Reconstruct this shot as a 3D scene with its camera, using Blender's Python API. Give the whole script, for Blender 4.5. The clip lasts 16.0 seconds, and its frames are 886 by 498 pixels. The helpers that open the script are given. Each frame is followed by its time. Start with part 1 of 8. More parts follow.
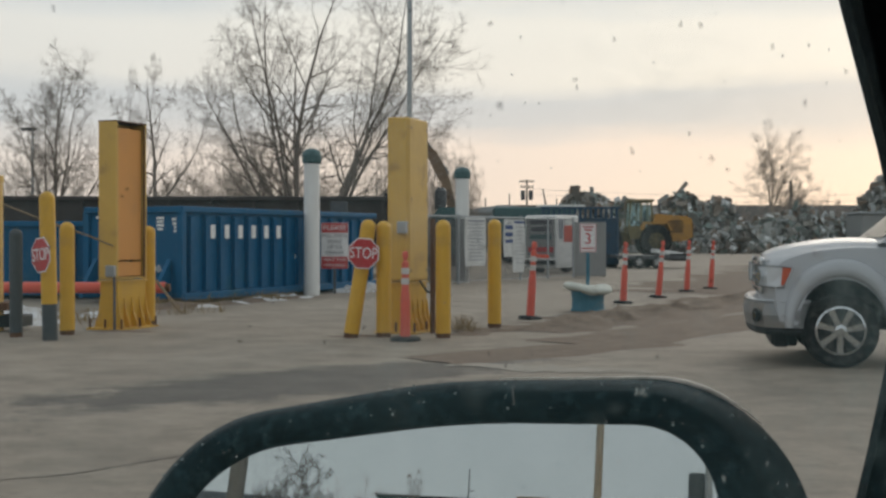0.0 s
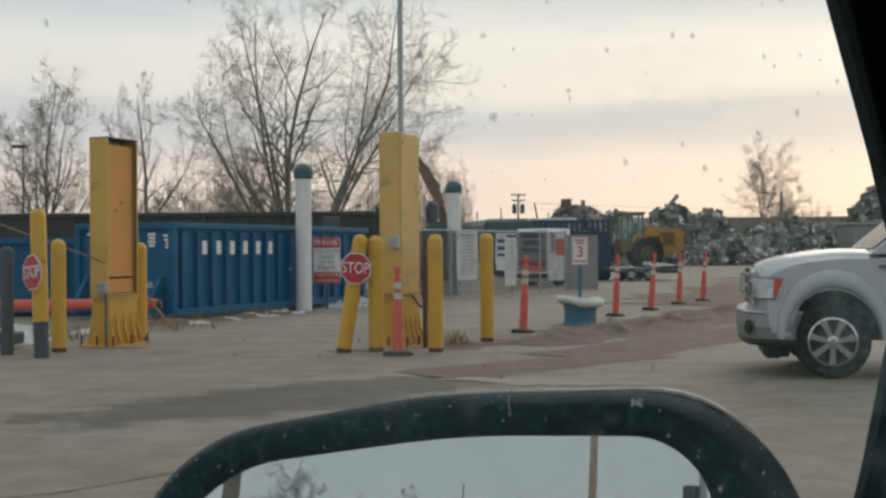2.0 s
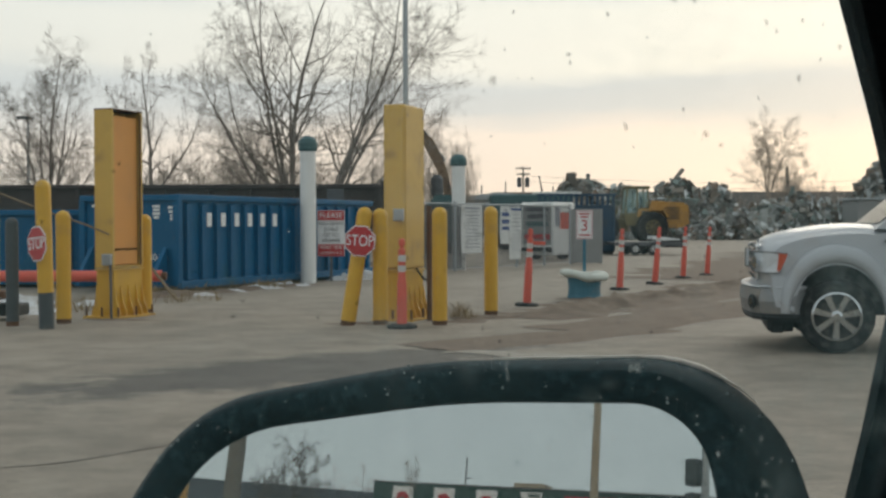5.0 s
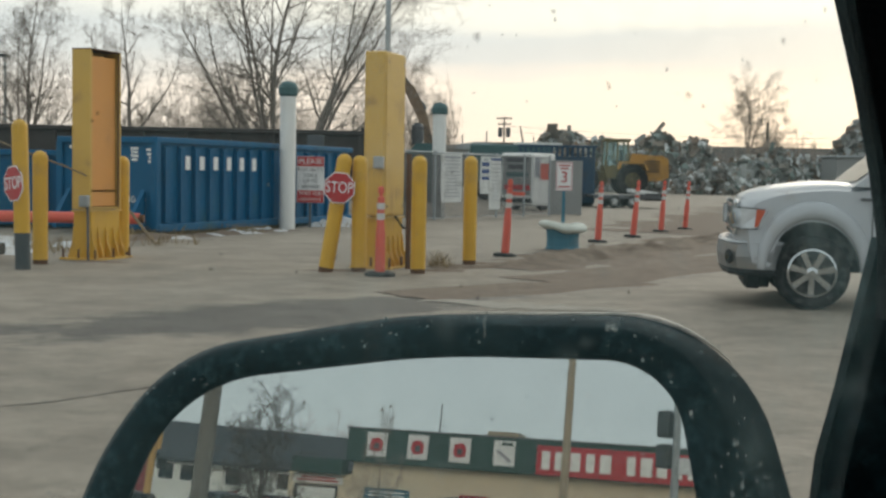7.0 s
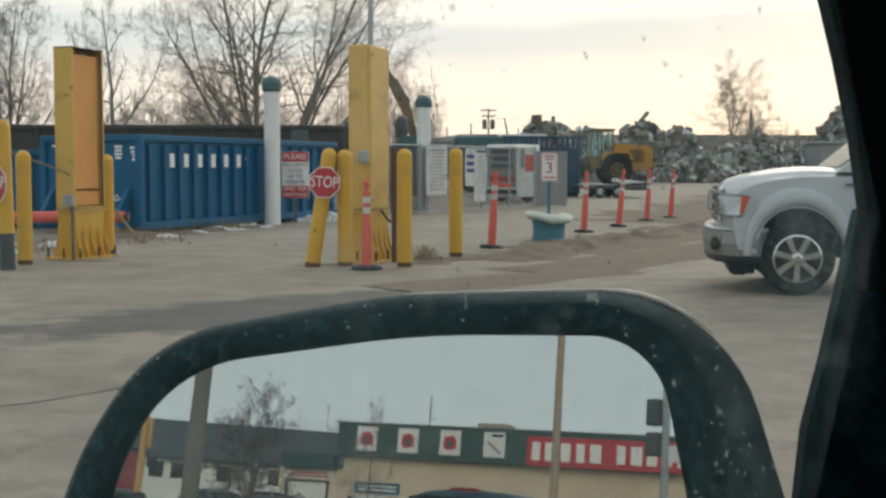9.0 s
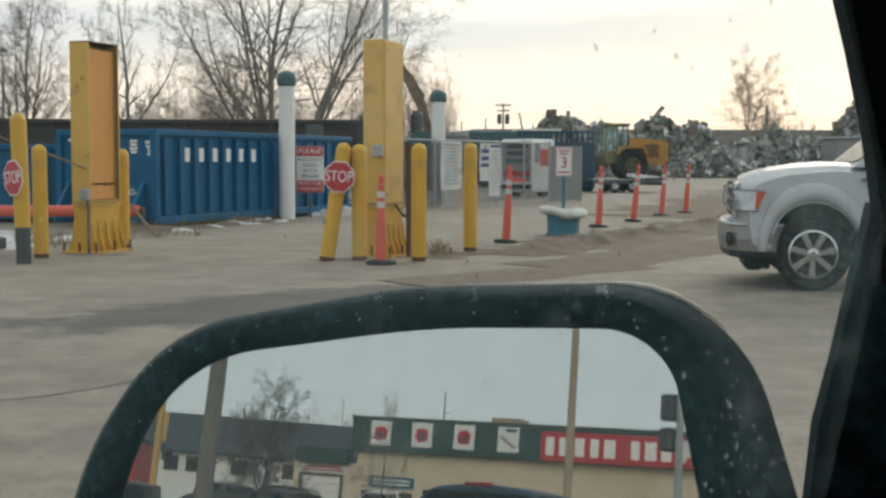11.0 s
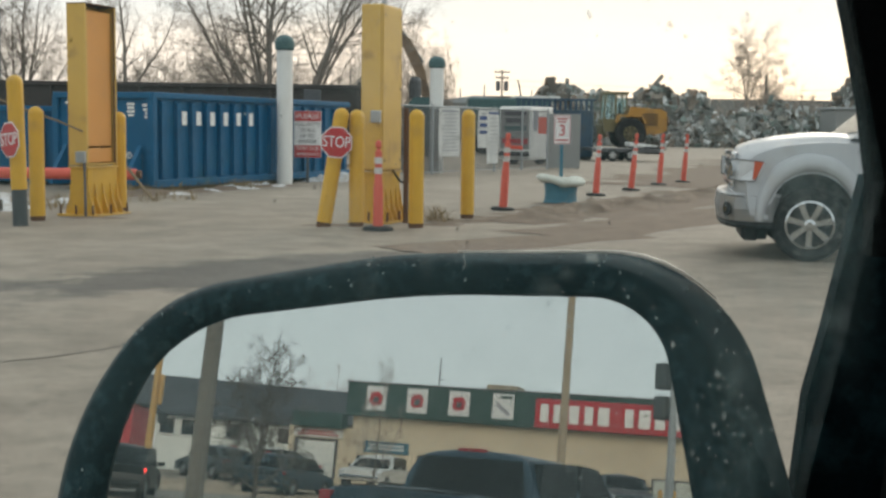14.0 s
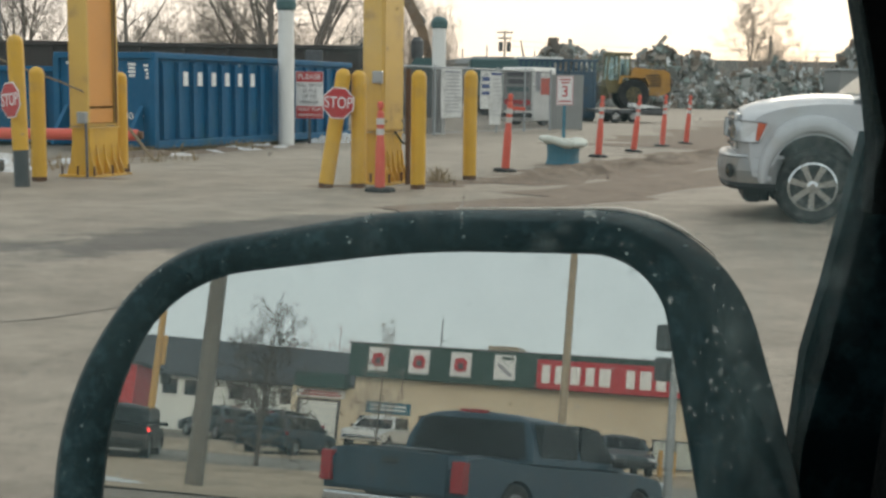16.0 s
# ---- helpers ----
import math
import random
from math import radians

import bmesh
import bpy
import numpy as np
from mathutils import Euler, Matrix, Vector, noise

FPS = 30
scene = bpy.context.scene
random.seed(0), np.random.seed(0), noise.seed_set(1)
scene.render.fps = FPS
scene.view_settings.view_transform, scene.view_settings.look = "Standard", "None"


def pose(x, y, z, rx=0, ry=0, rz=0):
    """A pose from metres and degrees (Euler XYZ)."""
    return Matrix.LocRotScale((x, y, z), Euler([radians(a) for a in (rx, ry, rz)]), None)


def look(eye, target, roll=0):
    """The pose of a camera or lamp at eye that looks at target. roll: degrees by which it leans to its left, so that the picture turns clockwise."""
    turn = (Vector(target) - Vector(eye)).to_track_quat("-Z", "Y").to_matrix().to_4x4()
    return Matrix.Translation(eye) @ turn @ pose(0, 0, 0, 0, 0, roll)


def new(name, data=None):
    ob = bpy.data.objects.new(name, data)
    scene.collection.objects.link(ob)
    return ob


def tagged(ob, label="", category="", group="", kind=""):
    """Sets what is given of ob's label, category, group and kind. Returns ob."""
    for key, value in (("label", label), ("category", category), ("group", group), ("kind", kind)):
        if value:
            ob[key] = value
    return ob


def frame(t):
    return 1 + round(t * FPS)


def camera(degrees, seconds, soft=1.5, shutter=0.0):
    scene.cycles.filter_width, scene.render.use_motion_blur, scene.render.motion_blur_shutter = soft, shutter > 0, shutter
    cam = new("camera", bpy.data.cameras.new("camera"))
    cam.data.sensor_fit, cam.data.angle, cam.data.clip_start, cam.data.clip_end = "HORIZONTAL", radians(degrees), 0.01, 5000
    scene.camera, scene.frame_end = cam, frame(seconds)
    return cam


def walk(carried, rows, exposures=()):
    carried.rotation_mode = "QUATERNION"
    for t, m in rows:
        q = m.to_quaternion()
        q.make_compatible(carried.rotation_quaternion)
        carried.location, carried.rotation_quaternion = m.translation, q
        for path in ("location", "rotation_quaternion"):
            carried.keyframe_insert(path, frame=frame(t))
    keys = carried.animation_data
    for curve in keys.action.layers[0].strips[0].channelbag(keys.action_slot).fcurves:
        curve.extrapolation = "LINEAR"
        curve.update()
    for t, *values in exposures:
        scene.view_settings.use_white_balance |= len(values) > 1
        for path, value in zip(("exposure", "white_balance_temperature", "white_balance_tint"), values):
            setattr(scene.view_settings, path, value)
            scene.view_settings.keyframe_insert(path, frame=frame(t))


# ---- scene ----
cam = camera(40.75, 16.0, soft=2.7)
PATH = [
    (0.0, pose(0.00105, -0.00292, 1.10891, 89.432, -0.042, 0.013)),
    (0.5, pose(0.00093, -0.00285, 1.10866, 89.417, 0.082, -0.140)),
    (1.0, pose(0.00002, -0.00287, 1.10931, 89.595, 0.137, 0.414)),
    (1.5, pose(0.00039, -0.00291, 1.10922, 89.965, 0.239, -0.026)),
    (2.0, pose(0.00046, -0.00275, 1.10838, 90.113, 0.413, -0.374)),
    (2.5, pose(0.00148, -0.00276, 1.10757, 90.067, 0.420, -0.047)),
    (3.0, pose(0.00273, -0.00274, 1.10590, 89.789, 0.509, -0.453)),
    (3.5, pose(0.00308, -0.00264, 1.10552, 89.476, 0.648, -0.759)),
    (5.8, pose(0.00101, -0.00242, 1.10769, 87.450, -0.522, 0.588)),
    (6.0, pose(0.00093, -0.00228, 1.10810, 86.624, -0.968, 0.519)),
    (6.5, pose(0.00088, -0.00240, 1.10821, 86.344, -1.080, 0.595)),
    (7.0, pose(0.00158, -0.00220, 1.10794, 86.377, -1.098, -1.119)),
    (7.5, pose(0.00225, -0.00213, 1.10524, 86.340, -0.498, -1.223)),
    (8.0, pose(0.00363, -0.00235, 1.10306, 86.221, -0.029, -1.152)),
    (8.5, pose(0.00331, -0.00252, 1.10268, 85.909, 0.008, -1.550)),
    (9.0, pose(0.00321, -0.00231, 1.10305, 86.050, -0.076, -1.832)),
    (9.2, pose(0.00339, -0.00241, 1.10317, 86.011, -0.044, -1.348)),
    (11.3, pose(0.00445, -0.00282, 1.10232, 85.682, -0.145, -1.132)),
    (11.5, pose(0.00460, -0.00304, 1.10319, 85.468, -0.386, -2.134)),
    (12.0, pose(0.00529, -0.00243, 1.10358, 85.179, -0.662, -2.168)),
    (12.5, pose(0.00514, -0.00300, 1.10606, 84.743, -1.483, -1.810)),
    (13.0, pose(0.00539, -0.00259, 1.10409, 84.347, -1.154, -1.902)),
    (13.5, pose(0.00546, -0.00233, 1.10417, 84.046, -1.220, -1.772)),
    (14.0, pose(0.00598, -0.00267, 1.10242, 84.200, -0.785, -1.223)),
    (14.5, pose(0.00624, -0.00251, 1.10309, 83.677, -1.084, -1.296)),
    (15.0, pose(0.00587, -0.00178, 1.10404, 83.560, -1.379, -0.844)),
    (15.5, pose(0.00653, -0.00193, 1.10383, 82.317, -1.656, -0.507)),
    (16.0, pose(0.00727, -0.00174, 1.10069, 82.348, -0.853, -1.113)),
]
EXPOSURES = [(0.0, 0.11, 6480, 9.0), (3.5, 0.11, 6480, 8.5), (6.0, 0.36, 6500, 4.0), (9.0, 0.48, 6520, 5.5), (12.5, 0.62, 6580, 5.5), (16.0, 0.78, 6680, 6.0)]
walk(cam, PATH, EXPOSURES)

# ---- world and light: an even overcast evening, warm low in front and to the right ----
world = bpy.data.worlds.new("evening_sky")
scene.world = world
world.use_nodes = True
wn, wl = world.node_tree.nodes, world.node_tree.links
wn.clear()
w_out = wn.new("ShaderNodeOutputWorld")
w_bg = wn.new("ShaderNodeBackground")
w_tc = wn.new("ShaderNodeTexCoord")
w_sep = wn.new("ShaderNodeSeparateXYZ")
wl.new(w_tc.outputs["Generated"], w_sep.inputs[0])
w_map = wn.new("ShaderNodeMapping")               # long, flat, slightly wavy cloud bands
w_map.inputs["Scale"].default_value = (1.0, 1.0, 5.0)
wl.new(w_tc.outputs["Generated"], w_map.inputs["Vector"])
w_noise = wn.new("ShaderNodeTexNoise")
w_noise.inputs["Scale"].default_value = 2.6
w_noise.inputs["Detail"].default_value = 6.0
w_noise.inputs["Roughness"].default_value = 0.55
wl.new(w_map.outputs[0], w_noise.inputs["Vector"])
w_wave = wn.new("ShaderNodeMath")
w_wave.operation = "MULTIPLY_ADD"
w_wave.inputs[1].default_value = 0.085
wl.new(w_noise.outputs["Fac"], w_wave.inputs[0])
wl.new(w_sep.outputs["Z"], w_wave.inputs[2])
w_ramp = wn.new("ShaderNodeValToRGB")            # colour by height over the horizon
stops = [(0.0, (0.82, 0.665, 0.56)), (0.115, (0.88, 0.73, 0.62)), (0.136, (0.63, 0.605, 0.585)), (0.160, (0.61, 0.60, 0.59)), (0.178, (0.85, 0.79, 0.70)), (0.215, (0.87, 0.82, 0.73)), (0.245, (0.60, 0.63, 0.64)), (0.275, (0.80, 0.78, 0.73)), (0.32, (0.64, 0.66, 0.67)), (1.0, (0.50, 0.54, 0.58))]
el = w_ramp.color_ramp.elements
el[0].position, el[0].color = stops[0][0], (*stops[0][1], 1)
el[1].position, el[1].color = stops[-1][0], (*stops[-1][1], 1)
for p_, c_ in stops[1:-1]:
    e_ = el.new(p_)
    e_.color = (*c_, 1)
wl.new(w_wave.outputs[0], w_ramp.inputs[0])
# the side away from the sunset is greyer and a little darker
w_dot = wn.new("ShaderNodeVectorMath")
w_dot.operation = "DOT_PRODUCT"
w_dot.inputs[1].default_value = (0.42, 0.90, 0.0)
wl.new(w_tc.outputs["Generated"], w_dot.inputs[0])
w_mr = wn.new("ShaderNodeMapRange")
w_mr.inputs["From Min"].default_value, w_mr.inputs["From Max"].default_value = 0.2, 0.98
wl.new(w_dot.outputs["Value"], w_mr.inputs["Value"])
w_side = wn.new("ShaderNodeMixRGB")
w_side.inputs[1].default_value = (0.54, 0.58, 0.60, 1)
wl.new(w_mr.outputs[0], w_side.inputs[0])
wl.new(w_ramp.outputs[0], w_side.inputs[2])
w_sky = wn.new("ShaderNodeTexSky")
w_sky.sky_type = "NISHITA"
w_sky.sun_disc = False
w_sky.sun_elevation = radians(9)
w_sky.sun_rotation = radians(25)
w_skys = wn.new("ShaderNodeMixRGB")
w_skys.blend_type = "ADD"
w_skys.inputs[0].default_value = 0.005
wl.new(w_side.outputs[0], w_skys.inputs[1])
wl.new(w_sky.outputs[0], w_skys.inputs[2])
wl.new(w_skys.outputs[0], w_bg.inputs["Color"])
w_bg.inputs["Strength"].default_value = 1.0
wl.new(w_bg.outputs[0], w_out.inputs[0])

sun_data = bpy.data.lights.new("sun", "SUN")
sun_data.energy, sun_data.angle, sun_data.color = 0.7, radians(25), (1.0, 0.88, 0.74)
sun = new("sun", sun_data)
sun.matrix_world = look((0.42 * 40, 0.9 * 40, 14), (0, 0, 0))

# ---- materials ----
def material(name, colour, rough=0.6, metal=0.0, vary=0.18, scale=6.0, bump=0.15, fine=60.0, dirt=None, dirt_amount=0.0, dirt_scale=1.5, spread=0.0, random_by="", coat=0.0, shine=0.5):
    """A painted, worn or natural surface: two scales of variation, fine relief, patches of dirt."""
    m = bpy.data.materials.new(name)
    m.use_nodes = True
    nt = m.node_tree
    b = nt.nodes["Principled BSDF"]
    b.inputs["Roughness"].default_value, b.inputs["Metallic"].default_value = rough, metal
    b.inputs["Specular IOR Level"].default_value = shine
    if coat:
        b.inputs["Coat Weight"].default_value = coat
        b.inputs["Coat Roughness"].default_value = 0.12
    tc = nt.nodes.new("ShaderNodeTexCoord")
    n1 = nt.nodes.new("ShaderNodeTexNoise")
    n1.inputs["Scale"].default_value, n1.inputs["Detail"].default_value = scale, 4
    n2 = nt.nodes.new("ShaderNodeTexNoise")
    n2.inputs["Scale"].default_value, n2.inputs["Detail"].default_value = fine, 3
    for n_ in (n1, n2):
        nt.links.new(tc.outputs["Object"], n_.inputs["Vector"])
    add = nt.nodes.new("ShaderNodeMath")
    add.operation = "ADD"
    nt.links.new(n1.outputs["Fac"], add.inputs[0])
    nt.links.new(n2.outputs["Fac"], add.inputs[1])
    mr = nt.nodes.new("ShaderNodeMapRange")
    mr.inputs["From Min"].default_value, mr.inputs["From Max"].default_value = 0.6, 1.4
    mr.inputs["To Min"].default_value, mr.inputs["To Max"].default_value = 1 - vary, 1 + vary
    nt.links.new(add.outputs[0], mr.inputs["Value"])
    mul = nt.nodes.new("ShaderNodeMixRGB")
    mul.blend_type, mul.inputs[0].default_value = "MULTIPLY", 1.0
    mul.inputs[1].default_value = (*colour, 1)
    nt.links.new(mr.outputs[0], mul.inputs[2])
    last = mul.outputs[0]
    if random_by:
        if random_by == "island":
            rnd = nt.nodes.new("ShaderNodeNewGeometry").outputs["Random Per Island"]
        else:
            rnd = nt.nodes.new("ShaderNodeObjectInfo").outputs["Random"]
        ramp = nt.nodes.new("ShaderNodeValToRGB")
        ramp.color_ramp.interpolation = "CONSTANT"
        cols = spread
        ramp.color_ramp.elements[0].color = (*cols[0], 1)
        ramp.color_ramp.elements[1].position, ramp.color_ramp.elements[1].color = 1 / len(cols), (*cols[1], 1)
        for i, c in enumerate(cols[2:]):
            ramp.color_ramp.elements.new((i + 2) / len(cols)).color = (*c, 1)
        nt.links.new(rnd, ramp.inputs[0])
        nt.links.new(ramp.outputs[0], mul.inputs[1])
    if dirt:
        n3 = nt.nodes.new("ShaderNodeTexNoise")
        n3.inputs["Scale"].default_value, n3.inputs["Detail"].default_value, n3.inputs["Roughness"].default_value = dirt_scale, 7, 0.65
        nt.links.new(tc.outputs["Object"], n3.inputs["Vector"])
        cr = nt.nodes.new("ShaderNodeValToRGB")
        cr.color_ramp.elements[0].position = 0.62 - 0.3 * dirt_amount
        cr.color_ramp.elements[1].position = 0.78 - 0.2 * dirt_amount
        nt.links.new(n3.outputs["Fac"], cr.inputs[0])
        mx = nt.nodes.new("ShaderNodeMixRGB")
        mx.inputs[2].default_value = (*dirt, 1)
        nt.links.new(cr.outputs[0], mx.inputs[0])
        nt.links.new(last, mx.inputs[1])
        last = mx.outputs[0]
    nt.links.new(last, b.inputs["Base Color"])
    if bump:
        bp = nt.nodes.new("ShaderNodeBump")
        bp.inputs["Strength"].default_value, bp.inputs["Distance"].default_value = bump, 0.01
        nt.links.new(n2.outputs["Fac"], bp.inputs["Height"])
        nt.links.new(bp.outputs[0], b.inputs["Normal"])
    return m


M_YELLOW = material("yellow_paint", (0.60, 0.34, 0.025), 0.5, dirt=(0.36, 0.22, 0.06), dirt_amount=0.35, dirt_scale=2.2, vary=0.12)
M_YELLOW_PALE = material("faded_yellow_paint", (0.60, 0.38, 0.085), 0.55, dirt=(0.30, 0.19, 0.07), dirt_amount=0.3, dirt_scale=3.0, vary=0.10)
M_ORANGE_PANEL = material("orange_panel_paint", (0.68, 0.31, 0.075), 0.6, vary=0.08, dirt=(0.45, 0.22, 0.07), dirt_amount=0.25)
M_RUST = material("rust", (0.10, 0.045, 0.02), 0.85, vary=0.3, scale=9, bump=0.3)
M_DARKGREY_PAINT = material("dark_grey_paint", (0.05, 0.058, 0.062), 0.6, dirt=(0.10, 0.09, 0.08), dirt_amount=0.3)
M_BLUE = material("container_blue_paint", (0.003, 0.092, 0.205), 0.5, vary=0.22, scale=1.5, dirt=(0.02, 0.10, 0.16), dirt_amount=0.30, dirt_scale=1.1, shine=0.25)
M_BLUE_DARK = material("dark_blue_paint", (0.030, 0.062, 0.105), 0.55, vary=0.2, scale=1.5, dirt=(0.06, 0.06, 0.06), dirt_amount=0.3, shine=0.25)
M_TEAL = material("teal_paint", (0.045, 0.10, 0.105), 0.55, vary=0.2)
M_WHITE = material("white_paint", (0.72, 0.72, 0.70), 0.55, vary=0.07, dirt=(0.45, 0.42, 0.37), dirt_amount=0.15)
M_LETTER = material("white_lettering", (0.78, 0.78, 0.76), 0.6, vary=0.05)
M_RED_SIGN = material("red_sign_sheeting", (0.42, 0.025, 0.03), 0.45, vary=0.10, dirt=(0.3, 0.06, 0.05), dirt_amount=0.2)
M_SIGN_WHITE = material("sign_white", (0.72, 0.72, 0.72), 0.5, vary=0.06)
M_INK = material("sign_ink", (0.06, 0.06, 0.07), 0.6, vary=0.1)
M_GREYINK = material("grey_print", (0.30, 0.31, 0.34), 0.7, vary=0.1)
M_BLUEINK = material("blue_print", (0.04, 0.07, 0.20), 0.6, vary=0.1)
M_CONE = material("orange_plastic", (0.60, 0.095, 0.060), 0.5, vary=0.10, dirt=(0.45, 0.12, 0.06), dirt_amount=0.2, dirt_scale=5)
M_REFLECT = material("white_reflective_band", (0.52, 0.50, 0.48), 0.4, vary=0.08)
M_RUBBER = material("black_rubber", (0.022, 0.022, 0.023), 0.8, vary=0.25, dirt=(0.09, 0.08, 0.07), dirt_amount=0.3, dirt_scale=6, shine=0.25)
M_STEEL = material("galvanised_steel", (0.33, 0.35, 0.36), 0.45, 0.6, vary=0.15)
M_STEEL_DARK = material("weathered_steel", (0.10, 0.10, 0.105), 0.6, 0.4, vary=0.25)
M_CONCRETE = material("grey_board", (0.24, 0.24, 0.235), 0.8, vary=0.12, scale=3)
M_TWIG_DARK = material("dark_twigs", (0.10, 0.082, 0.07), 0.9, vary=0.25, scale=3, bump=0.0)
M_BARK = material("bark", (0.215, 0.182, 0.158), 0.9, vary=0.3, scale=5, bump=0.5)
M_TWIG = material("twigs", (0.245, 0.205, 0.178), 0.9, vary=0.25, scale=3, bump=0.0)
# paler copy of the twigs, with distance haze put into the colour
M_TWIG_HAZED = material("hazed_twigs", (0.34, 0.28, 0.235), 0.95, vary=0.2, scale=2, bump=0.0)
M_TWIG_RED = material("reddish_twigs", (0.30, 0.19, 0.165), 0.95, vary=0.2, scale=2, bump=0.0)
M_RAIL = material("dark_rusty_steel", (0.058, 0.050, 0.048), 0.8, vary=0.3, scale=1.2, dirt=(0.05, 0.035, 0.03), dirt_amount=0.4, shine=0.2)
M_SNOW = material("old_snow", (0.60, 0.61, 0.62), 0.8, vary=0.08, scale=4, bump=0.4, fine=25, dirt=(0.36, 0.31, 0.26), dirt_amount=0.42, dirt_scale=3.5)
M_GRASS = material("dry_grass", (0.27, 0.20, 0.11), 0.95, vary=0.3, scale=3, bump=0.0)
M_LOADER = material("machine_yellow", (0.40, 0.20, 0.03), 0.5, vary=0.15, dirt=(0.20, 0.12, 0.05), dirt_amount=0.4, dirt_scale=0.9)
M_EXCAV = material("machine_orange", (0.23, 0.145, 0.085), 0.6, vary=0.2, dirt=(0.09, 0.06, 0.04), dirt_amount=0.5, dirt_scale=1.0)
M_SILVER = material("silver_car_paint", (0.40, 0.415, 0.435), 0.50, 0.2, vary=0.05, scale=2, bump=0.0, coat=0.3, dirt=(0.34, 0.325, 0.30), dirt_amount=0.18, dirt_scale=2.5)
M_CHROME = material("chrome", (0.68, 0.69, 0.70), 0.16, 1.0, vary=0.06, bump=0.0)
M_RIM = material("dull_chrome_rim", (0.50, 0.52, 0.53), 0.16, 0.95, vary=0.15, scale=30, bump=0.0, dirt=(0.12, 0.11, 0.10), dirt_amount=0.3, dirt_scale=14)
M_STREETGLASS = material("dark_tinted_glass", (0.010, 0.016, 0.019), 0.22, vary=0.1, bump=0.0, shine=0.12)
M_NOTICE = material("weathered_banner", (0.64, 0.64, 0.62), 0.7, vary=0.12, scale=5, dirt=(0.33, 0.32, 0.29), dirt_amount=0.3, dirt_scale=3)
M_OLIVE = material("olive_machine_paint", (0.155, 0.122, 0.048), 0.7, vary=0.25, scale=2, dirt=(0.06, 0.052, 0.04), dirt_amount=0.45, dirt_scale=1.2)
M_BUMPER = material("dusty_bumper_paint", (0.22, 0.225, 0.23), 0.4, 0.4, vary=0.08, bump=0.0, dirt=(0.28, 0.25, 0.22), dirt_amount=0.4, dirt_scale=3)
M_BLACK_PLASTIC = material("black_plastic", (0.016, 0.017, 0.018), 0.6, vary=0.2, bump=0.1, shine=0.25)
M_CARGLASS = material("tinted_car_glass", (0.020, 0.024, 0.028), 0.06, vary=0.05, bump=0.0)
M_LENS = material("headlight_lens", (0.56, 0.58, 0.60), 0.15, 0.1, vary=0.15, scale=18, bump=0.0)
M_AMBER = material("amber_lens", (0.50, 0.10, 0.05), 0.2, vary=0.08, bump=0.0)
M_REDLENS = material("red_lens", (0.27, 0.012, 0.020), 0.2, vary=0.1, bump=0.0)
M_NAVY_PAINT = material("navy_car_paint", (0.013, 0.043, 0.070), 0.42, 0.1, vary=0.1, scale=2, bump=0.0, coat=0.12, dirt=(0.03, 0.035, 0.04), dirt_amount=0.25, shine=0.3)
M_BLACK_PAINT = material("black_car_paint", (0.007, 0.009, 0.012), 0.42, 0.0, vary=0.1, bump=0.0, coat=0.12, dirt=(0.025, 0.025, 0.025), dirt_amount=0.2, shine=0.25)
M_GREY_PAINT = material("grey_car_paint", (0.035, 0.048, 0.056), 0.42, 0.1, vary=0.1, bump=0.0, coat=0.12, shine=0.3)
M_WHITE_PAINT = material("white_car_paint", (0.62, 0.61, 0.58), 0.35, vary=0.05, bump=0.0, coat=0.4)
M_STUCCO = material("tan_stucco", (0.64, 0.54, 0.40), 0.9, vary=0.10, scale=0.6, bump=0.2, dirt=(0.54, 0.45, 0.33), dirt_amount=0.25, dirt_scale=0.4)
M_FASCIA = material("dark_green_metal", (0.012, 0.050, 0.042), 0.55, vary=0.12, scale=0.8)
M_STORE_RED = material("store_sign_red", (0.42, 0.018, 0.03), 0.5, vary=0.07)
M_ROOF = material("dark_shingles", (0.055, 0.060, 0.068), 0.9, vary=0.2, scale=2.5)
M_SIDING = material("pale_siding", (0.74, 0.75, 0.71), 0.8, vary=0.07, scale=1)
M_WOODPOLE = material("weathered_pole_wood", (0.16, 0.145, 0.125), 0.9, vary=0.25, scale=4)
M_TANPOLE = material("tan_pole_paint", (0.34, 0.27, 0.19), 0.6, vary=0.12)
M_TRAFFIC = material("traffic_yellow", (0.52, 0.30, 0.085), 0.55, vary=0.1)
M_TYREWHITE = material("dirty_white_rubber", (0.50, 0.52, 0.47), 0.8, vary=0.14, scale=7, dirt=(0.25, 0.22, 0.17), dirt_amount=0.3, dirt_scale=4)
M_DRUM = material("blue_drum_paint", (0.035, 0.14, 0.20), 0.6, vary=0.15, dirt=(0.12, 0.13, 0.13), dirt_amount=0.25, dirt_scale=4)
M_SCRAP = material("scrap_metal", (0.2, 0.2, 0.2), 0.6, 0.3, vary=0.25, scale=1.5, bump=0.0, random_by="island",
                   spread=[(0.20, 0.205, 0.19), (0.22, 0.185, 0.15), (0.46, 0.48, 0.48), (0.14, 0.14, 0.13), (0.28, 0.26, 0.23), (0.20, 0.24, 0.22), (0.26, 0.185, 0.135), (0.38, 0.385, 0.37), (0.17, 0.15, 0.13), (0.64, 0.65, 0.64), (0.24, 0.235, 0.22), (0.32, 0.30, 0.27)])
M_SCRAP_BASE = material("scrap_heap_core", (0.12, 0.107, 0.095), 0.9, vary=0.4, scale=0.8, dirt=(0.12, 0.10, 0.085), dirt_amount=0.5, dirt_scale=0.7)
M_CABIN = material("cabin_black_trim", (0.0042, 0.0056, 0.0060), 0.9, vary=0.3, scale=20, bump=0.2, fine=400, shine=0.08)
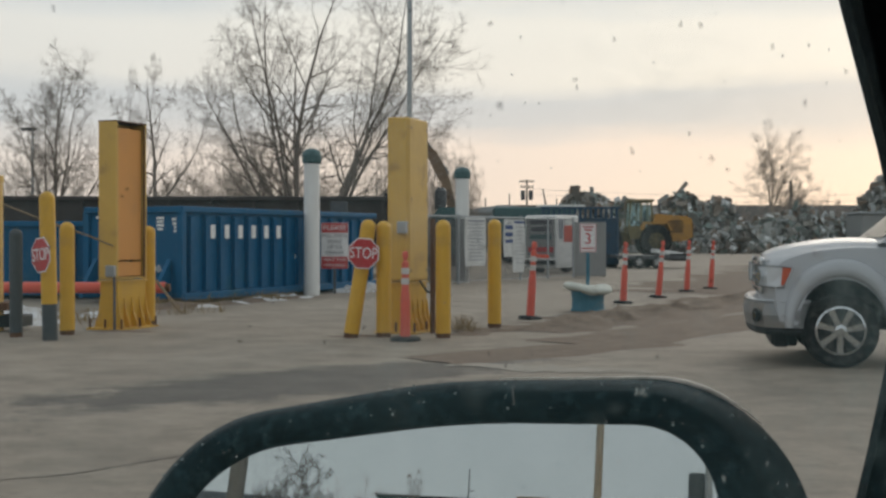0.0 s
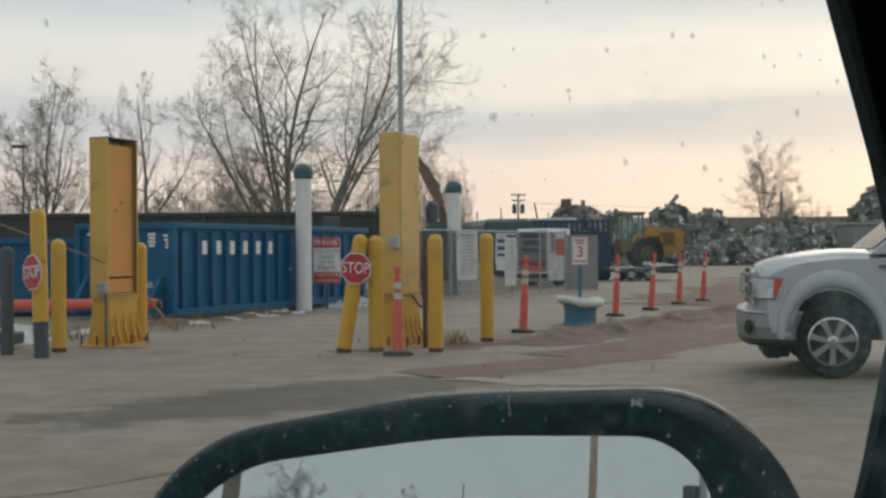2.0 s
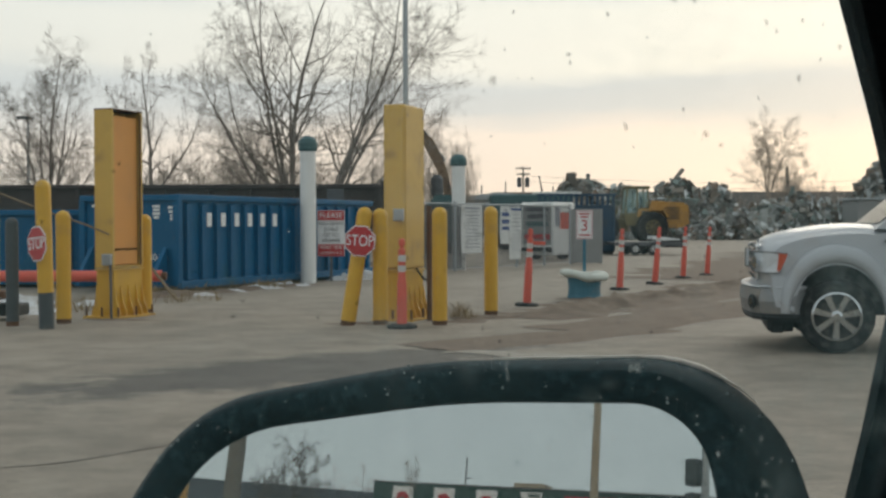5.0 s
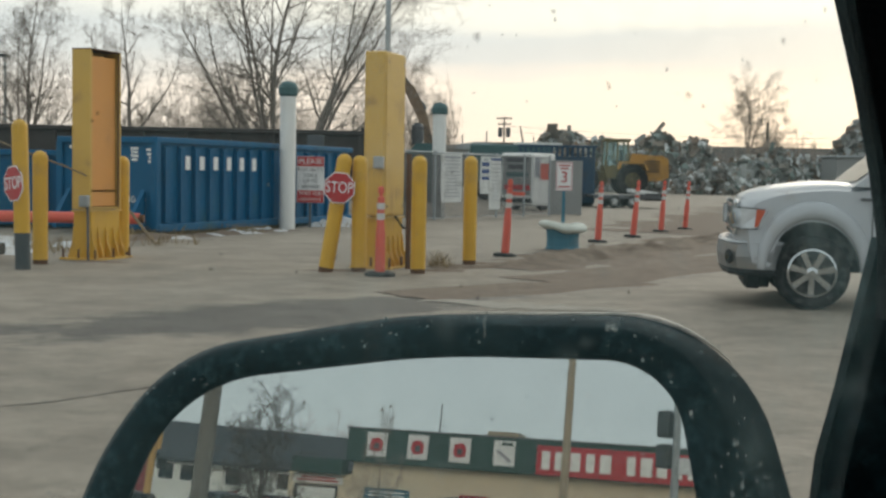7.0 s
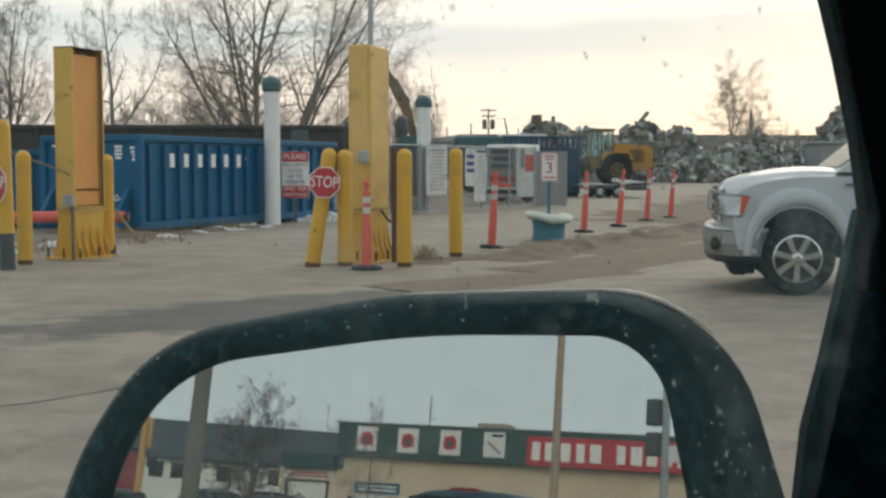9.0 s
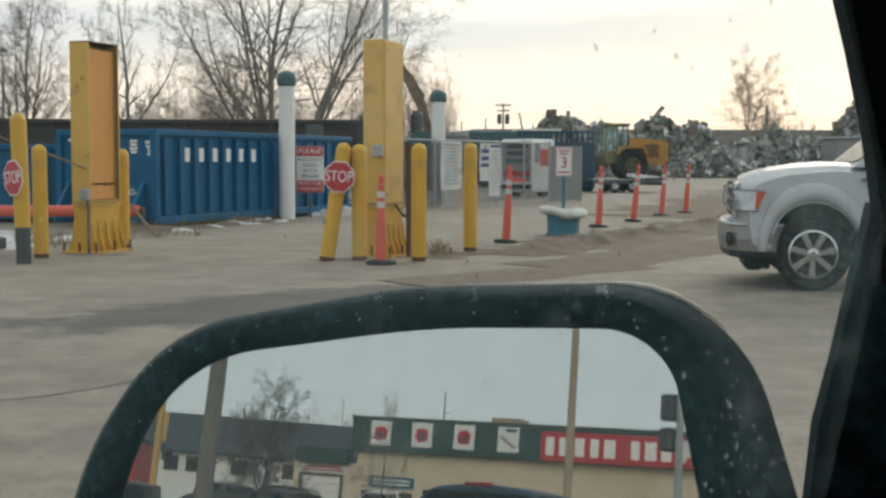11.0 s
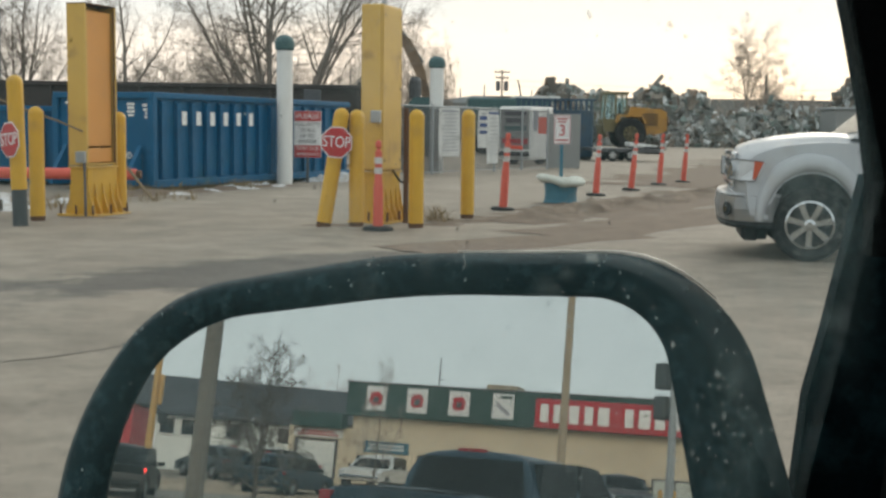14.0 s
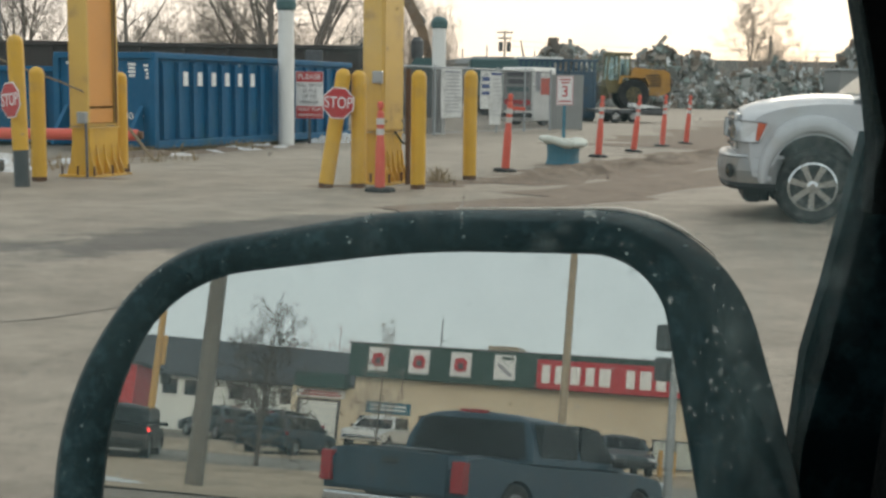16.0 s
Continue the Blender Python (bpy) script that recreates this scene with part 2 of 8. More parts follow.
M_HOUSING = material("mirror_housing_plastic", (0.0034, 0.0150, 0.0205), 0.5, vary=0.5, scale=120, fine=600, bump=0.05, dirt=(0.026, 0.058, 0.068), dirt_amount=0.36, dirt_scale=130, shine=0.04)
M_EDGE = material("pale_edge_line", (0.74, 0.69, 0.62), 0.35, vary=0.3, scale=200, bump=0.0)
M_SAIL = material("door_frame_black", (0.0030, 0.0100, 0.0130), 0.6, vary=0.4, scale=25, fine=400, bump=0.0, dirt=(0.016, 0.042, 0.050), dirt_amount=0.45, dirt_scale=40, shine=0.05)
M_ROPE = material("rope", (0.22, 0.16, 0.10), 0.9, vary=0.2)
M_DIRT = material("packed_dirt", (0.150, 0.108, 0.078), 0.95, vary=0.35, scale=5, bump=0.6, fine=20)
M_CRACK = material("crack_filler", (0.150, 0.128, 0.105), 0.95, vary=0.3, scale=9)

M_TYRE_DARK = material("dark_tyre_rubber", (0.018, 0.018, 0.0185), 0.85, vary=0.4, scale=25, bump=0.3, dirt=(0.075, 0.072, 0.066), dirt_amount=0.45, dirt_scale=9, shine=0.15)
M_WELL = material("wheel_well_black", (0.014, 0.015, 0.016), 0.9, vary=0.3, bump=0.0, dirt=(0.10, 0.098, 0.092), dirt_amount=0.5, dirt_scale=8, shine=0.08)

m_mirror = bpy.data.materials.new("mirror_silver")
m_mirror.use_nodes = True
b_ = m_mirror.node_tree.nodes["Principled BSDF"]
b_.inputs["Base Color"].default_value, b_.inputs["Metallic"].default_value, b_.inputs["Roughness"].default_value = (0.535, 0.565, 0.56, 1), 1.0, 0.006
# a thin film of dust on the silvered glass
nt_ = m_mirror.node_tree
mx_, df_, nz_, mr_, tc_ = nt_.nodes.new("ShaderNodeMixShader"), nt_.nodes.new("ShaderNodeBsdfDiffuse"), nt_.nodes.new("ShaderNodeTexNoise"), nt_.nodes.new("ShaderNodeMapRange"), nt_.nodes.new("ShaderNodeTexCoord")
df_.inputs["Color"].default_value = (0.46, 0.56, 0.57, 1)
nz_.inputs["Scale"].default_value, nz_.inputs["Detail"].default_value, nz_.inputs["Roughness"].default_value = 40, 7, 0.7
mr_.inputs["From Min"].default_value, mr_.inputs["From Max"].default_value, mr_.inputs["To Min"].default_value, mr_.inputs["To Max"].default_value = 0.3, 0.75, 0.03, 0.10
nt_.links.new(tc_.outputs["Object"], nz_.inputs["Vector"])
nt_.links.new(nz_.outputs["Fac"], mr_.inputs["Value"])
nt_.links.new(mr_.outputs[0], mx_.inputs[0])
nt_.links.new(b_.outputs[0], mx_.inputs[1])
nt_.links.new(df_.outputs[0], mx_.inputs[2])
nt_.links.new(mx_.outputs[0], nt_.nodes["Material Output"].inputs[0])


def clear_pane(name, haze_low, haze_high):
    """A dusty car window: clear, with a faint gloss and a thin, patchy film of dust."""
    m = bpy.data.materials.new(name)
    m.use_nodes = True
    nt = m.node_tree
    nt.nodes.clear()
    out, mix1, mix2 = nt.nodes.new("ShaderNodeOutputMaterial"), nt.nodes.new("ShaderNodeMixShader"), nt.nodes.new("ShaderNodeMixShader")
    clear, gloss, dust = nt.nodes.new("ShaderNodeBsdfTransparent"), nt.nodes.new("ShaderNodeBsdfGlossy"), nt.nodes.new("ShaderNodeBsdfTranslucent")
    gloss.inputs["Roughness"].default_value = 0.02
    gloss.inputs["Color"].default_value = (0.5, 0.5, 0.5, 1)
    dust.inputs["Color"].default_value = (0.36, 0.60, 0.64, 1)
    tc, nz, mr = nt.nodes.new("ShaderNodeTexCoord"), nt.nodes.new("ShaderNodeTexNoise"), nt.nodes.new("ShaderNodeMapRange")
    nz.inputs["Scale"].default_value, nz.inputs["Detail"].default_value, nz.inputs["Roughness"].default_value = 34, 6, 0.6
    nt.links.new(tc.outputs["Object"], nz.inputs["Vector"])
    mr.inputs["From Min"].default_value, mr.inputs["From Max"].default_value = 0.35, 0.75
    mr.inputs["To Min"].default_value, mr.inputs["To Max"].default_value = haze_low, haze_high
    nt.links.new(nz.outputs["Fac"], mr.inputs["Value"])
    mix1.inputs[0].default_value = 0.02
    nt.links.new(clear.outputs[0], mix1.inputs[1])
    nt.links.new(gloss.outputs[0], mix1.inputs[2])
    nt.links.new(mr.outputs[0], mix2.inputs[0])
    nt.links.new(mix1.outputs[0], mix2.inputs[1])
    nt.links.new(dust.outputs[0], mix2.inputs[2])
    nt.links.new(mix2.outputs[0], out.inputs[0])
    return m


M_PANE = clear_pane("dusty_window_glass", 0.011, 0.032)


def fade_out(nt, cover, socket):
    """Cover that thins towards the rim of each speck, by the mesh's own fade attribute."""
    at_, mu = nt.nodes.new("ShaderNodeAttribute"), nt.nodes.new("ShaderNodeMath")
    at_.attribute_name = "fade"
    mu.operation = "MULTIPLY"
    mu.inputs[1].default_value = cover
    nt.links.new(at_.outputs["Fac"], mu.inputs[0])
    nt.links.new(mu.outputs[0], socket)


def see_through(name, colour, cover):
    """Something thin that covers only part of what lies behind it, such as a smear of dirt."""
    m = bpy.data.materials.new(name)
    m.use_nodes = True
    nt = m.node_tree
    b = nt.nodes["Principled BSDF"]
    b.inputs["Base Color"].default_value = (*colour, 1)
    b.inputs["Roughness"].default_value = 0.9
    fade_out(nt, cover, b.inputs["Alpha"])
    return m


def backlit(name, colour, cover):
    """A thin smear of dust on glass, lit from behind."""
    m = bpy.data.materials.new(name)
    m.use_nodes = True
    nt = m.node_tree
    nt.nodes.clear()
    out, mx, tr, cl = nt.nodes.new("ShaderNodeOutputMaterial"), nt.nodes.new("ShaderNodeMixShader"), nt.nodes.new("ShaderNodeBsdfTranslucent"), nt.nodes.new("ShaderNodeBsdfTransparent")
    tr.inputs["Color"].default_value = (*colour, 1)
    fade_out(nt, cover, mx.inputs[0])
    nt.links.new(cl.outputs[0], mx.inputs[1])
    nt.links.new(tr.outputs[0], mx.inputs[2])
    nt.links.new(mx.outputs[0], out.inputs[0])
    return m


def cloudy(name, colour, most):
    """A soft-edged cloud of dust on glass, densest at its middle, with streaks."""
    m = bpy.data.materials.new(name)
    m.use_nodes = True
    nt = m.node_tree
    nt.nodes.clear()
    out, mx, tr, cl = nt.nodes.new("ShaderNodeOutputMaterial"), nt.nodes.new("ShaderNodeMixShader"), nt.nodes.new("ShaderNodeBsdfTranslucent"), nt.nodes.new("ShaderNodeBsdfTransparent")
    tr.inputs["Color"].default_value = (*colour, 1)
    tc, gr, nz, mr, mu = nt.nodes.new("ShaderNodeTexCoord"), nt.nodes.new("ShaderNodeTexGradient"), nt.nodes.new("ShaderNodeTexNoise"), nt.nodes.new("ShaderNodeMapRange"), nt.nodes.new("ShaderNodeMath")
    gr.gradient_type = "SPHERICAL"
    nz.inputs["Scale"].default_value, nz.inputs["Detail"].default_value, nz.inputs["Roughness"].default_value = 6.0, 8, 0.75
    nt.links.new(tc.outputs["Object"], gr.inputs["Vector"])
    nt.links.new(tc.outputs["Object"], nz.inputs["Vector"])
    mr.inputs["From Min"].default_value, mr.inputs["From Max"].default_value, mr.inputs["To Min"].default_value, mr.inputs["To Max"].default_value = 0.38, 0.68, 0.0, most
    nt.links.new(nz.outputs["Fac"], mr.inputs["Value"])
    mu.operation = "MULTIPLY"
    nt.links.new(gr.outputs["Fac"], mu.inputs[0])
    nt.links.new(mr.outputs[0], mu.inputs[1])
    nt.links.new(mu.outputs[0], mx.inputs[0])
    nt.links.new(cl.outputs[0], mx.inputs[1])
    nt.links.new(tr.outputs[0], mx.inputs[2])
    nt.links.new(mx.outputs[0], out.inputs[0])
    return m


M_FILM = cloudy("cloudy_dust", (0.48, 0.70, 0.72), 0.11)
M_SPECK = see_through("dirt_speck", (0.060, 0.045, 0.032), 0.48)
M_SPECK_PALE = backlit("pale_dust_speck", (0.60, 0.66, 0.65), 0.40)
M_SMEAR = backlit("pale_smear", (0.52, 0.64, 0.64), 0.07)
M_DUST = material("pale_dust", (0.27, 0.31, 0.31), 0.95, vary=0.4, scale=300, bump=0.0, shine=0.1)
# dust whose pale colour also carries the bevel's skylight highlight
M_BEVEL_DUST_SHEEN = see_through("bevel_dust_sheen", (0.24, 0.31, 0.325), 0.72)


def mottle(m, scale, low, high):
    """Breaks a film of dust and painted sheen into streaks and bare spots."""
    nt = m.node_tree
    b = nt.nodes["Principled BSDF"]
    tc, nz, mr, mu = nt.nodes.new("ShaderNodeTexCoord"), nt.nodes.new("ShaderNodeTexNoise"), nt.nodes.new("ShaderNodeMapRange"), nt.nodes.new("ShaderNodeMath")
    nz.inputs["Scale"].default_value, nz.inputs["Detail"].default_value, nz.inputs["Roughness"].default_value = scale, 9, 0.72
    mr.inputs["From Min"].default_value, mr.inputs["From Max"].default_value, mr.inputs["To Min"].default_value, mr.inputs["To Max"].default_value = 0.36, 0.66, low, high
    old = b.inputs["Alpha"].links[0].from_socket
    mu.operation = "MULTIPLY"
    nt.links.new(tc.outputs["Object"], nz.inputs["Vector"])
    nt.links.new(nz.outputs["Fac"], mr.inputs["Value"])
    nt.links.new(old, mu.inputs[0])
    nt.links.new(mr.outputs[0], mu.inputs[1])
    nt.links.new(mu.outputs[0], b.inputs["Alpha"])


mottle(M_BEVEL_DUST_SHEEN, 60, 0.15, 1.0)
M_CABGLASS = clear_pane("machine_cab_glass", 0.22, 0.42)
M_CLOTH = see_through("windscreen_cloth", (0.13, 0.125, 0.118), 0.62)


def ground_material():
    """Worn, dusty asphalt: fine grit, broad pale and brown areas, dark worn patches, thin cracks."""
    m = bpy.data.materials.new("dusty_asphalt")
    m.use_nodes = True
    nt = m.node_tree
    b = nt.nodes["Principled BSDF"]
    tc = nt.nodes.new("ShaderNodeTexCoord")

    def noise_tex(scale, detail, rough=0.6, stretch=None):
        n = nt.nodes.new("ShaderNodeTexNoise")
        n.inputs["Scale"].default_value, n.inputs["Detail"].default_value, n.inputs["Roughness"].default_value = scale, detail, rough
        if stretch:
            mp = nt.nodes.new("ShaderNodeMapping")
            mp.inputs["Scale"].default_value = stretch
            nt.links.new(tc.outputs["Object"], mp.inputs["Vector"])
            nt.links.new(mp.outputs[0], n.inputs["Vector"])
        else:
            nt.links.new(tc.outputs["Object"], n.inputs["Vector"])
        return n

    def ramp(src, p0, p1, c0=(0, 0, 0), c1=(1, 1, 1)):
        r = nt.nodes.new("ShaderNodeValToRGB")
        r.color_ramp.elements[0].position, r.color_ramp.elements[0].color = p0, (*c0, 1)
        r.color_ramp.elements[1].position, r.color_ramp.elements[1].color = p1, (*c1, 1)
        nt.links.new(src, r.inputs[0])
        return r.outputs[0]

    def mix(kind, fac, a, c):
        x = nt.nodes.new("ShaderNodeMixRGB")
        x.blend_type = kind
        for s, v in ((0, fac), (1, a), (2, c)):
            if isinstance(v, (int, float)):
                x.inputs[s].default_value = v
            elif isinstance(v, tuple):
                x.inputs[s].default_value = (*v, 1)
            else:
                nt.links.new(v, x.inputs[s])
        return x.outputs[0]

    base = ramp(noise_tex(0.35, 6).outputs["Fac"], 0.3, 0.72, (0.225, 0.190, 0.150), (0.325, 0.278, 0.222))
    streak = ramp(noise_tex(0.7, 7, 0.68, (0.8, 1.2, 1)).outputs["Fac"], 0.46, 0.72)
    base = mix("MIX", mix("MULTIPLY", 1.0, streak, (0.5, 0.5, 0.5)), base, (0.17, 0.135, 0.105))
    grit = ramp(noise_tex(55, 4, 0.7).outputs["Fac"], 0.25, 0.75, (0.84, 0.84, 0.84), (1.14, 1.14, 1.14))
    base = mix("MULTIPLY", 1.0, base, grit)
    blot = ramp(noise_tex(2.4, 10, 0.78, (0.9, 1.1, 1)).outputs["Fac"], 0.36, 0.62, (0.70, 0.685, 0.67), (1.12, 1.12, 1.12))
    base = mix("MULTIPLY", 1.0, base, blot)
    pits = ramp(noise_tex(17, 5, 0.75).outputs["Fac"], 0.32, 0.46, (0.62, 0.61, 0.60), (1, 1, 1))
    base = mix("MULTIPLY", 1.0, base, pits)
    # the worn dark stretch across the drive, with ragged outline
    mp = nt.nodes.new("ShaderNodeMapping")
    turn_, cx_, cy_ = radians(-41), -1.1, 9.15
    mp.inputs["Rotation"].default_value = (0, 0, turn_)
    mp.inputs["Location"].default_value = (-(cx_ * math.cos(turn_) - cy_ * math.sin(turn_)), -(cx_ * math.sin(turn_) + cy_ * math.cos(turn_)), 0)
    nt.links.new(tc.outputs["Object"], mp.inputs["Vector"])
    sz = nt.nodes.new("ShaderNodeVectorMath")
    sz.operation = "MULTIPLY"
    sz.inputs[1].default_value = (1 / 3.1, 1 / 1.0, 0)
    nt.links.new(mp.outputs[0], sz.inputs[0])
    ln = nt.nodes.new("ShaderNodeVectorMath")
    ln.operation = "LENGTH"
    nt.links.new(sz.outputs[0], ln.inputs[0])
    worn = noise_tex(1.9, 12, 0.82, (0.8, 1.2, 1))
    sm = nt.nodes.new("ShaderNodeMath")
    sm.operation = "MULTIPLY_ADD"
    sm.inputs[1].default_value = 2.3
    nt.links.new(worn.outputs["Fac"], sm.inputs[0])
    nt.links.new(ln.outputs["Value"], sm.inputs[2])
    # a ramp reads from 0 to 1 only, so the sum is brought into that range
    half = nt.nodes.new("ShaderNodeMath")
    half.operation = "MULTIPLY"
    half.inputs[1].default_value = 0.4
    nt.links.new(sm.outputs[0], half.inputs[0])
    patch = ramp(half.outputs[0], 0.70, 0.80, (1, 1, 1), (0, 0, 0))
    base = mix("MIX", mix("MULTIPLY", 1.0, patch, (0.88, 0.88, 0.88)), base, mix("MULTIPLY", 1.0, (0.082, 0.071, 0.062), blot))
    nt.links.new(base, b.inputs["Base Color"])
    b.inputs["Roughness"].default_value = 0.82
    bp = nt.nodes.new("ShaderNodeBump")
    bp.inputs["Strength"].default_value, bp.inputs["Distance"].default_value = 0.5, 0.02
    nt.links.new(noise_tex(9, 8, 0.7).outputs["Fac"], bp.inputs["Height"])
    nt.links.new(bp.outputs[0], b.inputs["Normal"])
    return m


M_GROUND = ground_material()

M_BRAKE = bpy.data.materials.new("lit_brake_lamp")
M_BRAKE.use_nodes = True
b_ = M_BRAKE.node_tree.nodes["Principled BSDF"]
b_.inputs["Base Color"].default_value = (0.5, 0.02, 0.02, 1)
b_.inputs["Emission Color"].default_value = (1.0, 0.06, 0.05, 1)
b_.inputs["Emission Strength"].default_value = 2.2

# ---- builders ----
def thing(name, at=(0, 0, 0), turn=0.0, label="", category="", group="", kind=""):
    """An Empty at the base of a thing, turned about the vertical."""
    ob = new(name)
    ob.empty_display_size = 0.2
    ob.matrix_basis = pose(*at, 0, 0, turn)
    return tagged(ob, label, category, group, kind)


def part(name, bm, mat, parent=None, label="", smooth=False):
    """Links a bmesh as one mesh object under a thing or part, in the parent's own axes."""
    me = bpy.data.meshes.new(name)
    bmesh.ops.recalc_face_normals(bm, faces=bm.faces[:])
    bm.to_mesh(me)
    bm.free()
    me.materials.append(mat)
    if smooth:
        me.polygons.foreach_set("use_smooth", [True] * len(me.polygons))
    ob = new(name, me)
    if parent:
        ob.parent = parent
    if label:
        ob["label"] = label
    return ob


def again(ob, parent, m):
    """Another part on the same mesh."""
    o = new(ob.name.split(".")[0], ob.data)
    o.parent = parent
    o.matrix_basis = m
    if "label" in ob:
        o["label"] = ob["label"]
    return o


def box(bm, size, at=(0, 0, 0), bevel=0.0, turn=(0, 0, 0)):
    r = bmesh.ops.create_cube(bm, size=1.0)
    m = pose(*at, *turn) @ Matrix.Diagonal((*size, 1))
    bmesh.ops.transform(bm, matrix=m, verts=r["verts"])
    if bevel:
        es = list({e for v in r["verts"] for e in v.link_edges})
        bmesh.ops.bevel(bm, geom=es, offset=bevel, segments=2, affect="EDGES", profile=0.5)
    return bm


def tube(bm, pts, radii, seg=8, caps=True):
    """A round bar through points, with a radius at each."""
    pts = [Vector(p) for p in pts]
    if isinstance(radii, (int, float)):
        radii = [radii] * len(pts)
    rings = []
    side = None
    for i, p in enumerate(pts):
        d = (pts[min(i + 1, len(pts) - 1)] - pts[max(i - 1, 0)])
        if d.length < 1e-9:
            d = Vector((0, 0, 1))
        d.normalize()
        if side is None:
            side = d.orthogonal().normalized()
        side = (side - d * side.dot(d)).normalized()
        up = d.cross(side)
        rings.append([bm.verts.new(p + (side * math.cos(a) + up * math.sin(a)) * max(radii[i], 1e-4)) for a in (2 * math.pi * k / seg for k in range(seg))])
    for a, b in zip(rings, rings[1:]):
        for k in range(seg):
            bm.faces.new((a[k], a[(k + 1) % seg], b[(k + 1) % seg], b[k]))
    if caps:
        bm.faces.new(rings[0][::-1])
        bm.faces.new(rings[-1])
    return bm


def lathe(bm, profile, seg=20, axis="z", at=(0, 0, 0)):
    """Turns a profile of (radius, height) about an axis through at."""
    def spot(r, h, a):
        x, y = r * math.cos(a), r * math.sin(a)
        v = {"z": (x, y, h), "y": (x, h, y), "x": (h, x, y)}[axis]
        return Vector(v) + Vector(at)
    rings = [[bm.verts.new(spot(max(r, 1e-4), h, 2 * math.pi * k / seg)) for k in range(seg)] for r, h in profile]
    for a, b in zip(rings, rings[1:]):
        for k in range(seg):
            bm.faces.new((a[k], a[(k + 1) % seg], b[(k + 1) % seg], b[k]))
    bm.faces.new(rings[0][::-1])
    bm.faces.new(rings[-1])
    return bm


def slab(bm, outline, d0, d1, axis="y"):
    """Extrudes a flat outline of (u, v) from d0 to d1 along an axis: u, v are x, z for axis y and so on."""
    def spot(u, v, d):
        return {"y": (u, d, v), "z": (u, v, d), "x": (d, u, v)}[axis]
    a = [bm.verts.new(spot(u, v, d0)) for u, v in outline]
    b = [bm.verts.new(spot(u, v, d1)) for u, v in outline]
    bm.faces.new(a)
    bm.faces.new(b[::-1])
    n = len(a)
    for i in range(n):
        bm.faces.new((a[i], b[i], b[(i + 1) % n], a[(i + 1) % n]))
    return bm


def soften(bm, offset, segments=2, sharp=25):
    """Rounds all edges that turn by more than some degrees."""
    es = [e for e in bm.edges if len(e.link_faces) == 2 and e.calc_face_angle(0) > radians(sharp)]
    bmesh.ops.bevel(bm, geom=es, offset=offset, segments=segments, affect="EDGES", profile=0.5, clamp_overlap=True)
    return bm


def lettering(name, words, size, mat, parent, m, deep=0.004, label=""):
    """Words in the built-in font as a mesh part; they stand in the x-z plane and face -y."""
    cu = bpy.data.curves.new(name, "FONT")
    cu.body, cu.size, cu.align_x, cu.align_y, cu.extrude = words, size, "CENTER", "CENTER", deep / 2
    tmp = bpy.data.objects.new(name, cu)
    scene.collection.objects.link(tmp)
    bpy.context.view_layer.update()
    me = bpy.data.meshes.new_from_object(tmp.evaluated_get(bpy.context.evaluated_depsgraph_get()))
    bpy.data.objects.remove(tmp)
    me.transform(pose(0, 0, 0, 90, 0, 0))
    me.materials.clear()
    me.materials.append(mat)
    ob = new(name, me)
    ob.parent = parent
    ob.matrix_basis = m
    if label:
        ob["label"] = label
    return ob


def gz(x, y):
    """Height of the ground: level in front, rising gently towards the shops across the street."""
    return 0.03 * max(0.0, -y - 20.0) if y > -60 else 1.2


def in_axis(name, outline, d0, d1, mat, parent, bevel=0.0, label="", axis="y"):
    bm = bmesh.new()
    slab(bm, outline, d0, d1, axis)
    if bevel:
        soften(bm, bevel)
    return part(name, bm, mat, parent, label)

# ---- ground ----
def axis_steps(lo, hi, near, far_step):
    vals, v, s = [0.0], 0.0, near
    while v < hi:
        v += s
        s = min(s * 1.18, far_step)
        vals.append(min(v, hi))
    out, v, s = [], 0.0, near
    while v > lo:
        v -= s
        s = min(s * 1.18, far_step)
        out.append(max(v, lo))
    return out[::-1] + vals


gx, gy = axis_steps(-900, 900, 0.8, 60), axis_steps(-900, 1500, 0.8, 60)
gverts = [(x, y, gz(x, y) + 0.0) for y in gy for x in gx]
nx = len(gx)
gfaces = [(j * nx + i, j * nx + i + 1, (j + 1) * nx + i + 1, (j + 1) * nx + i) for j in range(len(gy) - 1) for i in range(nx - 1)]
gm = bpy.data.meshes.new("ground")
gm.from_pydata(gverts, [], gfaces)
gm.materials.append(M_GROUND)
ground = tagged(new("ground", gm), "worn dusty brown-grey asphalt with dark patches", "ground", kind="structure")


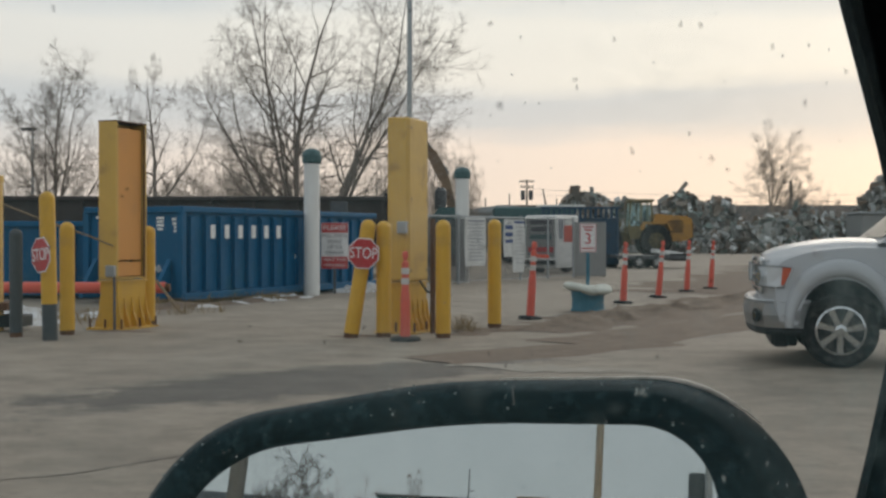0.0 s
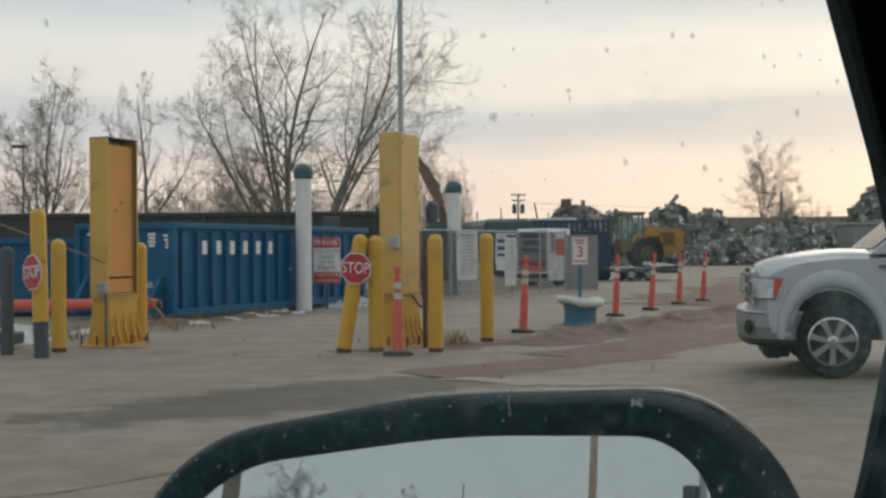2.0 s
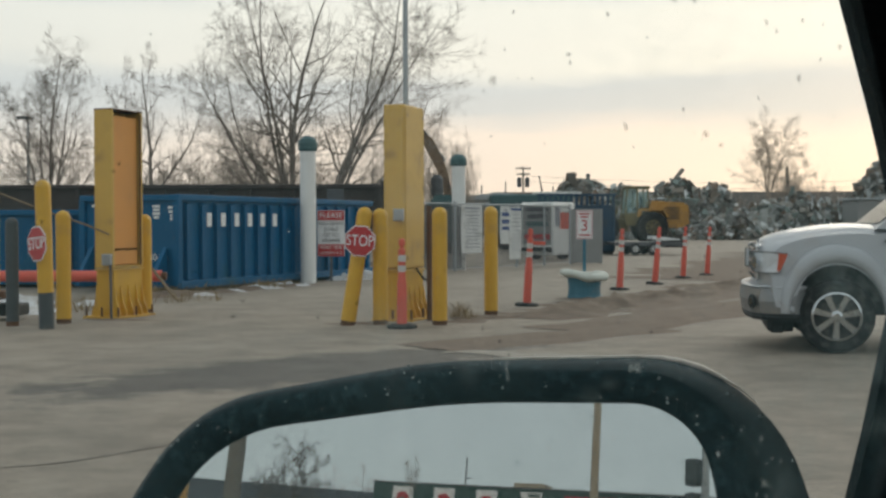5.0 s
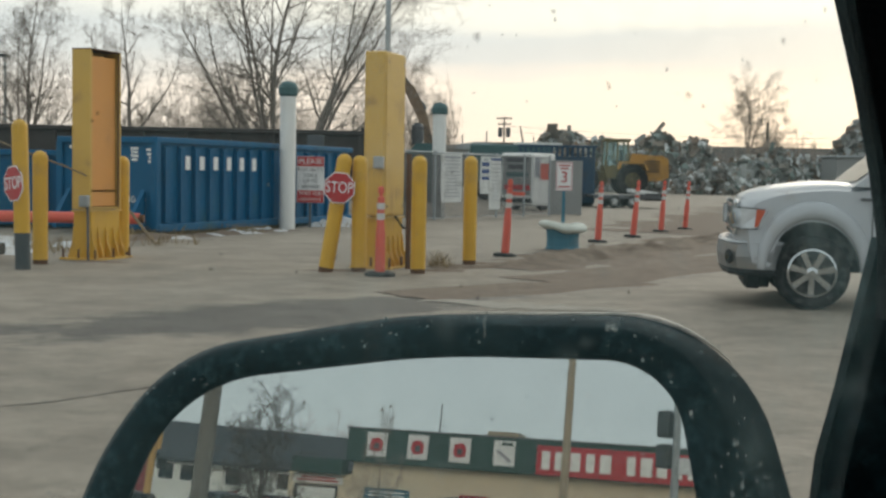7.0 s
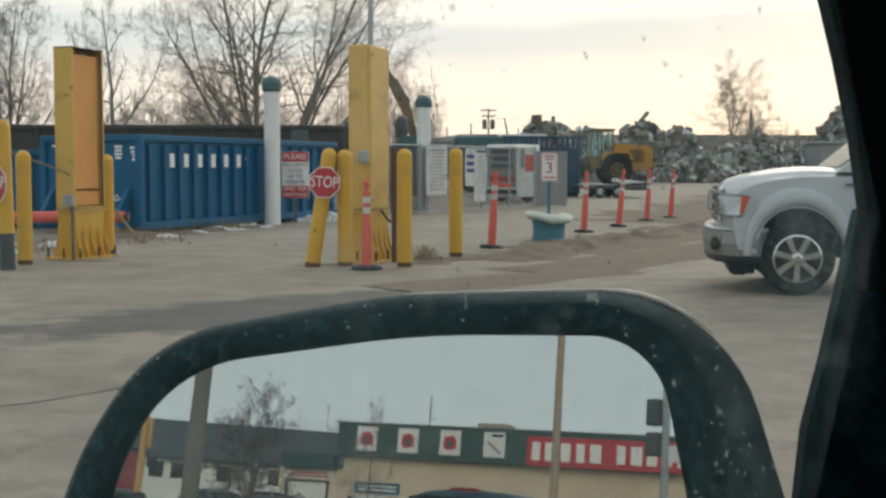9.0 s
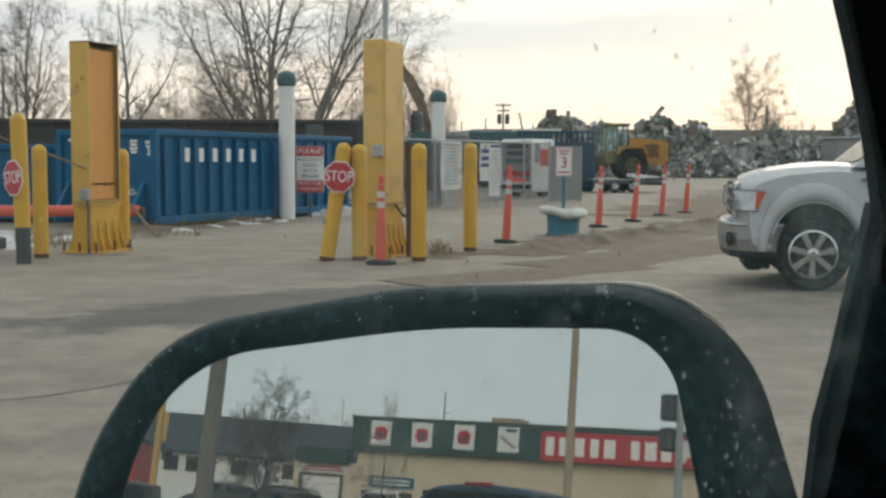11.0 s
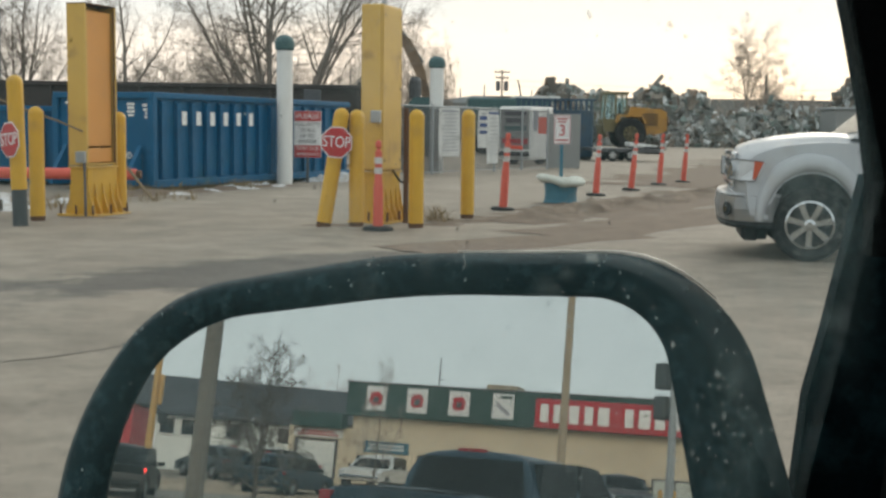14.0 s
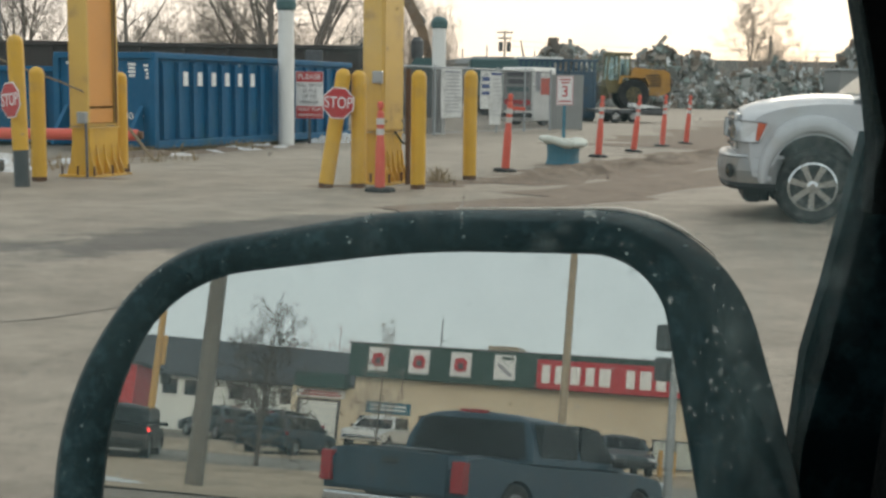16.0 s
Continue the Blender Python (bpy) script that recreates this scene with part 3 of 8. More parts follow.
def strip(name, pts, widths, z, mat, label, category, rough=0.3, seed=1, kind="structure", high=0.0):
    """A ragged strip that lies on the ground: a crack, a low ridge of dirt."""
    rnd = random.Random(seed)
    bm = bmesh.new()
    rows = []
    for i in range(len(pts) - 1):
        a, b = Vector(pts[i]), Vector(pts[i + 1])
        n = max(2, int((b - a).length / 0.12))
        for k in range(n + (1 if i == len(pts) - 2 else 0)):
            f = k / n
            c = a.lerp(b, f)
            w = widths[i] + (widths[i + 1] - widths[i]) * f
            d = (b - a).normalized()
            s = Vector((-d.y, d.x))
            j = (rnd.random() - 0.5) * rough * w * 2
            wl_ = w * (0.6 + 0.8 * rnd.random())
            g = gz(c.x, c.y)
            p0, p1 = c + s * (wl_ / 2 + j), c + s * (-wl_ / 2 + j)
            pm = (p0 + p1) / 2
            hh = high * (0.4 + 0.6 * rnd.random())
            rows.append((bm.verts.new((p0.x, p0.y, g + z)), bm.verts.new((pm.x, pm.y, g + z + hh)), bm.verts.new((p1.x, p1.y, g + z))))
    for r0, r1 in zip(rows, rows[1:]):
        bm.faces.new((r0[0], r0[1], r1[1], r1[0]))
        bm.faces.new((r0[1], r0[2], r1[2], r1[1]))
    return tagged(part(name, bm, mat, None, smooth=high > 0), label, category, kind=kind)


strip("crack", [(-2.45, 5.2), (-1.75, 5.55), (-1.25, 6.1), (-0.9, 6.5)], [0.010, 0.016, 0.013, 0.006], 0.004, M_CRACK, "dark open crack across the worn asphalt", "crack", 0.6, 3)


# ---- scale kiosks, bollards, posts ----
def bollard(at, high, radius=0.083, mat=None, lean=(0, 0), label="", dark_to=0.0):
    b = thing("bollard", at, 0, label or "round-topped steel bollard in scuffed yellow paint", "bollard", "bollards round the kiosks")
    b.matrix_basis = pose(*at, lean[0], lean[1], 0)
    bm = bmesh.new()
    lo = dark_to if dark_to else 0.05
    prof = [(radius, lo), (radius, high - radius)] + [(radius * math.cos(a), high - radius + radius * math.sin(a)) for a in (0.3, 0.6, 0.9, 1.2, 1.45)]
    lathe(bm, prof, 20)
    part("post", bm, mat or M_YELLOW, b, smooth=False)
    bm = bmesh.new()
    lathe(bm, [(radius * 0.97, -0.03), (radius * 0.97, lo)], 20)
    part("foot", bm, M_DARKGREY_PAINT if dark_to else M_RUST, b, "dark grey painted foot" if dark_to else "rusty foot")
    return b


bollard((-0.66, 13.24, 0), 1.29)
bollard((0.0, 13.16, 0), 1.30)
bollard((0.63, 14.64, 0), 1.33, label="round-topped yellow bollard standing apart from the kiosk")
bollard((-1.02, 13.16, 0), 1.32, lean=(0, 9.0), label="leaning yellow bollard that carries a stop sign")
bollard((-4.27, 13.54, 0), 1.28)
bollard((-3.73, 15.1, 0), 1.25, label="yellow bollard half hidden behind the open kiosk")
bollard((-4.22, 12.8, 0), 1.60, mat=M_YELLOW, dark_to=0.39, lean=(0, -1.2), label="tall yellow bollard with dark grey foot and stop sign")
bollard((-4.73, 13.2, 0), 1.2, 0.07, M_DARKGREY_PAINT, label="plain dark grey steel post")


def octagon(r):
    return [(r / math.cos(math.pi / 8) * math.cos(math.pi / 8 + k * math.pi / 4), r / math.cos(math.pi / 8) * math.sin(math.pi / 8 + k * math.pi / 4)) for k in range(8)]


def stop_sign(at, turn, r, roll=0.0, tip=0.0):
    s = thing("stop_sign", at, 0, "small red octagonal stop sign fixed to a bollard", "sign", "stop signs")
    s.matrix_basis = pose(*at, tip, roll, turn)
    in_axis("rim", octagon(r), -0.001, 0.004, M_SIGN_WHITE, s, label="white rim")
    in_axis("plate", octagon(r * 0.93), -0.005, -0.001, M_RED_SIGN, s, label="red octagon")
    lettering("word", "STOP", r * 0.92, M_SIGN_WHITE, s, pose(0, -0.007, 0) @ Matrix.Diagonal((0.82, 1, 1.12, 1)), label="white letters")
    return s


stop_sign((-0.87, 13.03, 0.93), 4, 0.168, 3)
stop_sign((-4.28, 12.68, 0.915), -42, 0.185, -6)


def kiosk_body(at, turn, open_front):
    """Tall steel kiosk on a flanged pedestal; local x runs along the broad face, which looks to -y."""
    k = thing("scale_kiosk", at, turn, "tall yellow steel kiosk, open front with orange panel" if open_front else "tall yellow steel kiosk with a bolted cover plate", "kiosk", "scale kiosks")
    w, d, z0, z1 = 0.61, 0.254, 0.60, 2.49
    if open_front:
        bm = bmesh.new()
        box(bm, (w, 0.02, z1 - z0), (w / 2, d - 0.01, (z0 + z1) / 2))
        part("back_plate", bm, M_YELLOW_PALE, k)
        for x in (0.012, w - 0.012):
            bm = bmesh.new()
            box(bm, (0.024, d - 0.02, z1 - z0), (x, d / 2 - 0.01, (z0 + z1) / 2), 0.004)
            part("side_plate", bm, M_YELLOW_PALE, k)
        bm = bmesh.new()
        box(bm, (w + 0.004, d + 0.006, 0.014), (w / 2, d / 2, z1 + 0.007), 0.003)
        part("top_plate", bm, M_RUST, k, "rusty top edge")
        bm = bmesh.new()
        box(bm, (w - 0.05, d - 0.03, 0.02), (w / 2, d / 2, z0 + 0.012), 0.002)
        part("bottom_plate", bm, M_YELLOW_PALE, k)
        bm = bmesh.new()
        box(bm, (w - 0.11, 0.02, z1 - z0 - 0.30), (w / 2, 0.055, (z0 + z1) / 2 + 0.08), 0.004)
        part("front_panel", bm, M_ORANGE_PANEL, k, "recessed orange panel")
        bm = bmesh.new()
        box(bm, (w - 0.11, 0.02, 0.17), (w / 2, 0.053, z0 + 0.12), 0.004)
        part("lower_panel", bm, M_ORANGE_PANEL, k, "narrow orange panel")
        for x in (0.035, w - 0.035):
            bm = bmesh.new()
            box(bm, (0.022, 0.012, z1 - z0 - 0.05), (x, 0.012, (z0 + z1) / 2), 0.002)
            part("edge_strip", bm, M_RUST if x > 0.3 else M_YELLOW_PALE, k)
    else:
        bm = bmesh.new()
        box(bm, (w, d, z1 - z0), (w / 2, d / 2, (z0 + z1) / 2), 0.012)
        part("housing", bm, M_YELLOW_PALE, k)
        bm = bmesh.new()
        box(bm, (w - 0.05, 0.012, z1 - z0 - 0.05), (w / 2, -0.004, (z0 + z1) / 2), 0.003)
        part("cover_plate", bm, M_YELLOW_PALE, k, "flat bolted cover plate")
        bm = bmesh.new()
        lathe(bm, [(0.014, -0.012), (0.012, -0.022)], 6, "y")
        bolt = part("bolt", bm, M_STEEL_DARK, k)
        bolt.matrix_basis = pose(0.07, 0, z1 - 0.12)
        for x in (0.07, w - 0.07):
            for z in (z1 - 0.12, (z0 + z1) / 2, z0 + 0.12):
                if (x, z) != (0.07, z1 - 0.12):
                    again(bolt, k, pose(x, 0, z))
        bm = bmesh.new()
        box(bm, (0.03, d - 0.02, z1 - z0 - 0.04), (-0.004, d / 2, (z0 + z1) / 2), 0.004)
        part("side_cover", bm, M_YELLOW_PALE, k)
    # pedestal: a core with flanges that flare to the base plate
    bm = bmesh.new()
    box(bm, (w * 0.94, d * 0.98, z0 - 0.03), (w / 2, d / 2, z0 / 2), 0.01)
    part("pedestal", bm, M_YELLOW, k)
    bm = bmesh.new()
    box(bm, (w + 0.02, d + 0.02, 0.02), (w / 2, d / 2, z0 - 0.02), 0.003)
    part("mounting_flange", bm, M_YELLOW_PALE, k)
    for i, x in enumerate((0.03, w * 0.25, w * 0.5, w * 0.75, w - 0.03)):
        bm = bmesh.new()
        slab(bm, [(-0.09, 0.02), (-0.075, 0.09), (-0.03, 0.20), (-0.004, 0.38), (d + 0.004, 0.38), (d + 0.02, 0.20), (d + 0.06, 0.09), (d + 0.08, 0.02)], x - 0.009, x + 0.009, "x")
        part("flange", bm, M_YELLOW, k)
    bm = bmesh.new()
    box(bm, (w + 0.14, d + 0.26, 0.025), (w / 2, d / 2, 0.010), 0.004)
    part("base_plate", bm, M_YELLOW, k, "yellow base plate")
    bm = bmesh.new()
    tube(bm, [(0, 0, 0.02), (0, 0, 0.13)], 0.014, 6)
    stud = part("anchor_stud", bm, M_RUST, k)
    spots = [(-0.04, -0.10), (w / 2, -0.11), (w + 0.04, -0.10), (-0.04, d + 0.10), (w + 0.04, d + 0.10), (-0.05, d / 2)]
    stud.matrix_basis = pose(*spots[0], 0)
    for sx, sy in spots[1:]:
        again(stud, k, pose(sx, sy, 0))
    # junction box with a conduit on the narrow side
    bm = bmesh.new()
    box(bm, (0.06, 0.12, 0.14), (-0.045, 0.05, 0.70 if open_front else 1.22), 0.01)
    part("junction_box", bm, M_STEEL, k, "grey steel junction box")
    bm = bmesh.new()
    zc = 0.64 if open_front else 1.0
    if open_front:
        tube(bm, [(-0.05, 0.0, zc), (-0.07, -0.02, 0.45), (-0.11, -0.05, 0.2), (-0.12, -0.06, 0.0)], 0.016, 8)
        part("conduit", bm, M_STEEL_DARK, k)
    else:
        tube(bm, [(w * 0.5, -0.02, 0.60), (w * 0.6, -0.09, 0.47), (w * 0.85, -0.12, 0.44), (w + 0.1, -0.06, 0.50), (w + 0.17, 0.0, 0.60)], 0.013, 8)
        part("hose", bm, M_RUBBER, k, "sagging black hose")
    return k


kiosk_body((-3.89, 14.2, 0), 69, True)
kiosk_body((-0.405, 13.68, 0), 69, False)

bm = bmesh.new()
tube(bm, [(0, 0, 0), (0, 0, 4.0), (0, 0, 7.5)], [0.036, 0.034, 0.03], 10)
tall_pole = thing("light_pole", (-0.40, 14.3, 0), 0, "slender grey galvanised pole behind the covered kiosk", "pole")
part("shaft", bm, M_STEEL, tall_pole)
bm = bmesh.new()
box(bm, (0.2, 0.2, 0.02), (0, 0, 0.01), 0.003)
part("base_plate", bm, M_STEEL_DARK, tall_pole)
bm = bmesh.new()
tube(bm, [(0, 0, 0), (0, 0, 1.32)], 0.03, 8)
tagged(part("stake", bm, M_RUST, None), "thin rusty stake beside the kiosk", "post").matrix_basis = pose(-0.12, 13.75, 0)


def delineator(at, high, red_bar=False, lean=0.0):
    c = thing("delineator_post", at, 0, "orange plastic delineator post on a black rubber base", "traffic post", "delineator posts along the lane")
    c.matrix_basis = pose(*at, 0, lean, 0)
    bm = bmesh.new()
    lathe(bm, [(0.165, 0.0), (0.165, 0.025), (0.14, 0.042), (0.075, 0.05)], 8)
    part("base", bm, M_RUBBER, c)
    bm = bmesh.new()
    k = high / 1.05
    lathe(bm, [(0.056, 0.045), (0.052, 0.5 * k), (0.040, 0.62 * k), (0.038, 0.92 * k), (0.022, 0.93 * k), (0.02, 0.96 * k), (0.034, 0.97 * k), (0.034, 1.03 * k), (0.02, 1.05 * k)], 14)
    part("tube", bm, M_CONE, c)
    for z in (0.66 * k, 0.78 * k):
        bm = bmesh.new()
        lathe(bm, [(0.0425, z), (0.0425, z + 0.075 * k)], 14)
        part("reflective_band", bm, M_REFLECT, c, "white reflective band")
    if red_bar:
        bm = bmesh.new()
        box(bm, (0.17, 0.01, 0.05), (0.12, -0.03, 0.86 * k), 0.004)
        part("flag", bm, M_CONE, c, "small red tag")
    return c


delineator((-0.405, 12.75, 0), 0.96)
delineator((1.18, 16.15, 0), 1.05, True, 3.0)
delineator((3.02, 20.0, 0), 1.03, False, 2.5)
delineator((3.95, 21.9, 0), 1.05, False, 5.0)
delineator((4.94, 24.2, 0), 1.05, False, 3.0)
delineator((5.72, 25.5, 0), 1.04, False, 3.5)

# planter: a blue drum with a pale tyre on it, and the lane sign
pl = thing("sign_planter", (2.18, 17.95, 0), 0, "blue drum planter capped with a dirty white tyre", "planter")
bm = bmesh.new()
lathe(bm, [(0.255, -0.02), (0.262, 0.02), (0.245, 0.05), (0.24, 0.16), (0.255, 0.30), (0.245, 0.31)], 22)
part("drum", bm, M_DRUM, pl)
bm = bmesh.new()
prof = [(0.245 + 0.125 * math.cos(a), 0.335 + 0.062 * math.sin(a)) for a in (2 * math.pi * k / 12 for k in range(13))]
rings = []
for k in range(28):
    a = 2 * math.pi * k / 28
    rings.append([bm.verts.new((r * math.cos(a) * (1 + 0.04 * math.sin(3 * a)), r * math.sin(a), z - 0.085 * r * math.cos(a) + 0.022 * math.sin(2 * a + 1) + 0.010 * math.sin(5 * a))) for r, z in prof[:-1]])
for i in range(28):
    for j in range(12):
        bm.faces.new((rings[i][j], rings[(i + 1) % 28][j], rings[(i + 1) % 28][(j + 1) % 12], rings[i][(j + 1) % 12]))
part("tyre", bm, M_TYREWHITE, pl, "dirty white painted tyre", smooth=True)
bm = bmesh.new()
lathe(bm, [(0.24, 0.27), (0.20, 0.32)], 16)
part("soil", bm, M_DIRT, pl)
ls = thing("lane_sign", (2.22, 18.28, 0.30), 0, "white lane sign with a red border and number", "sign")
bm = bmesh.new()
box(bm, (0.05, 0.03, 0.78), (0, 0.02, 0.42), 0.006)
part("post", bm, M_DRUM, ls, "blue sign post")
bm = bmesh.new()
box(bm, (0.255, 0.006, 0.44), (0, 0, 0.80), 0.001)
part("plate", bm, M_SIGN_WHITE, ls)
lettering("numeral", "3", 0.24, M_RED_SIGN, ls, pose(0, -0.006, 0.78))
for z, w in ((0.965, 0.17), (0.92, 0.12), (0.64, 0.18)):
    bm = bmesh.new()
    box(bm, (w, 0.003, 0.022), (0, -0.005, z))
    part("print_bar", bm, M_RED_SIGN, ls)
for sx, sz, bw, bh in ((0, 1.008, 0.24, 0.008), (0, 0.592, 0.24, 0.008), (-0.118, 0.80, 0.008, 0.42), (0.118, 0.80, 0.008, 0.42)):
    bm = bmesh.new()
    box(bm, (bw, 0.003, bh), (sx, -0.005, sz))
    part("border", bm, M_RED_SIGN, ls)


# ---- white vent pipes, instruction sign ----
def vent_pipe(at, high, r, label):
    v = thing("vent_pipe", at, 0, label, "pipe", "white pipes with dark caps")
    bm = bmesh.new()
    lathe(bm, [(r, -0.05), (r, high - 0.26)], 24)
    part("pipe", bm, M_WHITE, v)
    bm = bmesh.new()
    lathe(bm, [(r * 1.02, high - 0.28), (r * 1.25, high - 0.24), (r * 1.28, high - 0.12), (r * 1.1, high - 0.05), (r * 0.7, high), (r * 0.2, high + 0.02)], 24)
    part("cap", bm, M_TEAL, v, "dark teal domed cap")
    return v


vent_pipe((-2.50, 22.7, 0), 2.78, 0.15, "thick white pipe with a dark teal cap")
vent_pipe((0.47, 29.3, 0), 2.82, 0.165, "thick white pipe with a dark cap behind the fence")

ps = thing("instruction_sign", (-2.13, 23.4, 0), 3, "red and white instruction sign on a steel post", "sign")
bm = bmesh.new()
box(bm, (0.05, 0.03, 1.45), (0, 0.03, 0.7), 0.004)
part("post", bm, M_STEEL_DARK, ps)
bm = bmesh.new()
box(bm, (0.53, 0.008, 0.90), (0, 0, 0.94), 0.002)
part("plate", bm, M_SIGN_WHITE, ps)
for z, hgt in ((1.29, 0.19), (0.61, 0.235)):
    bm = bmesh.new()
    box(bm, (0.51, 0.004, hgt), (0, -0.006, z))
    part("red_field", bm, M_RED_SIGN, ps, "red field")
for words, z, size, mt in (("PLEASE", 1.29, 0.145, M_SIGN_WHITE), ("PULL ONTO", 1.13, 0.088, M_INK), ("SCALE", 1.02, 0.098, M_INK), ("UP TO", 0.91, 0.098, M_INK), ("SPEAKER", 0.80, 0.092, M_INK), ("WAIT FOR", 0.665, 0.095, M_SIGN_WHITE), ("ASSISTANCE", 0.555, 0.078, M_SIGN_WHITE)):
    lettering("line_of_text", words, size, mt, ps, pose(0, -0.011, z))

# grey electrical cabinet on a stand behind the instruction sign
ec = thing("electrical_box", (-2.2, 25.2, 0), 5, "small weathered grey electrical box on a post", "electrical box")
bm = bmesh.new()
box(bm, (0.06, 0.06, 1.3), (0, 0, 0.65))
part("post", bm, M_STEEL_DARK, ec)
bm = bmesh.new()
box(bm, (0.36, 0.16, 0.62), (0, 0, 1.55), 0.02)
part("cabinet", bm, M_STEEL_DARK, ec)


# ---- blue roll-off containers ----
def container(at, turn, length, width, high, bars, label, mat, ribs=12, number=""):
    """Open-topped steel box: local x along the ribbed long side, which faces -y; the plain end is at x = 0."""
    c = thing("scrap_container", at, turn, label, "container", "roll-off containers")
    t = 0.03
    bm = bmesh.new()
    box(bm, (length, t, high - 0.1), (length / 2, t / 2, 0.1 + (high - 0.1) / 2))
    part("long_side", bm, mat, c)
    bm = bmesh.new()
    box(bm, (length, t, high - 0.1), (length / 2, width - t / 2, 0.1 + (high - 0.1) / 2))
    part("long_side", bm, mat, c)
    bm = bmesh.new()
    box(bm, (t, width - 2 * t, high - 0.1), (t / 2, width / 2, 0.1 + (high - 0.1) / 2))
    part("end_wall", bm, mat, c)
    bm = bmesh.new()
    box(bm, (t, width - 2 * t, high - 0.1), (length - t / 2, width / 2, 0.1 + (high - 0.1) / 2))
    part("end_wall", bm, mat, c)
    bm = bmesh.new()
    box(bm, (length - 0.1, width - 0.1, 0.05), (length / 2, width / 2, 0.13))
    part("floor_plate", bm, mat, c)
    bm = bmesh.new()
    slab(bm, [(-0.045, 0.16), (-0.115, 0.22), (-0.115, high - 0.14), (-0.045, high - 0.10), (0.0, high - 0.10), (0.0, 0.16)], -0.05, 0.05, "x")
    rib = None
    for i in range(ribs):
        x = 0.24 + (length - 0.4) * i / (ribs - 1)
        if rib is None:
            rib = part("rib", bm, mat, c)
            rib.matrix_basis = pose(x, 0.04, 0)
        else:
            again(rib, c, pose(x, 0.04, 0))
    for y0 in (-0.045, width + 0.005):
        bm = bmesh.new()
        box(bm, (length + 0.08, 0.11, 0.10), (length / 2, y0 + 0.02, high - 0.02), 0.012)
        part("top_rail", bm, mat, c)
        bm = bmesh.new()
        box(bm, (length, 0.12, 0.13), (length / 2, y0 + 0.01, 0.13), 0.012)
        part("bottom_rail", bm, mat, c)
    for x in (-0.02, length + 0.02):
        bm = bmesh.new()
        box(bm, (0.10, width + 0.1, 0.10), (x, width / 2, high - 0.025), 0.012)
        part("end_rail", bm, mat, c)
    for y0 in (-0.02, width + 0.02):
        bm = bmesh.new()
        box(bm, (0.12, 0.12, high - 0.12), (0.0, y0, high / 2 + 0.02), 0.015)
        part("corner_post", bm, mat, c)
    bm = bmesh.new()
    slab(bm, [(-0.05, 0.10), (-0.42, 0.10), (-0.42, 0.24), (-0.05, 0.75)], width * 0.08, width * 0.12, "y")
    part("hook_frame", bm, mat, c)
    bm = bmesh.new()
    slab(bm, [(-0.05, 0.10), (-0.42, 0.10), (-0.42, 0.24), (-0.05, 0.75)], width * 0.88, width * 0.92, "y")
    part("hook_frame", bm, mat, c)
    for x in (0.5, length - 0.6):
        for y0 in (0.25, width - 0.25):
            bm = bmesh.new()
            lathe(bm, [(0.09, -0.07), (0.095, -0.06), (0.095, 0.06), (0.09, 0.07)], 14, "y", (x, y0, 0.085))
            part("roller", bm, M_STEEL_DARK, c)
    if bars:
        # six bold white block marks stand in for a company name
        for i in range(6):
            x = 0.80 + i * 0.41
            bm = bmesh.new()
            box(bm, (0.13, 0.012, 0.23), (x - 0.01, -0.083, high - 0.385), 0.004)
            part("block_mark", bm, M_LETTER, c, "plain white block mark")
    if number:
        lettering("number", number, 0.16, M_LETTER, c, pose(-0.012, 0.36, 0.58, 0, 0, -90), deep=0.006)
        for yy, zz, bw in ((0.40, 1.42, 0.15), (0.40, 1.36, 0.13), (0.40, 1.30, 0.15), (0.40, 1.24, 0.11), (0.10, 1.40, 0.13), (0.10, 1.33, 0.10), (0.08, 1.27, 0.07), (1.62, 1.44, 0.24), (0.10, 1.21, 0.05)):
            bm = bmesh.new()
            box(bm, (0.006, bw, 0.042), (-0.004, yy, zz))
            part("print_bar", bm, M_LETTER, c, "white stencilled bar")
    return c


container((-4.30, 19.5, 0), math.degrees(math.atan2(0.91, 0.416)), 6.7, 1.9, 1.585, True, "blue open-topped roll-off scrap container with white block marks", M_BLUE, 16, "30-20")
container((-8.95, 21.2, 0), 4, 3.0, 1.8, 1.36, False, "plain blue roll-off container, lower than its neighbour", M_BLUE, 6)

# dark gondola wagon behind the containers
gw = thing("gondola_wagon", (-22, 33, 0), 0, "long dark rusty steel gondola wagon", "railway wagon")
bm = bmesh.new()
box(bm, (20.6, 2.6, 1.75), (10.3, 1.3, 1.32), 0.03)
part("body", bm, M_RAIL, gw)
bm = bmesh.new()
box(bm, (20.8, 0.14, 0.12), (10.3, -0.04, 2.17), 0.02)
part("top_rail", bm, M_RAIL, gw)
bm = bmesh.new()
box(bm, (0.10, 0.12, 1.6), (0, -0.04, 1.3), 0.01)
wr = part("stake_rib", bm, M_RAIL, gw)
wr.matrix_basis = pose(0.1, 0, 0)
for i in range(1, 18):
    again(wr, gw, pose(0.1 + i * 1.19, 0, 0))
for x in (2.2, 4.0, 16.6, 18.4):
    bm = bmesh.new()
    lathe(bm, [(0.42, 0), (0.45, 0.02), (0.45, 0.12), (0.2, 0.14)], 20, "y", (x, 0.4, 0.45))
    part("wheel", bm, M_STEEL_DARK, gw)

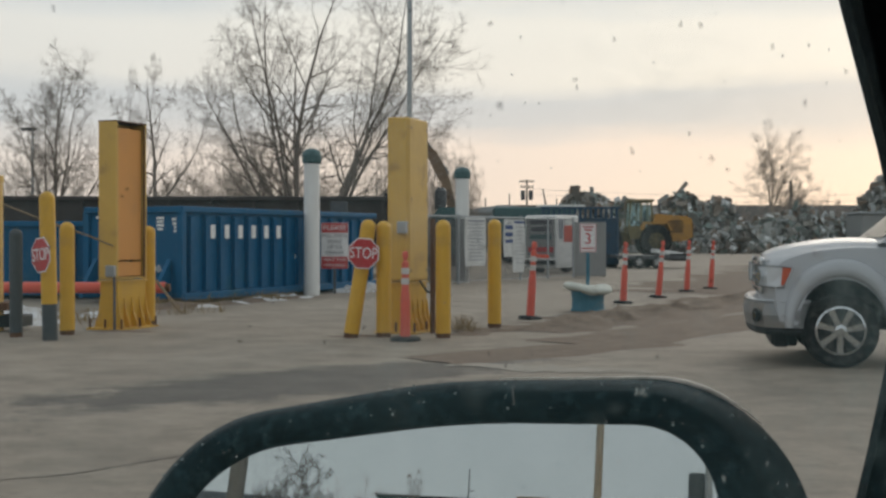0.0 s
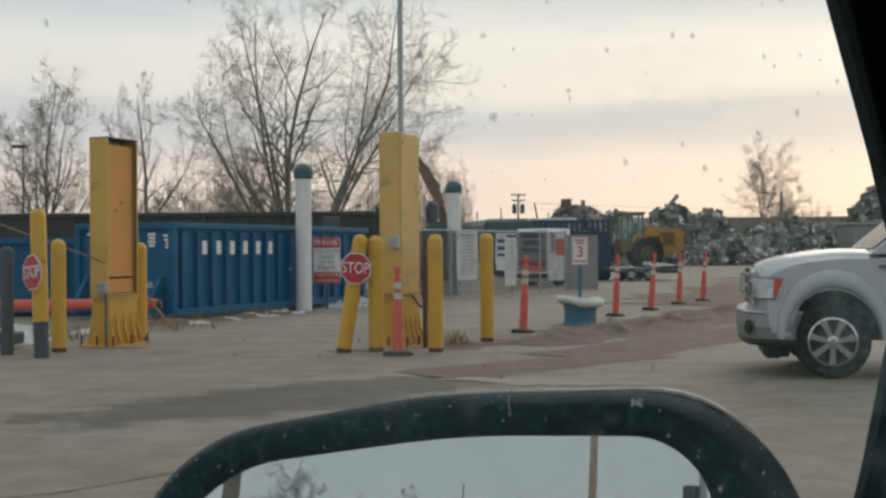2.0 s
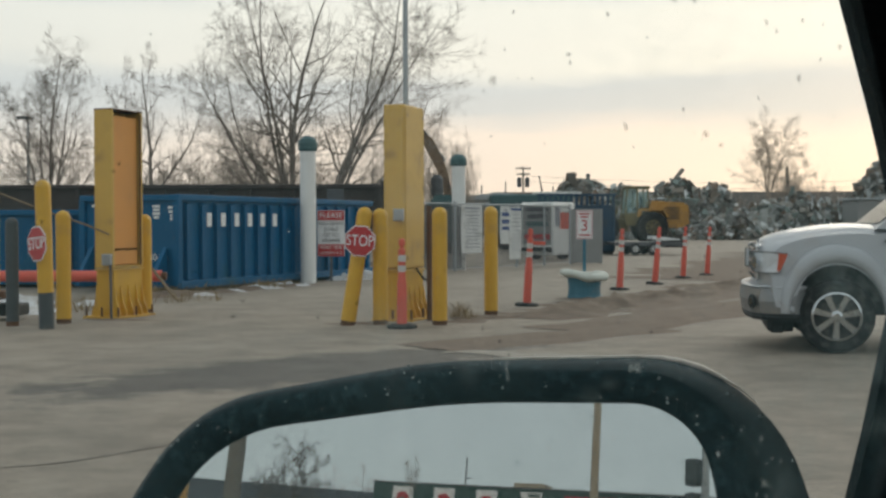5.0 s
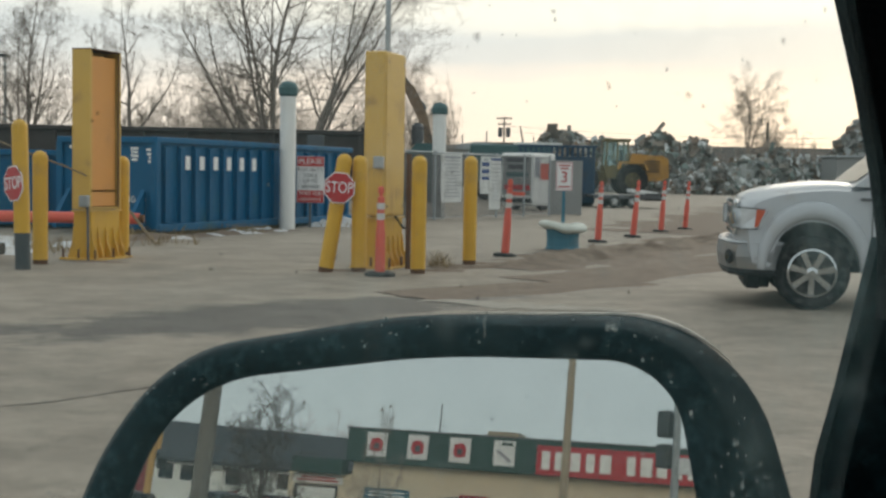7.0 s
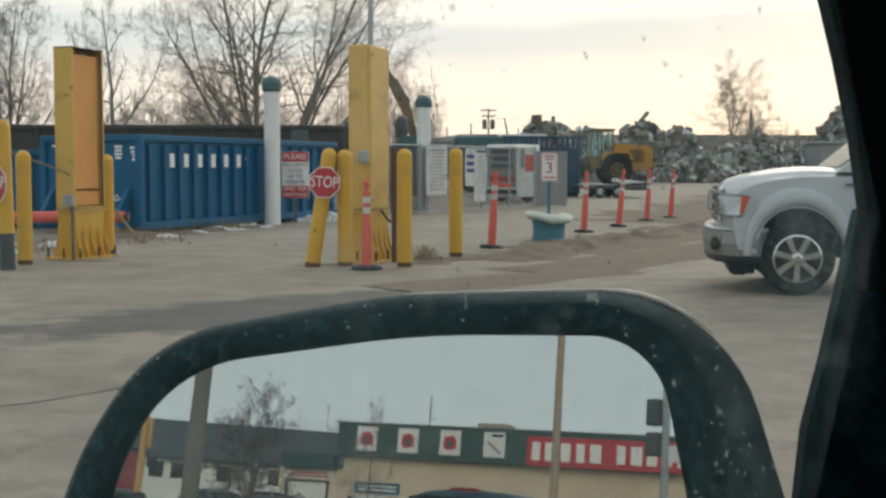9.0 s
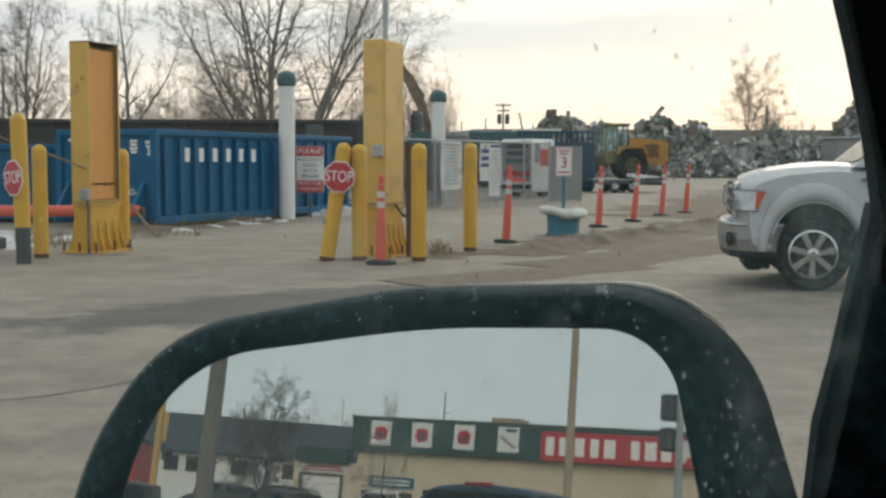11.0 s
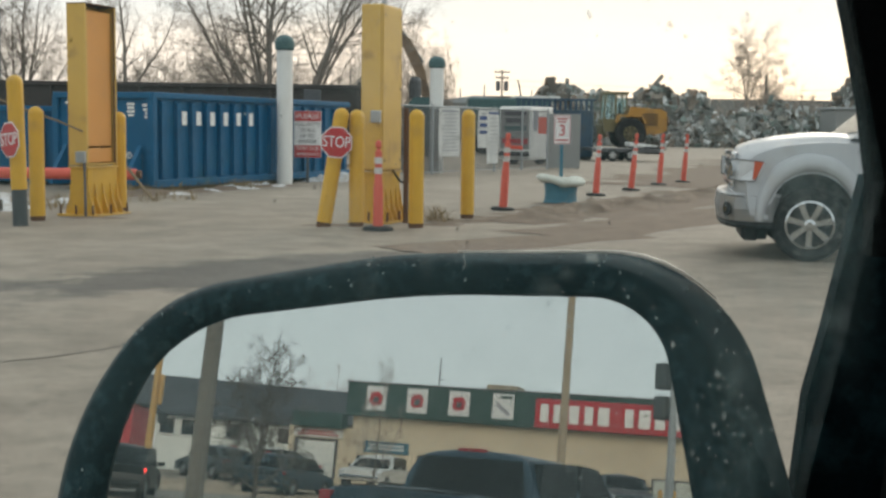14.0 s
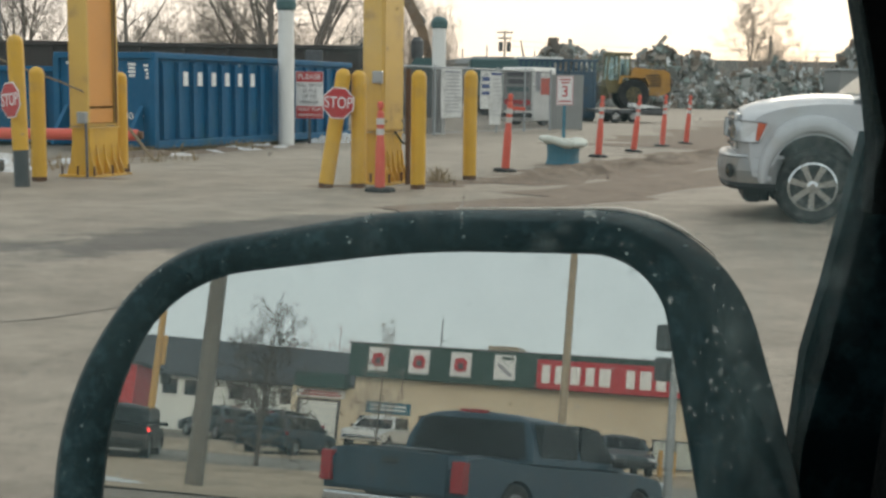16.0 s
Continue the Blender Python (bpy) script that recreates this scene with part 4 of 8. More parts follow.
# orange pipe rail in front of the containers, on low stands
op = thing("pipe_barrier", (-9.2, 17.5, 0), 0, "thick orange pipe laid level on low stands", "barrier")
bm = bmesh.new()
tube(bm, [(0, 0, 0.365), (5.12, 0, 0.365)], 0.082, 16)
part("pipe", bm, M_CONE, op)
bm = bmesh.new()
tube(bm, [(5.10, 0, 0.365), (5.19, 0, 0.365)], 0.06, 14)
part("end_stub", bm, M_RUST, op)
for x in (0.5, 2.6, 4.3):
    bm = bmesh.new()
    box(bm, (0.12, 0.3, 0.285), (x, 0, 0.14), 0.01)
    part("stand", bm, M_STEEL_DARK, op)
bm = bmesh.new()
tube(bm, [(5.0, -0.05, 0.47), (5.15, -0.12, 0.30), (5.3, -0.2, 0.12), (5.42, -0.25, 0.015)], 0.022, 8)
part("strap", bm, M_ROPE, op, "frayed tan strap")

# rusty yellow steel frame at the edge of the lane
fr = thing("steel_frame", (-5.42, 14.0, 0), 0, "rust-streaked yellow steel frame with a diagonal brace", "frame")
bm = bmesh.new()
box(bm, (0.10, 0.10, 1.74), (0.19, 0, 0.87), 0.006)
part("post", bm, M_YELLOW_PALE, fr)
bm = bmesh.new()
box(bm, (1.2, 0.10, 0.09), (-0.35, 0, 1.785), 0.006)
part("top_beam", bm, M_YELLOW_PALE, fr)
bm = bmesh.new()
box(bm, (0.09, 0.08, 1.0), (-0.08, 0, 1.28), 0.006, (0, 22, 0))
part("brace", bm, M_YELLOW_PALE, fr)
bm = bmesh.new()
box(bm, (0.10, 0.10, 1.74), (-0.85, 0, 0.87), 0.006)
part("post", bm, M_YELLOW_PALE, fr)
bm = bmesh.new()
box(bm, (0.5, 0.5, 0.09), (0.14, 0, 0.30), 0.01)
part("shelf_plate", bm, M_RUST, fr)
bm = bmesh.new()
box(bm, (0.45, 0.4, 0.14), (0.28, 0.1, 0.12), 0.02)
part("foot_block", bm, M_BLACK_PLASTIC, fr)
bm = bmesh.new()
tube(bm, [(-5.2, 14.05, 1.5), (-4.6, 14.1, 1.26), (-4.2, 14.15, 1.12), (-3.93, 14.2, 1.0)], 0.012, 6)
tagged(part("rope", bm, M_ROPE, None), "thin tan rope slung from frame to kiosk", "rope")


# ---- old snow, weeds ----
def snow_patch(at, sx, sy, high, seed, name="snow_patch", mat=None, label="low patch of dirty old snow on the ground", category="snow", group="patches of old snow"):
    bm = bmesh.new()
    n, m = 26, 6
    rings = [[bm.verts.new((0, 0, high))]]
    for j in range(1, m + 1):
        f = j / m
        ring = []
        for k in range(n):
            a = 2 * math.pi * k / n
            w = 1 + 0.45 * noise.noise(Vector((math.cos(a) * 1.6, math.sin(a) * 1.6, seed)))
            x, y = math.cos(a) * sx * f * w, math.sin(a) * sy * f * w
            z = high * (1 - f * f) * (0.7 + 0.6 * noise.noise(Vector((x * 4, y * 4, seed)))) - 0.01 * f
            ring.append(bm.verts.new((x, y, z)))
        rings.append(ring)
    for k in range(n):
        bm.faces.new((rings[0][0], rings[1][k], rings[1][(k + 1) % n]))
    for a, b in zip(rings[1:], rings[2:]):
        for k in range(n):
            bm.faces.new((a[k], b[k], b[(k + 1) % n], a[(k + 1) % n]))
    ob = tagged(part(name, bm, mat or M_SNOW, None, smooth=True), label, category, group)
    ob.matrix_basis = pose(*at)
    return ob


for i, (x, y, sx, sy, hh) in enumerate([(-5.25, 15.3, 0.5, 0.5, 0.10), (-4.7, 16.6, 0.5, 0.3, 0.12), (-3.95, 18.9, 0.5, 0.22, 0.07), (-3.2, 20.8, 0.45, 0.25, 0.08), (-2.75, 21.9, 0.4, 0.3, 0.08), (-1.95, 24.3, 0.6, 0.5, 0.14), (-1.55, 25.2, 0.5, 0.5, 0.16), (-6.0, 17.0, 0.7, 0.4, 0.14), (-3.5, 19.9, 0.3, 0.15, 0.05)]):
    snow_patch((x, y, 0), sx, sy, hh, i * 3.7)


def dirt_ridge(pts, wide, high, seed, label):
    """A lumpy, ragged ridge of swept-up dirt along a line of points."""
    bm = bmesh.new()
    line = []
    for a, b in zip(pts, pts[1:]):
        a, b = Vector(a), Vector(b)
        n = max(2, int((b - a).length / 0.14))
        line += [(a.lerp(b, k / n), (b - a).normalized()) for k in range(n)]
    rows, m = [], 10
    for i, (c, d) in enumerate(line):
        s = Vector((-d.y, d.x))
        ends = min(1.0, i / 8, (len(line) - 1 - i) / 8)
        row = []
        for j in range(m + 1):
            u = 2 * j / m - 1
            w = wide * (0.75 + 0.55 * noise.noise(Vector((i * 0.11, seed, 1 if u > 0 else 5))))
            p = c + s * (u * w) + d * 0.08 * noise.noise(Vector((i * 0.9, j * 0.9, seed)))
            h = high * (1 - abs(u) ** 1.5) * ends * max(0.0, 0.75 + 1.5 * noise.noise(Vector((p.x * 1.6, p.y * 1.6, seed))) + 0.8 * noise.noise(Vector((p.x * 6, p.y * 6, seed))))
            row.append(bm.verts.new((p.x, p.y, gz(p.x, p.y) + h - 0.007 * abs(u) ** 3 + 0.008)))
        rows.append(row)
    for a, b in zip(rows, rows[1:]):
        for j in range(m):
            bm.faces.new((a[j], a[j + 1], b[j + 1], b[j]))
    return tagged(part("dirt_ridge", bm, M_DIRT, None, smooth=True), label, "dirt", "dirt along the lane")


dirt_ridge([(1.0, 14.0), (2.45, 16.2), (3.9, 18.5), (5.4, 21.3), (7.0, 24.4)], 0.62, 0.110, 3.1, "lumpy brown ridge of swept dirt along the lane")
dirt_ridge([(2.9, 16.9), (4.6, 19.6), (6.6, 22.6)], 0.75, 0.04, 8.7, "thin trail of loose brown dirt beside the ridge")
dirt_ridge([(0.15, 13.9), (1.2, 14.3), (2.2, 15.1)], 0.25, 0.03, 12.3, "thin spill of brown dirt near the bollards")
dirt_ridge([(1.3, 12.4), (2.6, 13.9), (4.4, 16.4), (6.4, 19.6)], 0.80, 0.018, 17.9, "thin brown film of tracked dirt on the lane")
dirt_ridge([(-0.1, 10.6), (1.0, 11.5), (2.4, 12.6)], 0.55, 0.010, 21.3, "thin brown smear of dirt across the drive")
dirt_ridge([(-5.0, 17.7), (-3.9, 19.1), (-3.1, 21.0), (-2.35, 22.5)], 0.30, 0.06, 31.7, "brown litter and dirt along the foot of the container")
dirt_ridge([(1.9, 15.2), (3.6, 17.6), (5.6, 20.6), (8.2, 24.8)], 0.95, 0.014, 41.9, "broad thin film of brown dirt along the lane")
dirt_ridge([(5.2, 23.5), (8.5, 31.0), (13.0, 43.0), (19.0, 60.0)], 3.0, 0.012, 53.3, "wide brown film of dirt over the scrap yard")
M_SCAR = material("worn_pale_concrete", (0.285, 0.256, 0.215), 0.9, vary=0.2, scale=4, bump=0.3, dirt=(0.24, 0.20, 0.16), dirt_amount=0.4, dirt_scale=3)
strip("concrete_scar", [(0.05, 10.35), (0.8, 10.05), (1.75, 9.75)], [0.35, 0.50, 0.30], 0.005, M_SCAR, "pale worn strip of concrete in the drive", "pavement", 0.25, 9)
rnd_d = random.Random(12)
for k in range(26):
    f = k / 25
    x = 0.3 + 5.9 * f + rnd_d.uniform(-0.25, 0.25)
    y = 14.0 + 10.2 * f ** 1.05 + rnd_d.uniform(-0.3, 0.3)
    snow_patch((x, y, 0), rnd_d.uniform(0.2, 0.55), rnd_d.uniform(0.15, 0.4), rnd_d.uniform(0.012, 0.04), 200 + k * 1.7, "dirt_mound", M_DIRT, "low mound of loose brown dirt on the asphalt", "dirt", "dirt along the lane")
for k, (x, y, sx, sy) in enumerate([(-0.9, 13.35, 0.5, 0.22), (0.25, 13.6, 0.45, 0.3), (-0.2, 14.1, 0.5, 0.3), (-3.8, 14.0, 0.6, 0.25)]):
    snow_patch((x, y, 0), sx, sy, 0.018, 300 + k * 2.3, "dirt_mound", M_DIRT, "thin spread of dirt at the foot of a kiosk", "dirt", "dirt along the lane")


def weeds(name, spots, blades, high, seed, label):
    rnd = random.Random(seed)
    vs, fs = [], []
    for (x, y, r) in spots:
        for _ in range(blades):
            a, d = rnd.random() * 6.28, r * math.sqrt(rnd.random())
            px, py = x + math.cos(a) * d, y + math.sin(a) * d
            h_ = high * (0.3 + 0.7 * rnd.random())
            la, ll = rnd.random() * 6.28, h_ * (0.2 + 0.8 * rnd.random())
            w = 0.004 + 0.006 * rnd.random()
            wa = rnd.random() * 6.28
            dx, dy = math.cos(wa) * w, math.sin(wa) * w
            mx, my = px + math.cos(la) * ll * 0.35, py + math.sin(la) * ll * 0.35
            k = len(vs)
            vs += [(px - dx, py - dy, -0.01), (px + dx, py + dy, -0.01), (mx + dx * 0.7, my + dy * 0.7, h_ * 0.6), (mx - dx * 0.7, my - dy * 0.7, h_ * 0.6), (px + math.cos(la) * ll, py + math.sin(la) * ll, h_)]
            fs += [(k, k + 1, k + 2, k + 3), (k + 3, k + 2, k + 4)]
    me = bpy.data.meshes.new(name)
    me.from_pydata(vs, [], fs)
    me.materials.append(M_GRASS)
    return tagged(new(name, me), label, "weeds", kind="stuff")


along = [(-4.45 + 0.416 * s - 0.25, 19.3 + 0.91 * s - 0.25, 0.35) for s in (0.2 * k for k in range(22))]
weeds("dry_grass", along + [(-4.5, 15.5, 0.5), (-4.9, 16.2, 0.6), (-3.9, 17.5, 0.7), (-1.6, 24.2, 0.6), (-3.0, 21.0, 0.3)], 90, 0.20, 4, "dry straw-coloured grass along the container")
weeds("weed_clump", [(0.30, 14.0, 0.14), (0.20, 14.3, 0.10)], 34, 0.22, 6, "small dry weed clump in the pavement")

# ---- fence with notices ----
FA, FB = Vector((-0.45, 27.0)), Vector((3.6, 33.0))
fd = (FB - FA).normalized()
f_turn = math.degrees(math.atan2(fd.y, fd.x))
f_len = (FB - FA).length
fence = thing("chain_link_fence", (FA.x, FA.y, 0), f_turn, "grey galvanised chain-link fence with notices on it", "fence")
for i in range(6):
    bm = bmesh.new()
    tube(bm, [(f_len * i / 5, 0, -0.03), (f_len * i / 5, 0, 1.66)], 0.03, 8)
    part("post", bm, M_STEEL, fence)
bm = bmesh.new()
tube(bm, [(0, 0, 1.60), (f_len, 0, 1.60)], 0.022, 8)
part("top_rail", bm, M_STEEL, fence)
bm = bmesh.new()
tube(bm, [(0, 0, 0.06), (f_len, 0, 0.06)], 0.010, 6)
part("bottom_wire", bm, M_STEEL, fence)
bm = bmesh.new()
step = 0.075
n_w = int(f_len / step)
for i in range(-int(1.55 / step), n_w):
    for s in (1, -1):
        x0 = i * step
        a = (x0, 0.05) if s == 1 else (x0, 1.58)
        b = (x0 + 1.53, 1.58) if s == 1 else (x0 + 1.53, 0.05)
        lo, hi = max(0.0, a[0]), min(f_len, b[0])
        if hi - lo < 0.05:
            continue
        f0, f1 = (lo - a[0]) / 1.53, (hi - a[0]) / 1.53
        za, zb = a[1] + (b[1] - a[1]) * f0, a[1] + (b[1] - a[1]) * f1
        tube(bm, [(lo, 0.0, za), (hi, 0.0, zb)], 0.004, 3, False)
tagged(part("wire_mesh", bm, M_STEEL_DARK, fence), kind="stuff")

# grey windscreen cloth tied to the first stretch of the fence
bm = bmesh.new()
fade = bm.verts.layers.float.new("fade")
bmesh.ops.create_grid(bm, x_segments=18, y_segments=6, size=0.5)
for vt in bm.verts:
    x_, z_ = vt.co.x, vt.co.y
    vt.co = Vector((0.9 + x_ * 1.75, 0.03 + 0.015 * math.sin(x_ * 14 + z_ * 3), 0.80 + z_ * 1.5))
    vt[fade] = 1.0
part("windscreen_cloth", bm, M_CLOTH, fence, "grey see-through windscreen cloth")


def notice(d, z0, z1, w, bars, label, tint=None):
    p = FA + fd * d
    nt_ = thing("notice_banner", (p.x + fd.y * 0.06, p.y - fd.x * 0.06, 0), f_turn, label, "banner", "notices on the fence")
    bm = bmesh.new()
    bmesh.ops.create_grid(bm, x_segments=6, y_segments=8, size=0.5)
    for v in bm.verts:
        x, z = v.co.x, v.co.y
        v.co = Vector((x * w, 0.012 * math.sin(x * 9 + z * 5), (z0 + z1) / 2 + z * (z1 - z0)))
    sheet = part("sheet", bm, M_NOTICE, nt_)
    so = sheet.modifiers.new("thickness", "SOLIDIFY")
    so.thickness = 0.004
    for x, z, bw, bh, mt in bars:
        bm = bmesh.new()
        box(bm, (bw, 0.004, bh), (x, -0.02, z))
        part("print_bar", bm, mt, nt_)
    return nt_


grey_lines = [(0.0, 1.50 - 0.085 * i, 0.5 + 0.3 * ((i * 7) % 3) / 3, 0.02, M_GREYINK) for i in range(1, 12)]
notice(2.1, 0.42, 1.58, 0.92, grey_lines + [(0, 1.50, 0.7, 0.05, M_GREYINK)], "white fence banner with lines of small print")
notice(3.65, 0.62, 1.56, 0.46, [(0, 1.36, 0.36, 0.10, M_BLUEINK), (0, 1.18, 0.36, 0.10, M_BLUEINK), (0, 1.01, 0.36, 0.08, M_BLUEINK), (0, 1.47, 0.2, 0.03, M_GREYINK)], "white notice with dark blue print blocks")
notice(4.16, 0.22, 1.56, 0.58, [(0, 1.49, 0.5, 0.06, M_BLUEINK)] + [(0.02, 1.36 - 0.10 * i, 0.4, 0.018, M_GREYINK) for i in range(10)], "tall white notice with small print")

gb = thing("grey_board", (4.13, 33.6, 0), 4, "plain weathered grey board panel at the fence end", "board")
bm = bmesh.new()
box(bm, (0.92, 0.05, 1.52), (0, 0, 0.78), 0.006)
part("panel", bm, M_CONCRETE, gb)
for x in (-0.42, 0.42):
    bm = bmesh.new()
    box(bm, (0.06, 0.06, 1.5), (x, 0.06, 0.73), 0.004)
    part("post", bm, M_STEEL_DARK, gb)


def wheel_parts(parent, at, r, rim_r, width, spokes=6, side=-1, rim_mat=None, rubber=None):
    """A tyre with a spoked rim as a part of its own; at is the middle of the tread, side the way that the rim faces along y."""
    bm = bmesh.new()
    h_ = width / 2
    lathe(bm, [(rim_r, -h_ * 0.8), (r * 0.86, -h_), (r * 0.96, -h_ * 0.92), (r, -h_ * 0.6), (r, h_ * 0.6), (r * 0.96, h_ * 0.92), (r * 0.86, h_), (rim_r, h_ * 0.8)], 36, "y")
    tyre = part("tyre", bm, rubber or M_RUBBER, parent, "black rubber tyre")
    tyre.matrix_basis = pose(*at)
    bm = bmesh.new()
    ring = []
    y1 = side * h_ * 0.86
    for rr, yy in ((rim_r * 1.02, y1), (rim_r * 0.93, y1 + side * 0.006), (rim_r * 0.88, y1 - side * 0.02), (rim_r * 0.84, -side * h_ * 0.3)):
        ring.append([bm.verts.new((rr * math.cos(a), yy, rr * math.sin(a))) for a in (2 * math.pi * k / 36 for k in range(36))])
    for a, b in zip(ring, ring[1:]):
        for k in range(36):
            bm.faces.new((a[k], a[(k + 1) % 36], b[(k + 1) % 36], b[k]))
    bm.faces.new(ring[-1])
    rim = part("rim", bm, rim_mat or M_CHROME, tyre, "bright metal rim")
    # a black disc puts the shade between the spokes into colour
    bm = bmesh.new()
    lathe(bm, [(rim_r * 0.865, y1 - side * 0.03), (rim_r * 0.85, y1 - side * 0.034)], 30, "y")
    part("rim_shadow_dish", bm, M_BLACK_PLASTIC, tyre, "black disc for the shade behind the spokes")
    bm = bmesh.new()
    for k in range(spokes):
        a = 2 * math.pi * k / spokes + 0.2
        wd = rim_r * (0.105 if spokes > 6 else 0.15)
        c, s = math.cos(a), math.sin(a)
        q = []
        for rr, ww, yy in ((rim_r * 0.16, wd, y1 - side * 0.005), (rim_r * 0.92, wd * 1.25, y1 - side * 0.004)):
            for sg in (-1, 1):
                q.append((rr * c - sg * ww * s, yy, rr * s + sg * ww * c))
        v = [bm.verts.new(p) for p in q] + [bm.verts.new((p[0], p[1] - side * 0.03, p[2])) for p in q]
        for f in ((0, 1, 3, 2), (4, 6, 7, 5), (0, 2, 6, 4), (1, 5, 7, 3), (0, 4, 5, 1), (2, 3, 7, 6)):
            bm.faces.new([v[i] for i in f])
    part("spokes", bm, rim_mat or M_CHROME, tyre)
    bm = bmesh.new()
    lathe(bm, [(rim_r * 0.24, y1 - side * 0.02), (rim_r * 0.24, y1 + side * 0.004), (rim_r * 0.12, y1 + side * 0.012)], 16, "y")
    part("hub_cap", bm, rim_mat or M_CHROME, tyre)
    bm = bmesh.new()
    lathe(bm, [(rim_r * 0.83, -side * h_ * 0.28), (rim_r * 0.2, -side * h_ * 0.25)], 24, "y")
    part("brake_disc", bm, M_BLACK_PLASTIC, tyre)
    return tyre


# rental cargo trailer behind the fence
ct = thing("cargo_trailer", (3.52, 37.0, 0), 52, "white box cargo trailer with orange side panel", "trailer")
bm = bmesh.new()
box(bm, (1.3, 1.2, 1.66), (0.65, 0.60, 0.97), 0.06)
part("box_body", bm, M_WHITE, ct)
bm = bmesh.new()
box(bm, (0.78, 0.012, 0.52), (0.80, -0.008, 1.22), 0.003)
part("side_panel", bm, M_CONE, ct, "orange side panel")
bm = bmesh.new()
box(bm, (0.26, 0.012, 0.6), (0.24, -0.008, 1.35), 0.003)
part("side_print", bm, M_GREYINK, ct, "grey-brown picture panel")
bm = bmesh.new()
box(bm, (0.014, 1.06, 1.25), (-0.008, 0.60, 1.1), 0.003)
part("rear_door", bm, M_CONCRETE, ct)
for z, w, hh, mt in ((1.58, 0.8, 0.14, M_INK), (1.36, 0.7, 0.14, M_INK), (1.12, 0.8, 0.14, M_TEAL), (0.72, 0.95, 0.16, M_RED_SIGN)):
    bm = bmesh.new()
    box(bm, (0.012, w, hh), (-0.02, 0.58, z))
    part("print_bar", bm, mt, ct)
bm = bmesh.new()
box(bm, (1.36, 1.1, 0.10), (0.65, 0.60, 0.34), 0.01)
part("chassis", bm, M_BLACK_PLASTIC, ct)
bm = bmesh.new()
box(bm, (0.08, 1.15, 0.08), (-0.06, 0.60, 0.30), 0.01)
part("rear_bar", bm, M_BLACK_PLASTIC, ct)
bm = bmesh.new()
tube(bm, [(1.25, 0.60, 0.36), (2.1, 0.60, 0.36)], 0.05, 8)
part("drawbar", bm, M_BLACK_PLASTIC, ct)
wheel_parts(ct, (0.72, 0.10, 0.30), 0.30, 0.17, 0.18, 5, -1)
wheel_parts(ct, (0.72, 1.10, 0.30), 0.30, 0.17, 0.18, 5, 1)

# dark blue slatted container and a teal cab roof beyond the trailer
sc = thing("slatted_bin", (3.9, 44.0, 0), 2, "dark blue steel bin with vertical slots along the top", "container")
bm = bmesh.new()
box(bm, (2.85, 2.0, 1.72), (1.175, 1.0, 0.96), 0.03)
part("body", bm, M_BLUE_DARK, sc)
bm = bmesh.new()
box(bm, (2.95, 0.1, 0.09), (1.175, 0.02, 2.19), 0.01)
part("top_rail", bm, M_BLUE_DARK, sc)
bm = bmesh.new()
box(bm, (0.10, 0.06, 0.36), (0, 0.03, 1.99), 0.006)
sl = part("slat", bm, M_BLUE_DARK, sc)
sl.matrix_basis = pose(-0.2, 0, 0)
for i in range(1, 15):
    again(sl, sc, pose(-0.2 + i * 0.194, 0, 0))
for i in range(7):
    bm = bmesh.new()
    box(bm, (0.09, 0.08, 1.7), (-0.2 + i * 0.455, -0.03, 0.96), 0.01)
    part("rib", bm, M_BLUE_DARK, sc)
for y0 in (0.3, 1.7):
    bm = bmesh.new()
    box(bm, (2.8, 0.12, 0.12), (1.175, y0, 0.06))
    part("skid", bm, M_STEEL_DARK, sc)
tk = thing("parked_truck", (2.6, 52.0, 0), 0, "teal truck body with a pale flat roof", "truck")
bm = bmesh.new()
box(bm, (3.6, 2.2, 1.6), (1.4, 1.1, 1.62), 0.08)
part("body", bm, M_TEAL, tk)
bm = bmesh.new()
box(bm, (2.0, 2.1, 0.10), (2.6, 1.1, 2.48), 0.03)
part("roof_cap", bm, M_WHITE, tk, "pale roof cap")
bm = bmesh.new()
box(bm, (3.5, 2.0, 0.5), (1.4, 1.1, 0.6), 0.03)
part("chassis", bm, M_BLACK_PLASTIC, tk)
for x in (0.3, 2.6):
    wheel_parts(tk, (x, 0.15, 0.45), 0.45, 0.25, 0.3, 5, -1)
    wheel_parts(tk, (x, 2.05, 0.45), 0.45, 0.25, 0.3, 5, 1)

# flatbed trailer before the loader
fb = thing("flatbed_trailer", (6.2, 42.3, 0), 3, "low steel flatbed trailer with timber on it", "trailer")
bm = bmesh.new()
box(bm, (2.4, 1.6, 0.10), (1.2, 0.8, 0.42), 0.02)
part("deck", bm, M_STEEL_DARK, fb)
bm = bmesh.new()
box(bm, (2.45, 0.06, 0.14), (1.2, -0.02, 0.40), 0.01)
part("side_rail", bm, M_STEEL_DARK, fb)
bm = bmesh.new()
box(bm, (0.6, 1.4, 0.26), (2.2, 0.8, 0.40), 0.03)
part("tail_ramp", bm, M_BLACK_PLASTIC, fb)
bm = bmesh.new()
box(bm, (1.0, 0.8, 0.14), (1.9, 0.6, 0.56), 0.02, (0, 7, 0))
part("pale_load", bm, M_WHITE, fb, "pale sheet load")
for x in (0.75, 1.4):
    wheel_parts(fb, (x, 0.02, 0.22), 0.22, 0.12, 0.16, 5, -1)
    wheel_parts(fb, (x, 1.58, 0.22), 0.22, 0.12, 0.16, 5, 1)

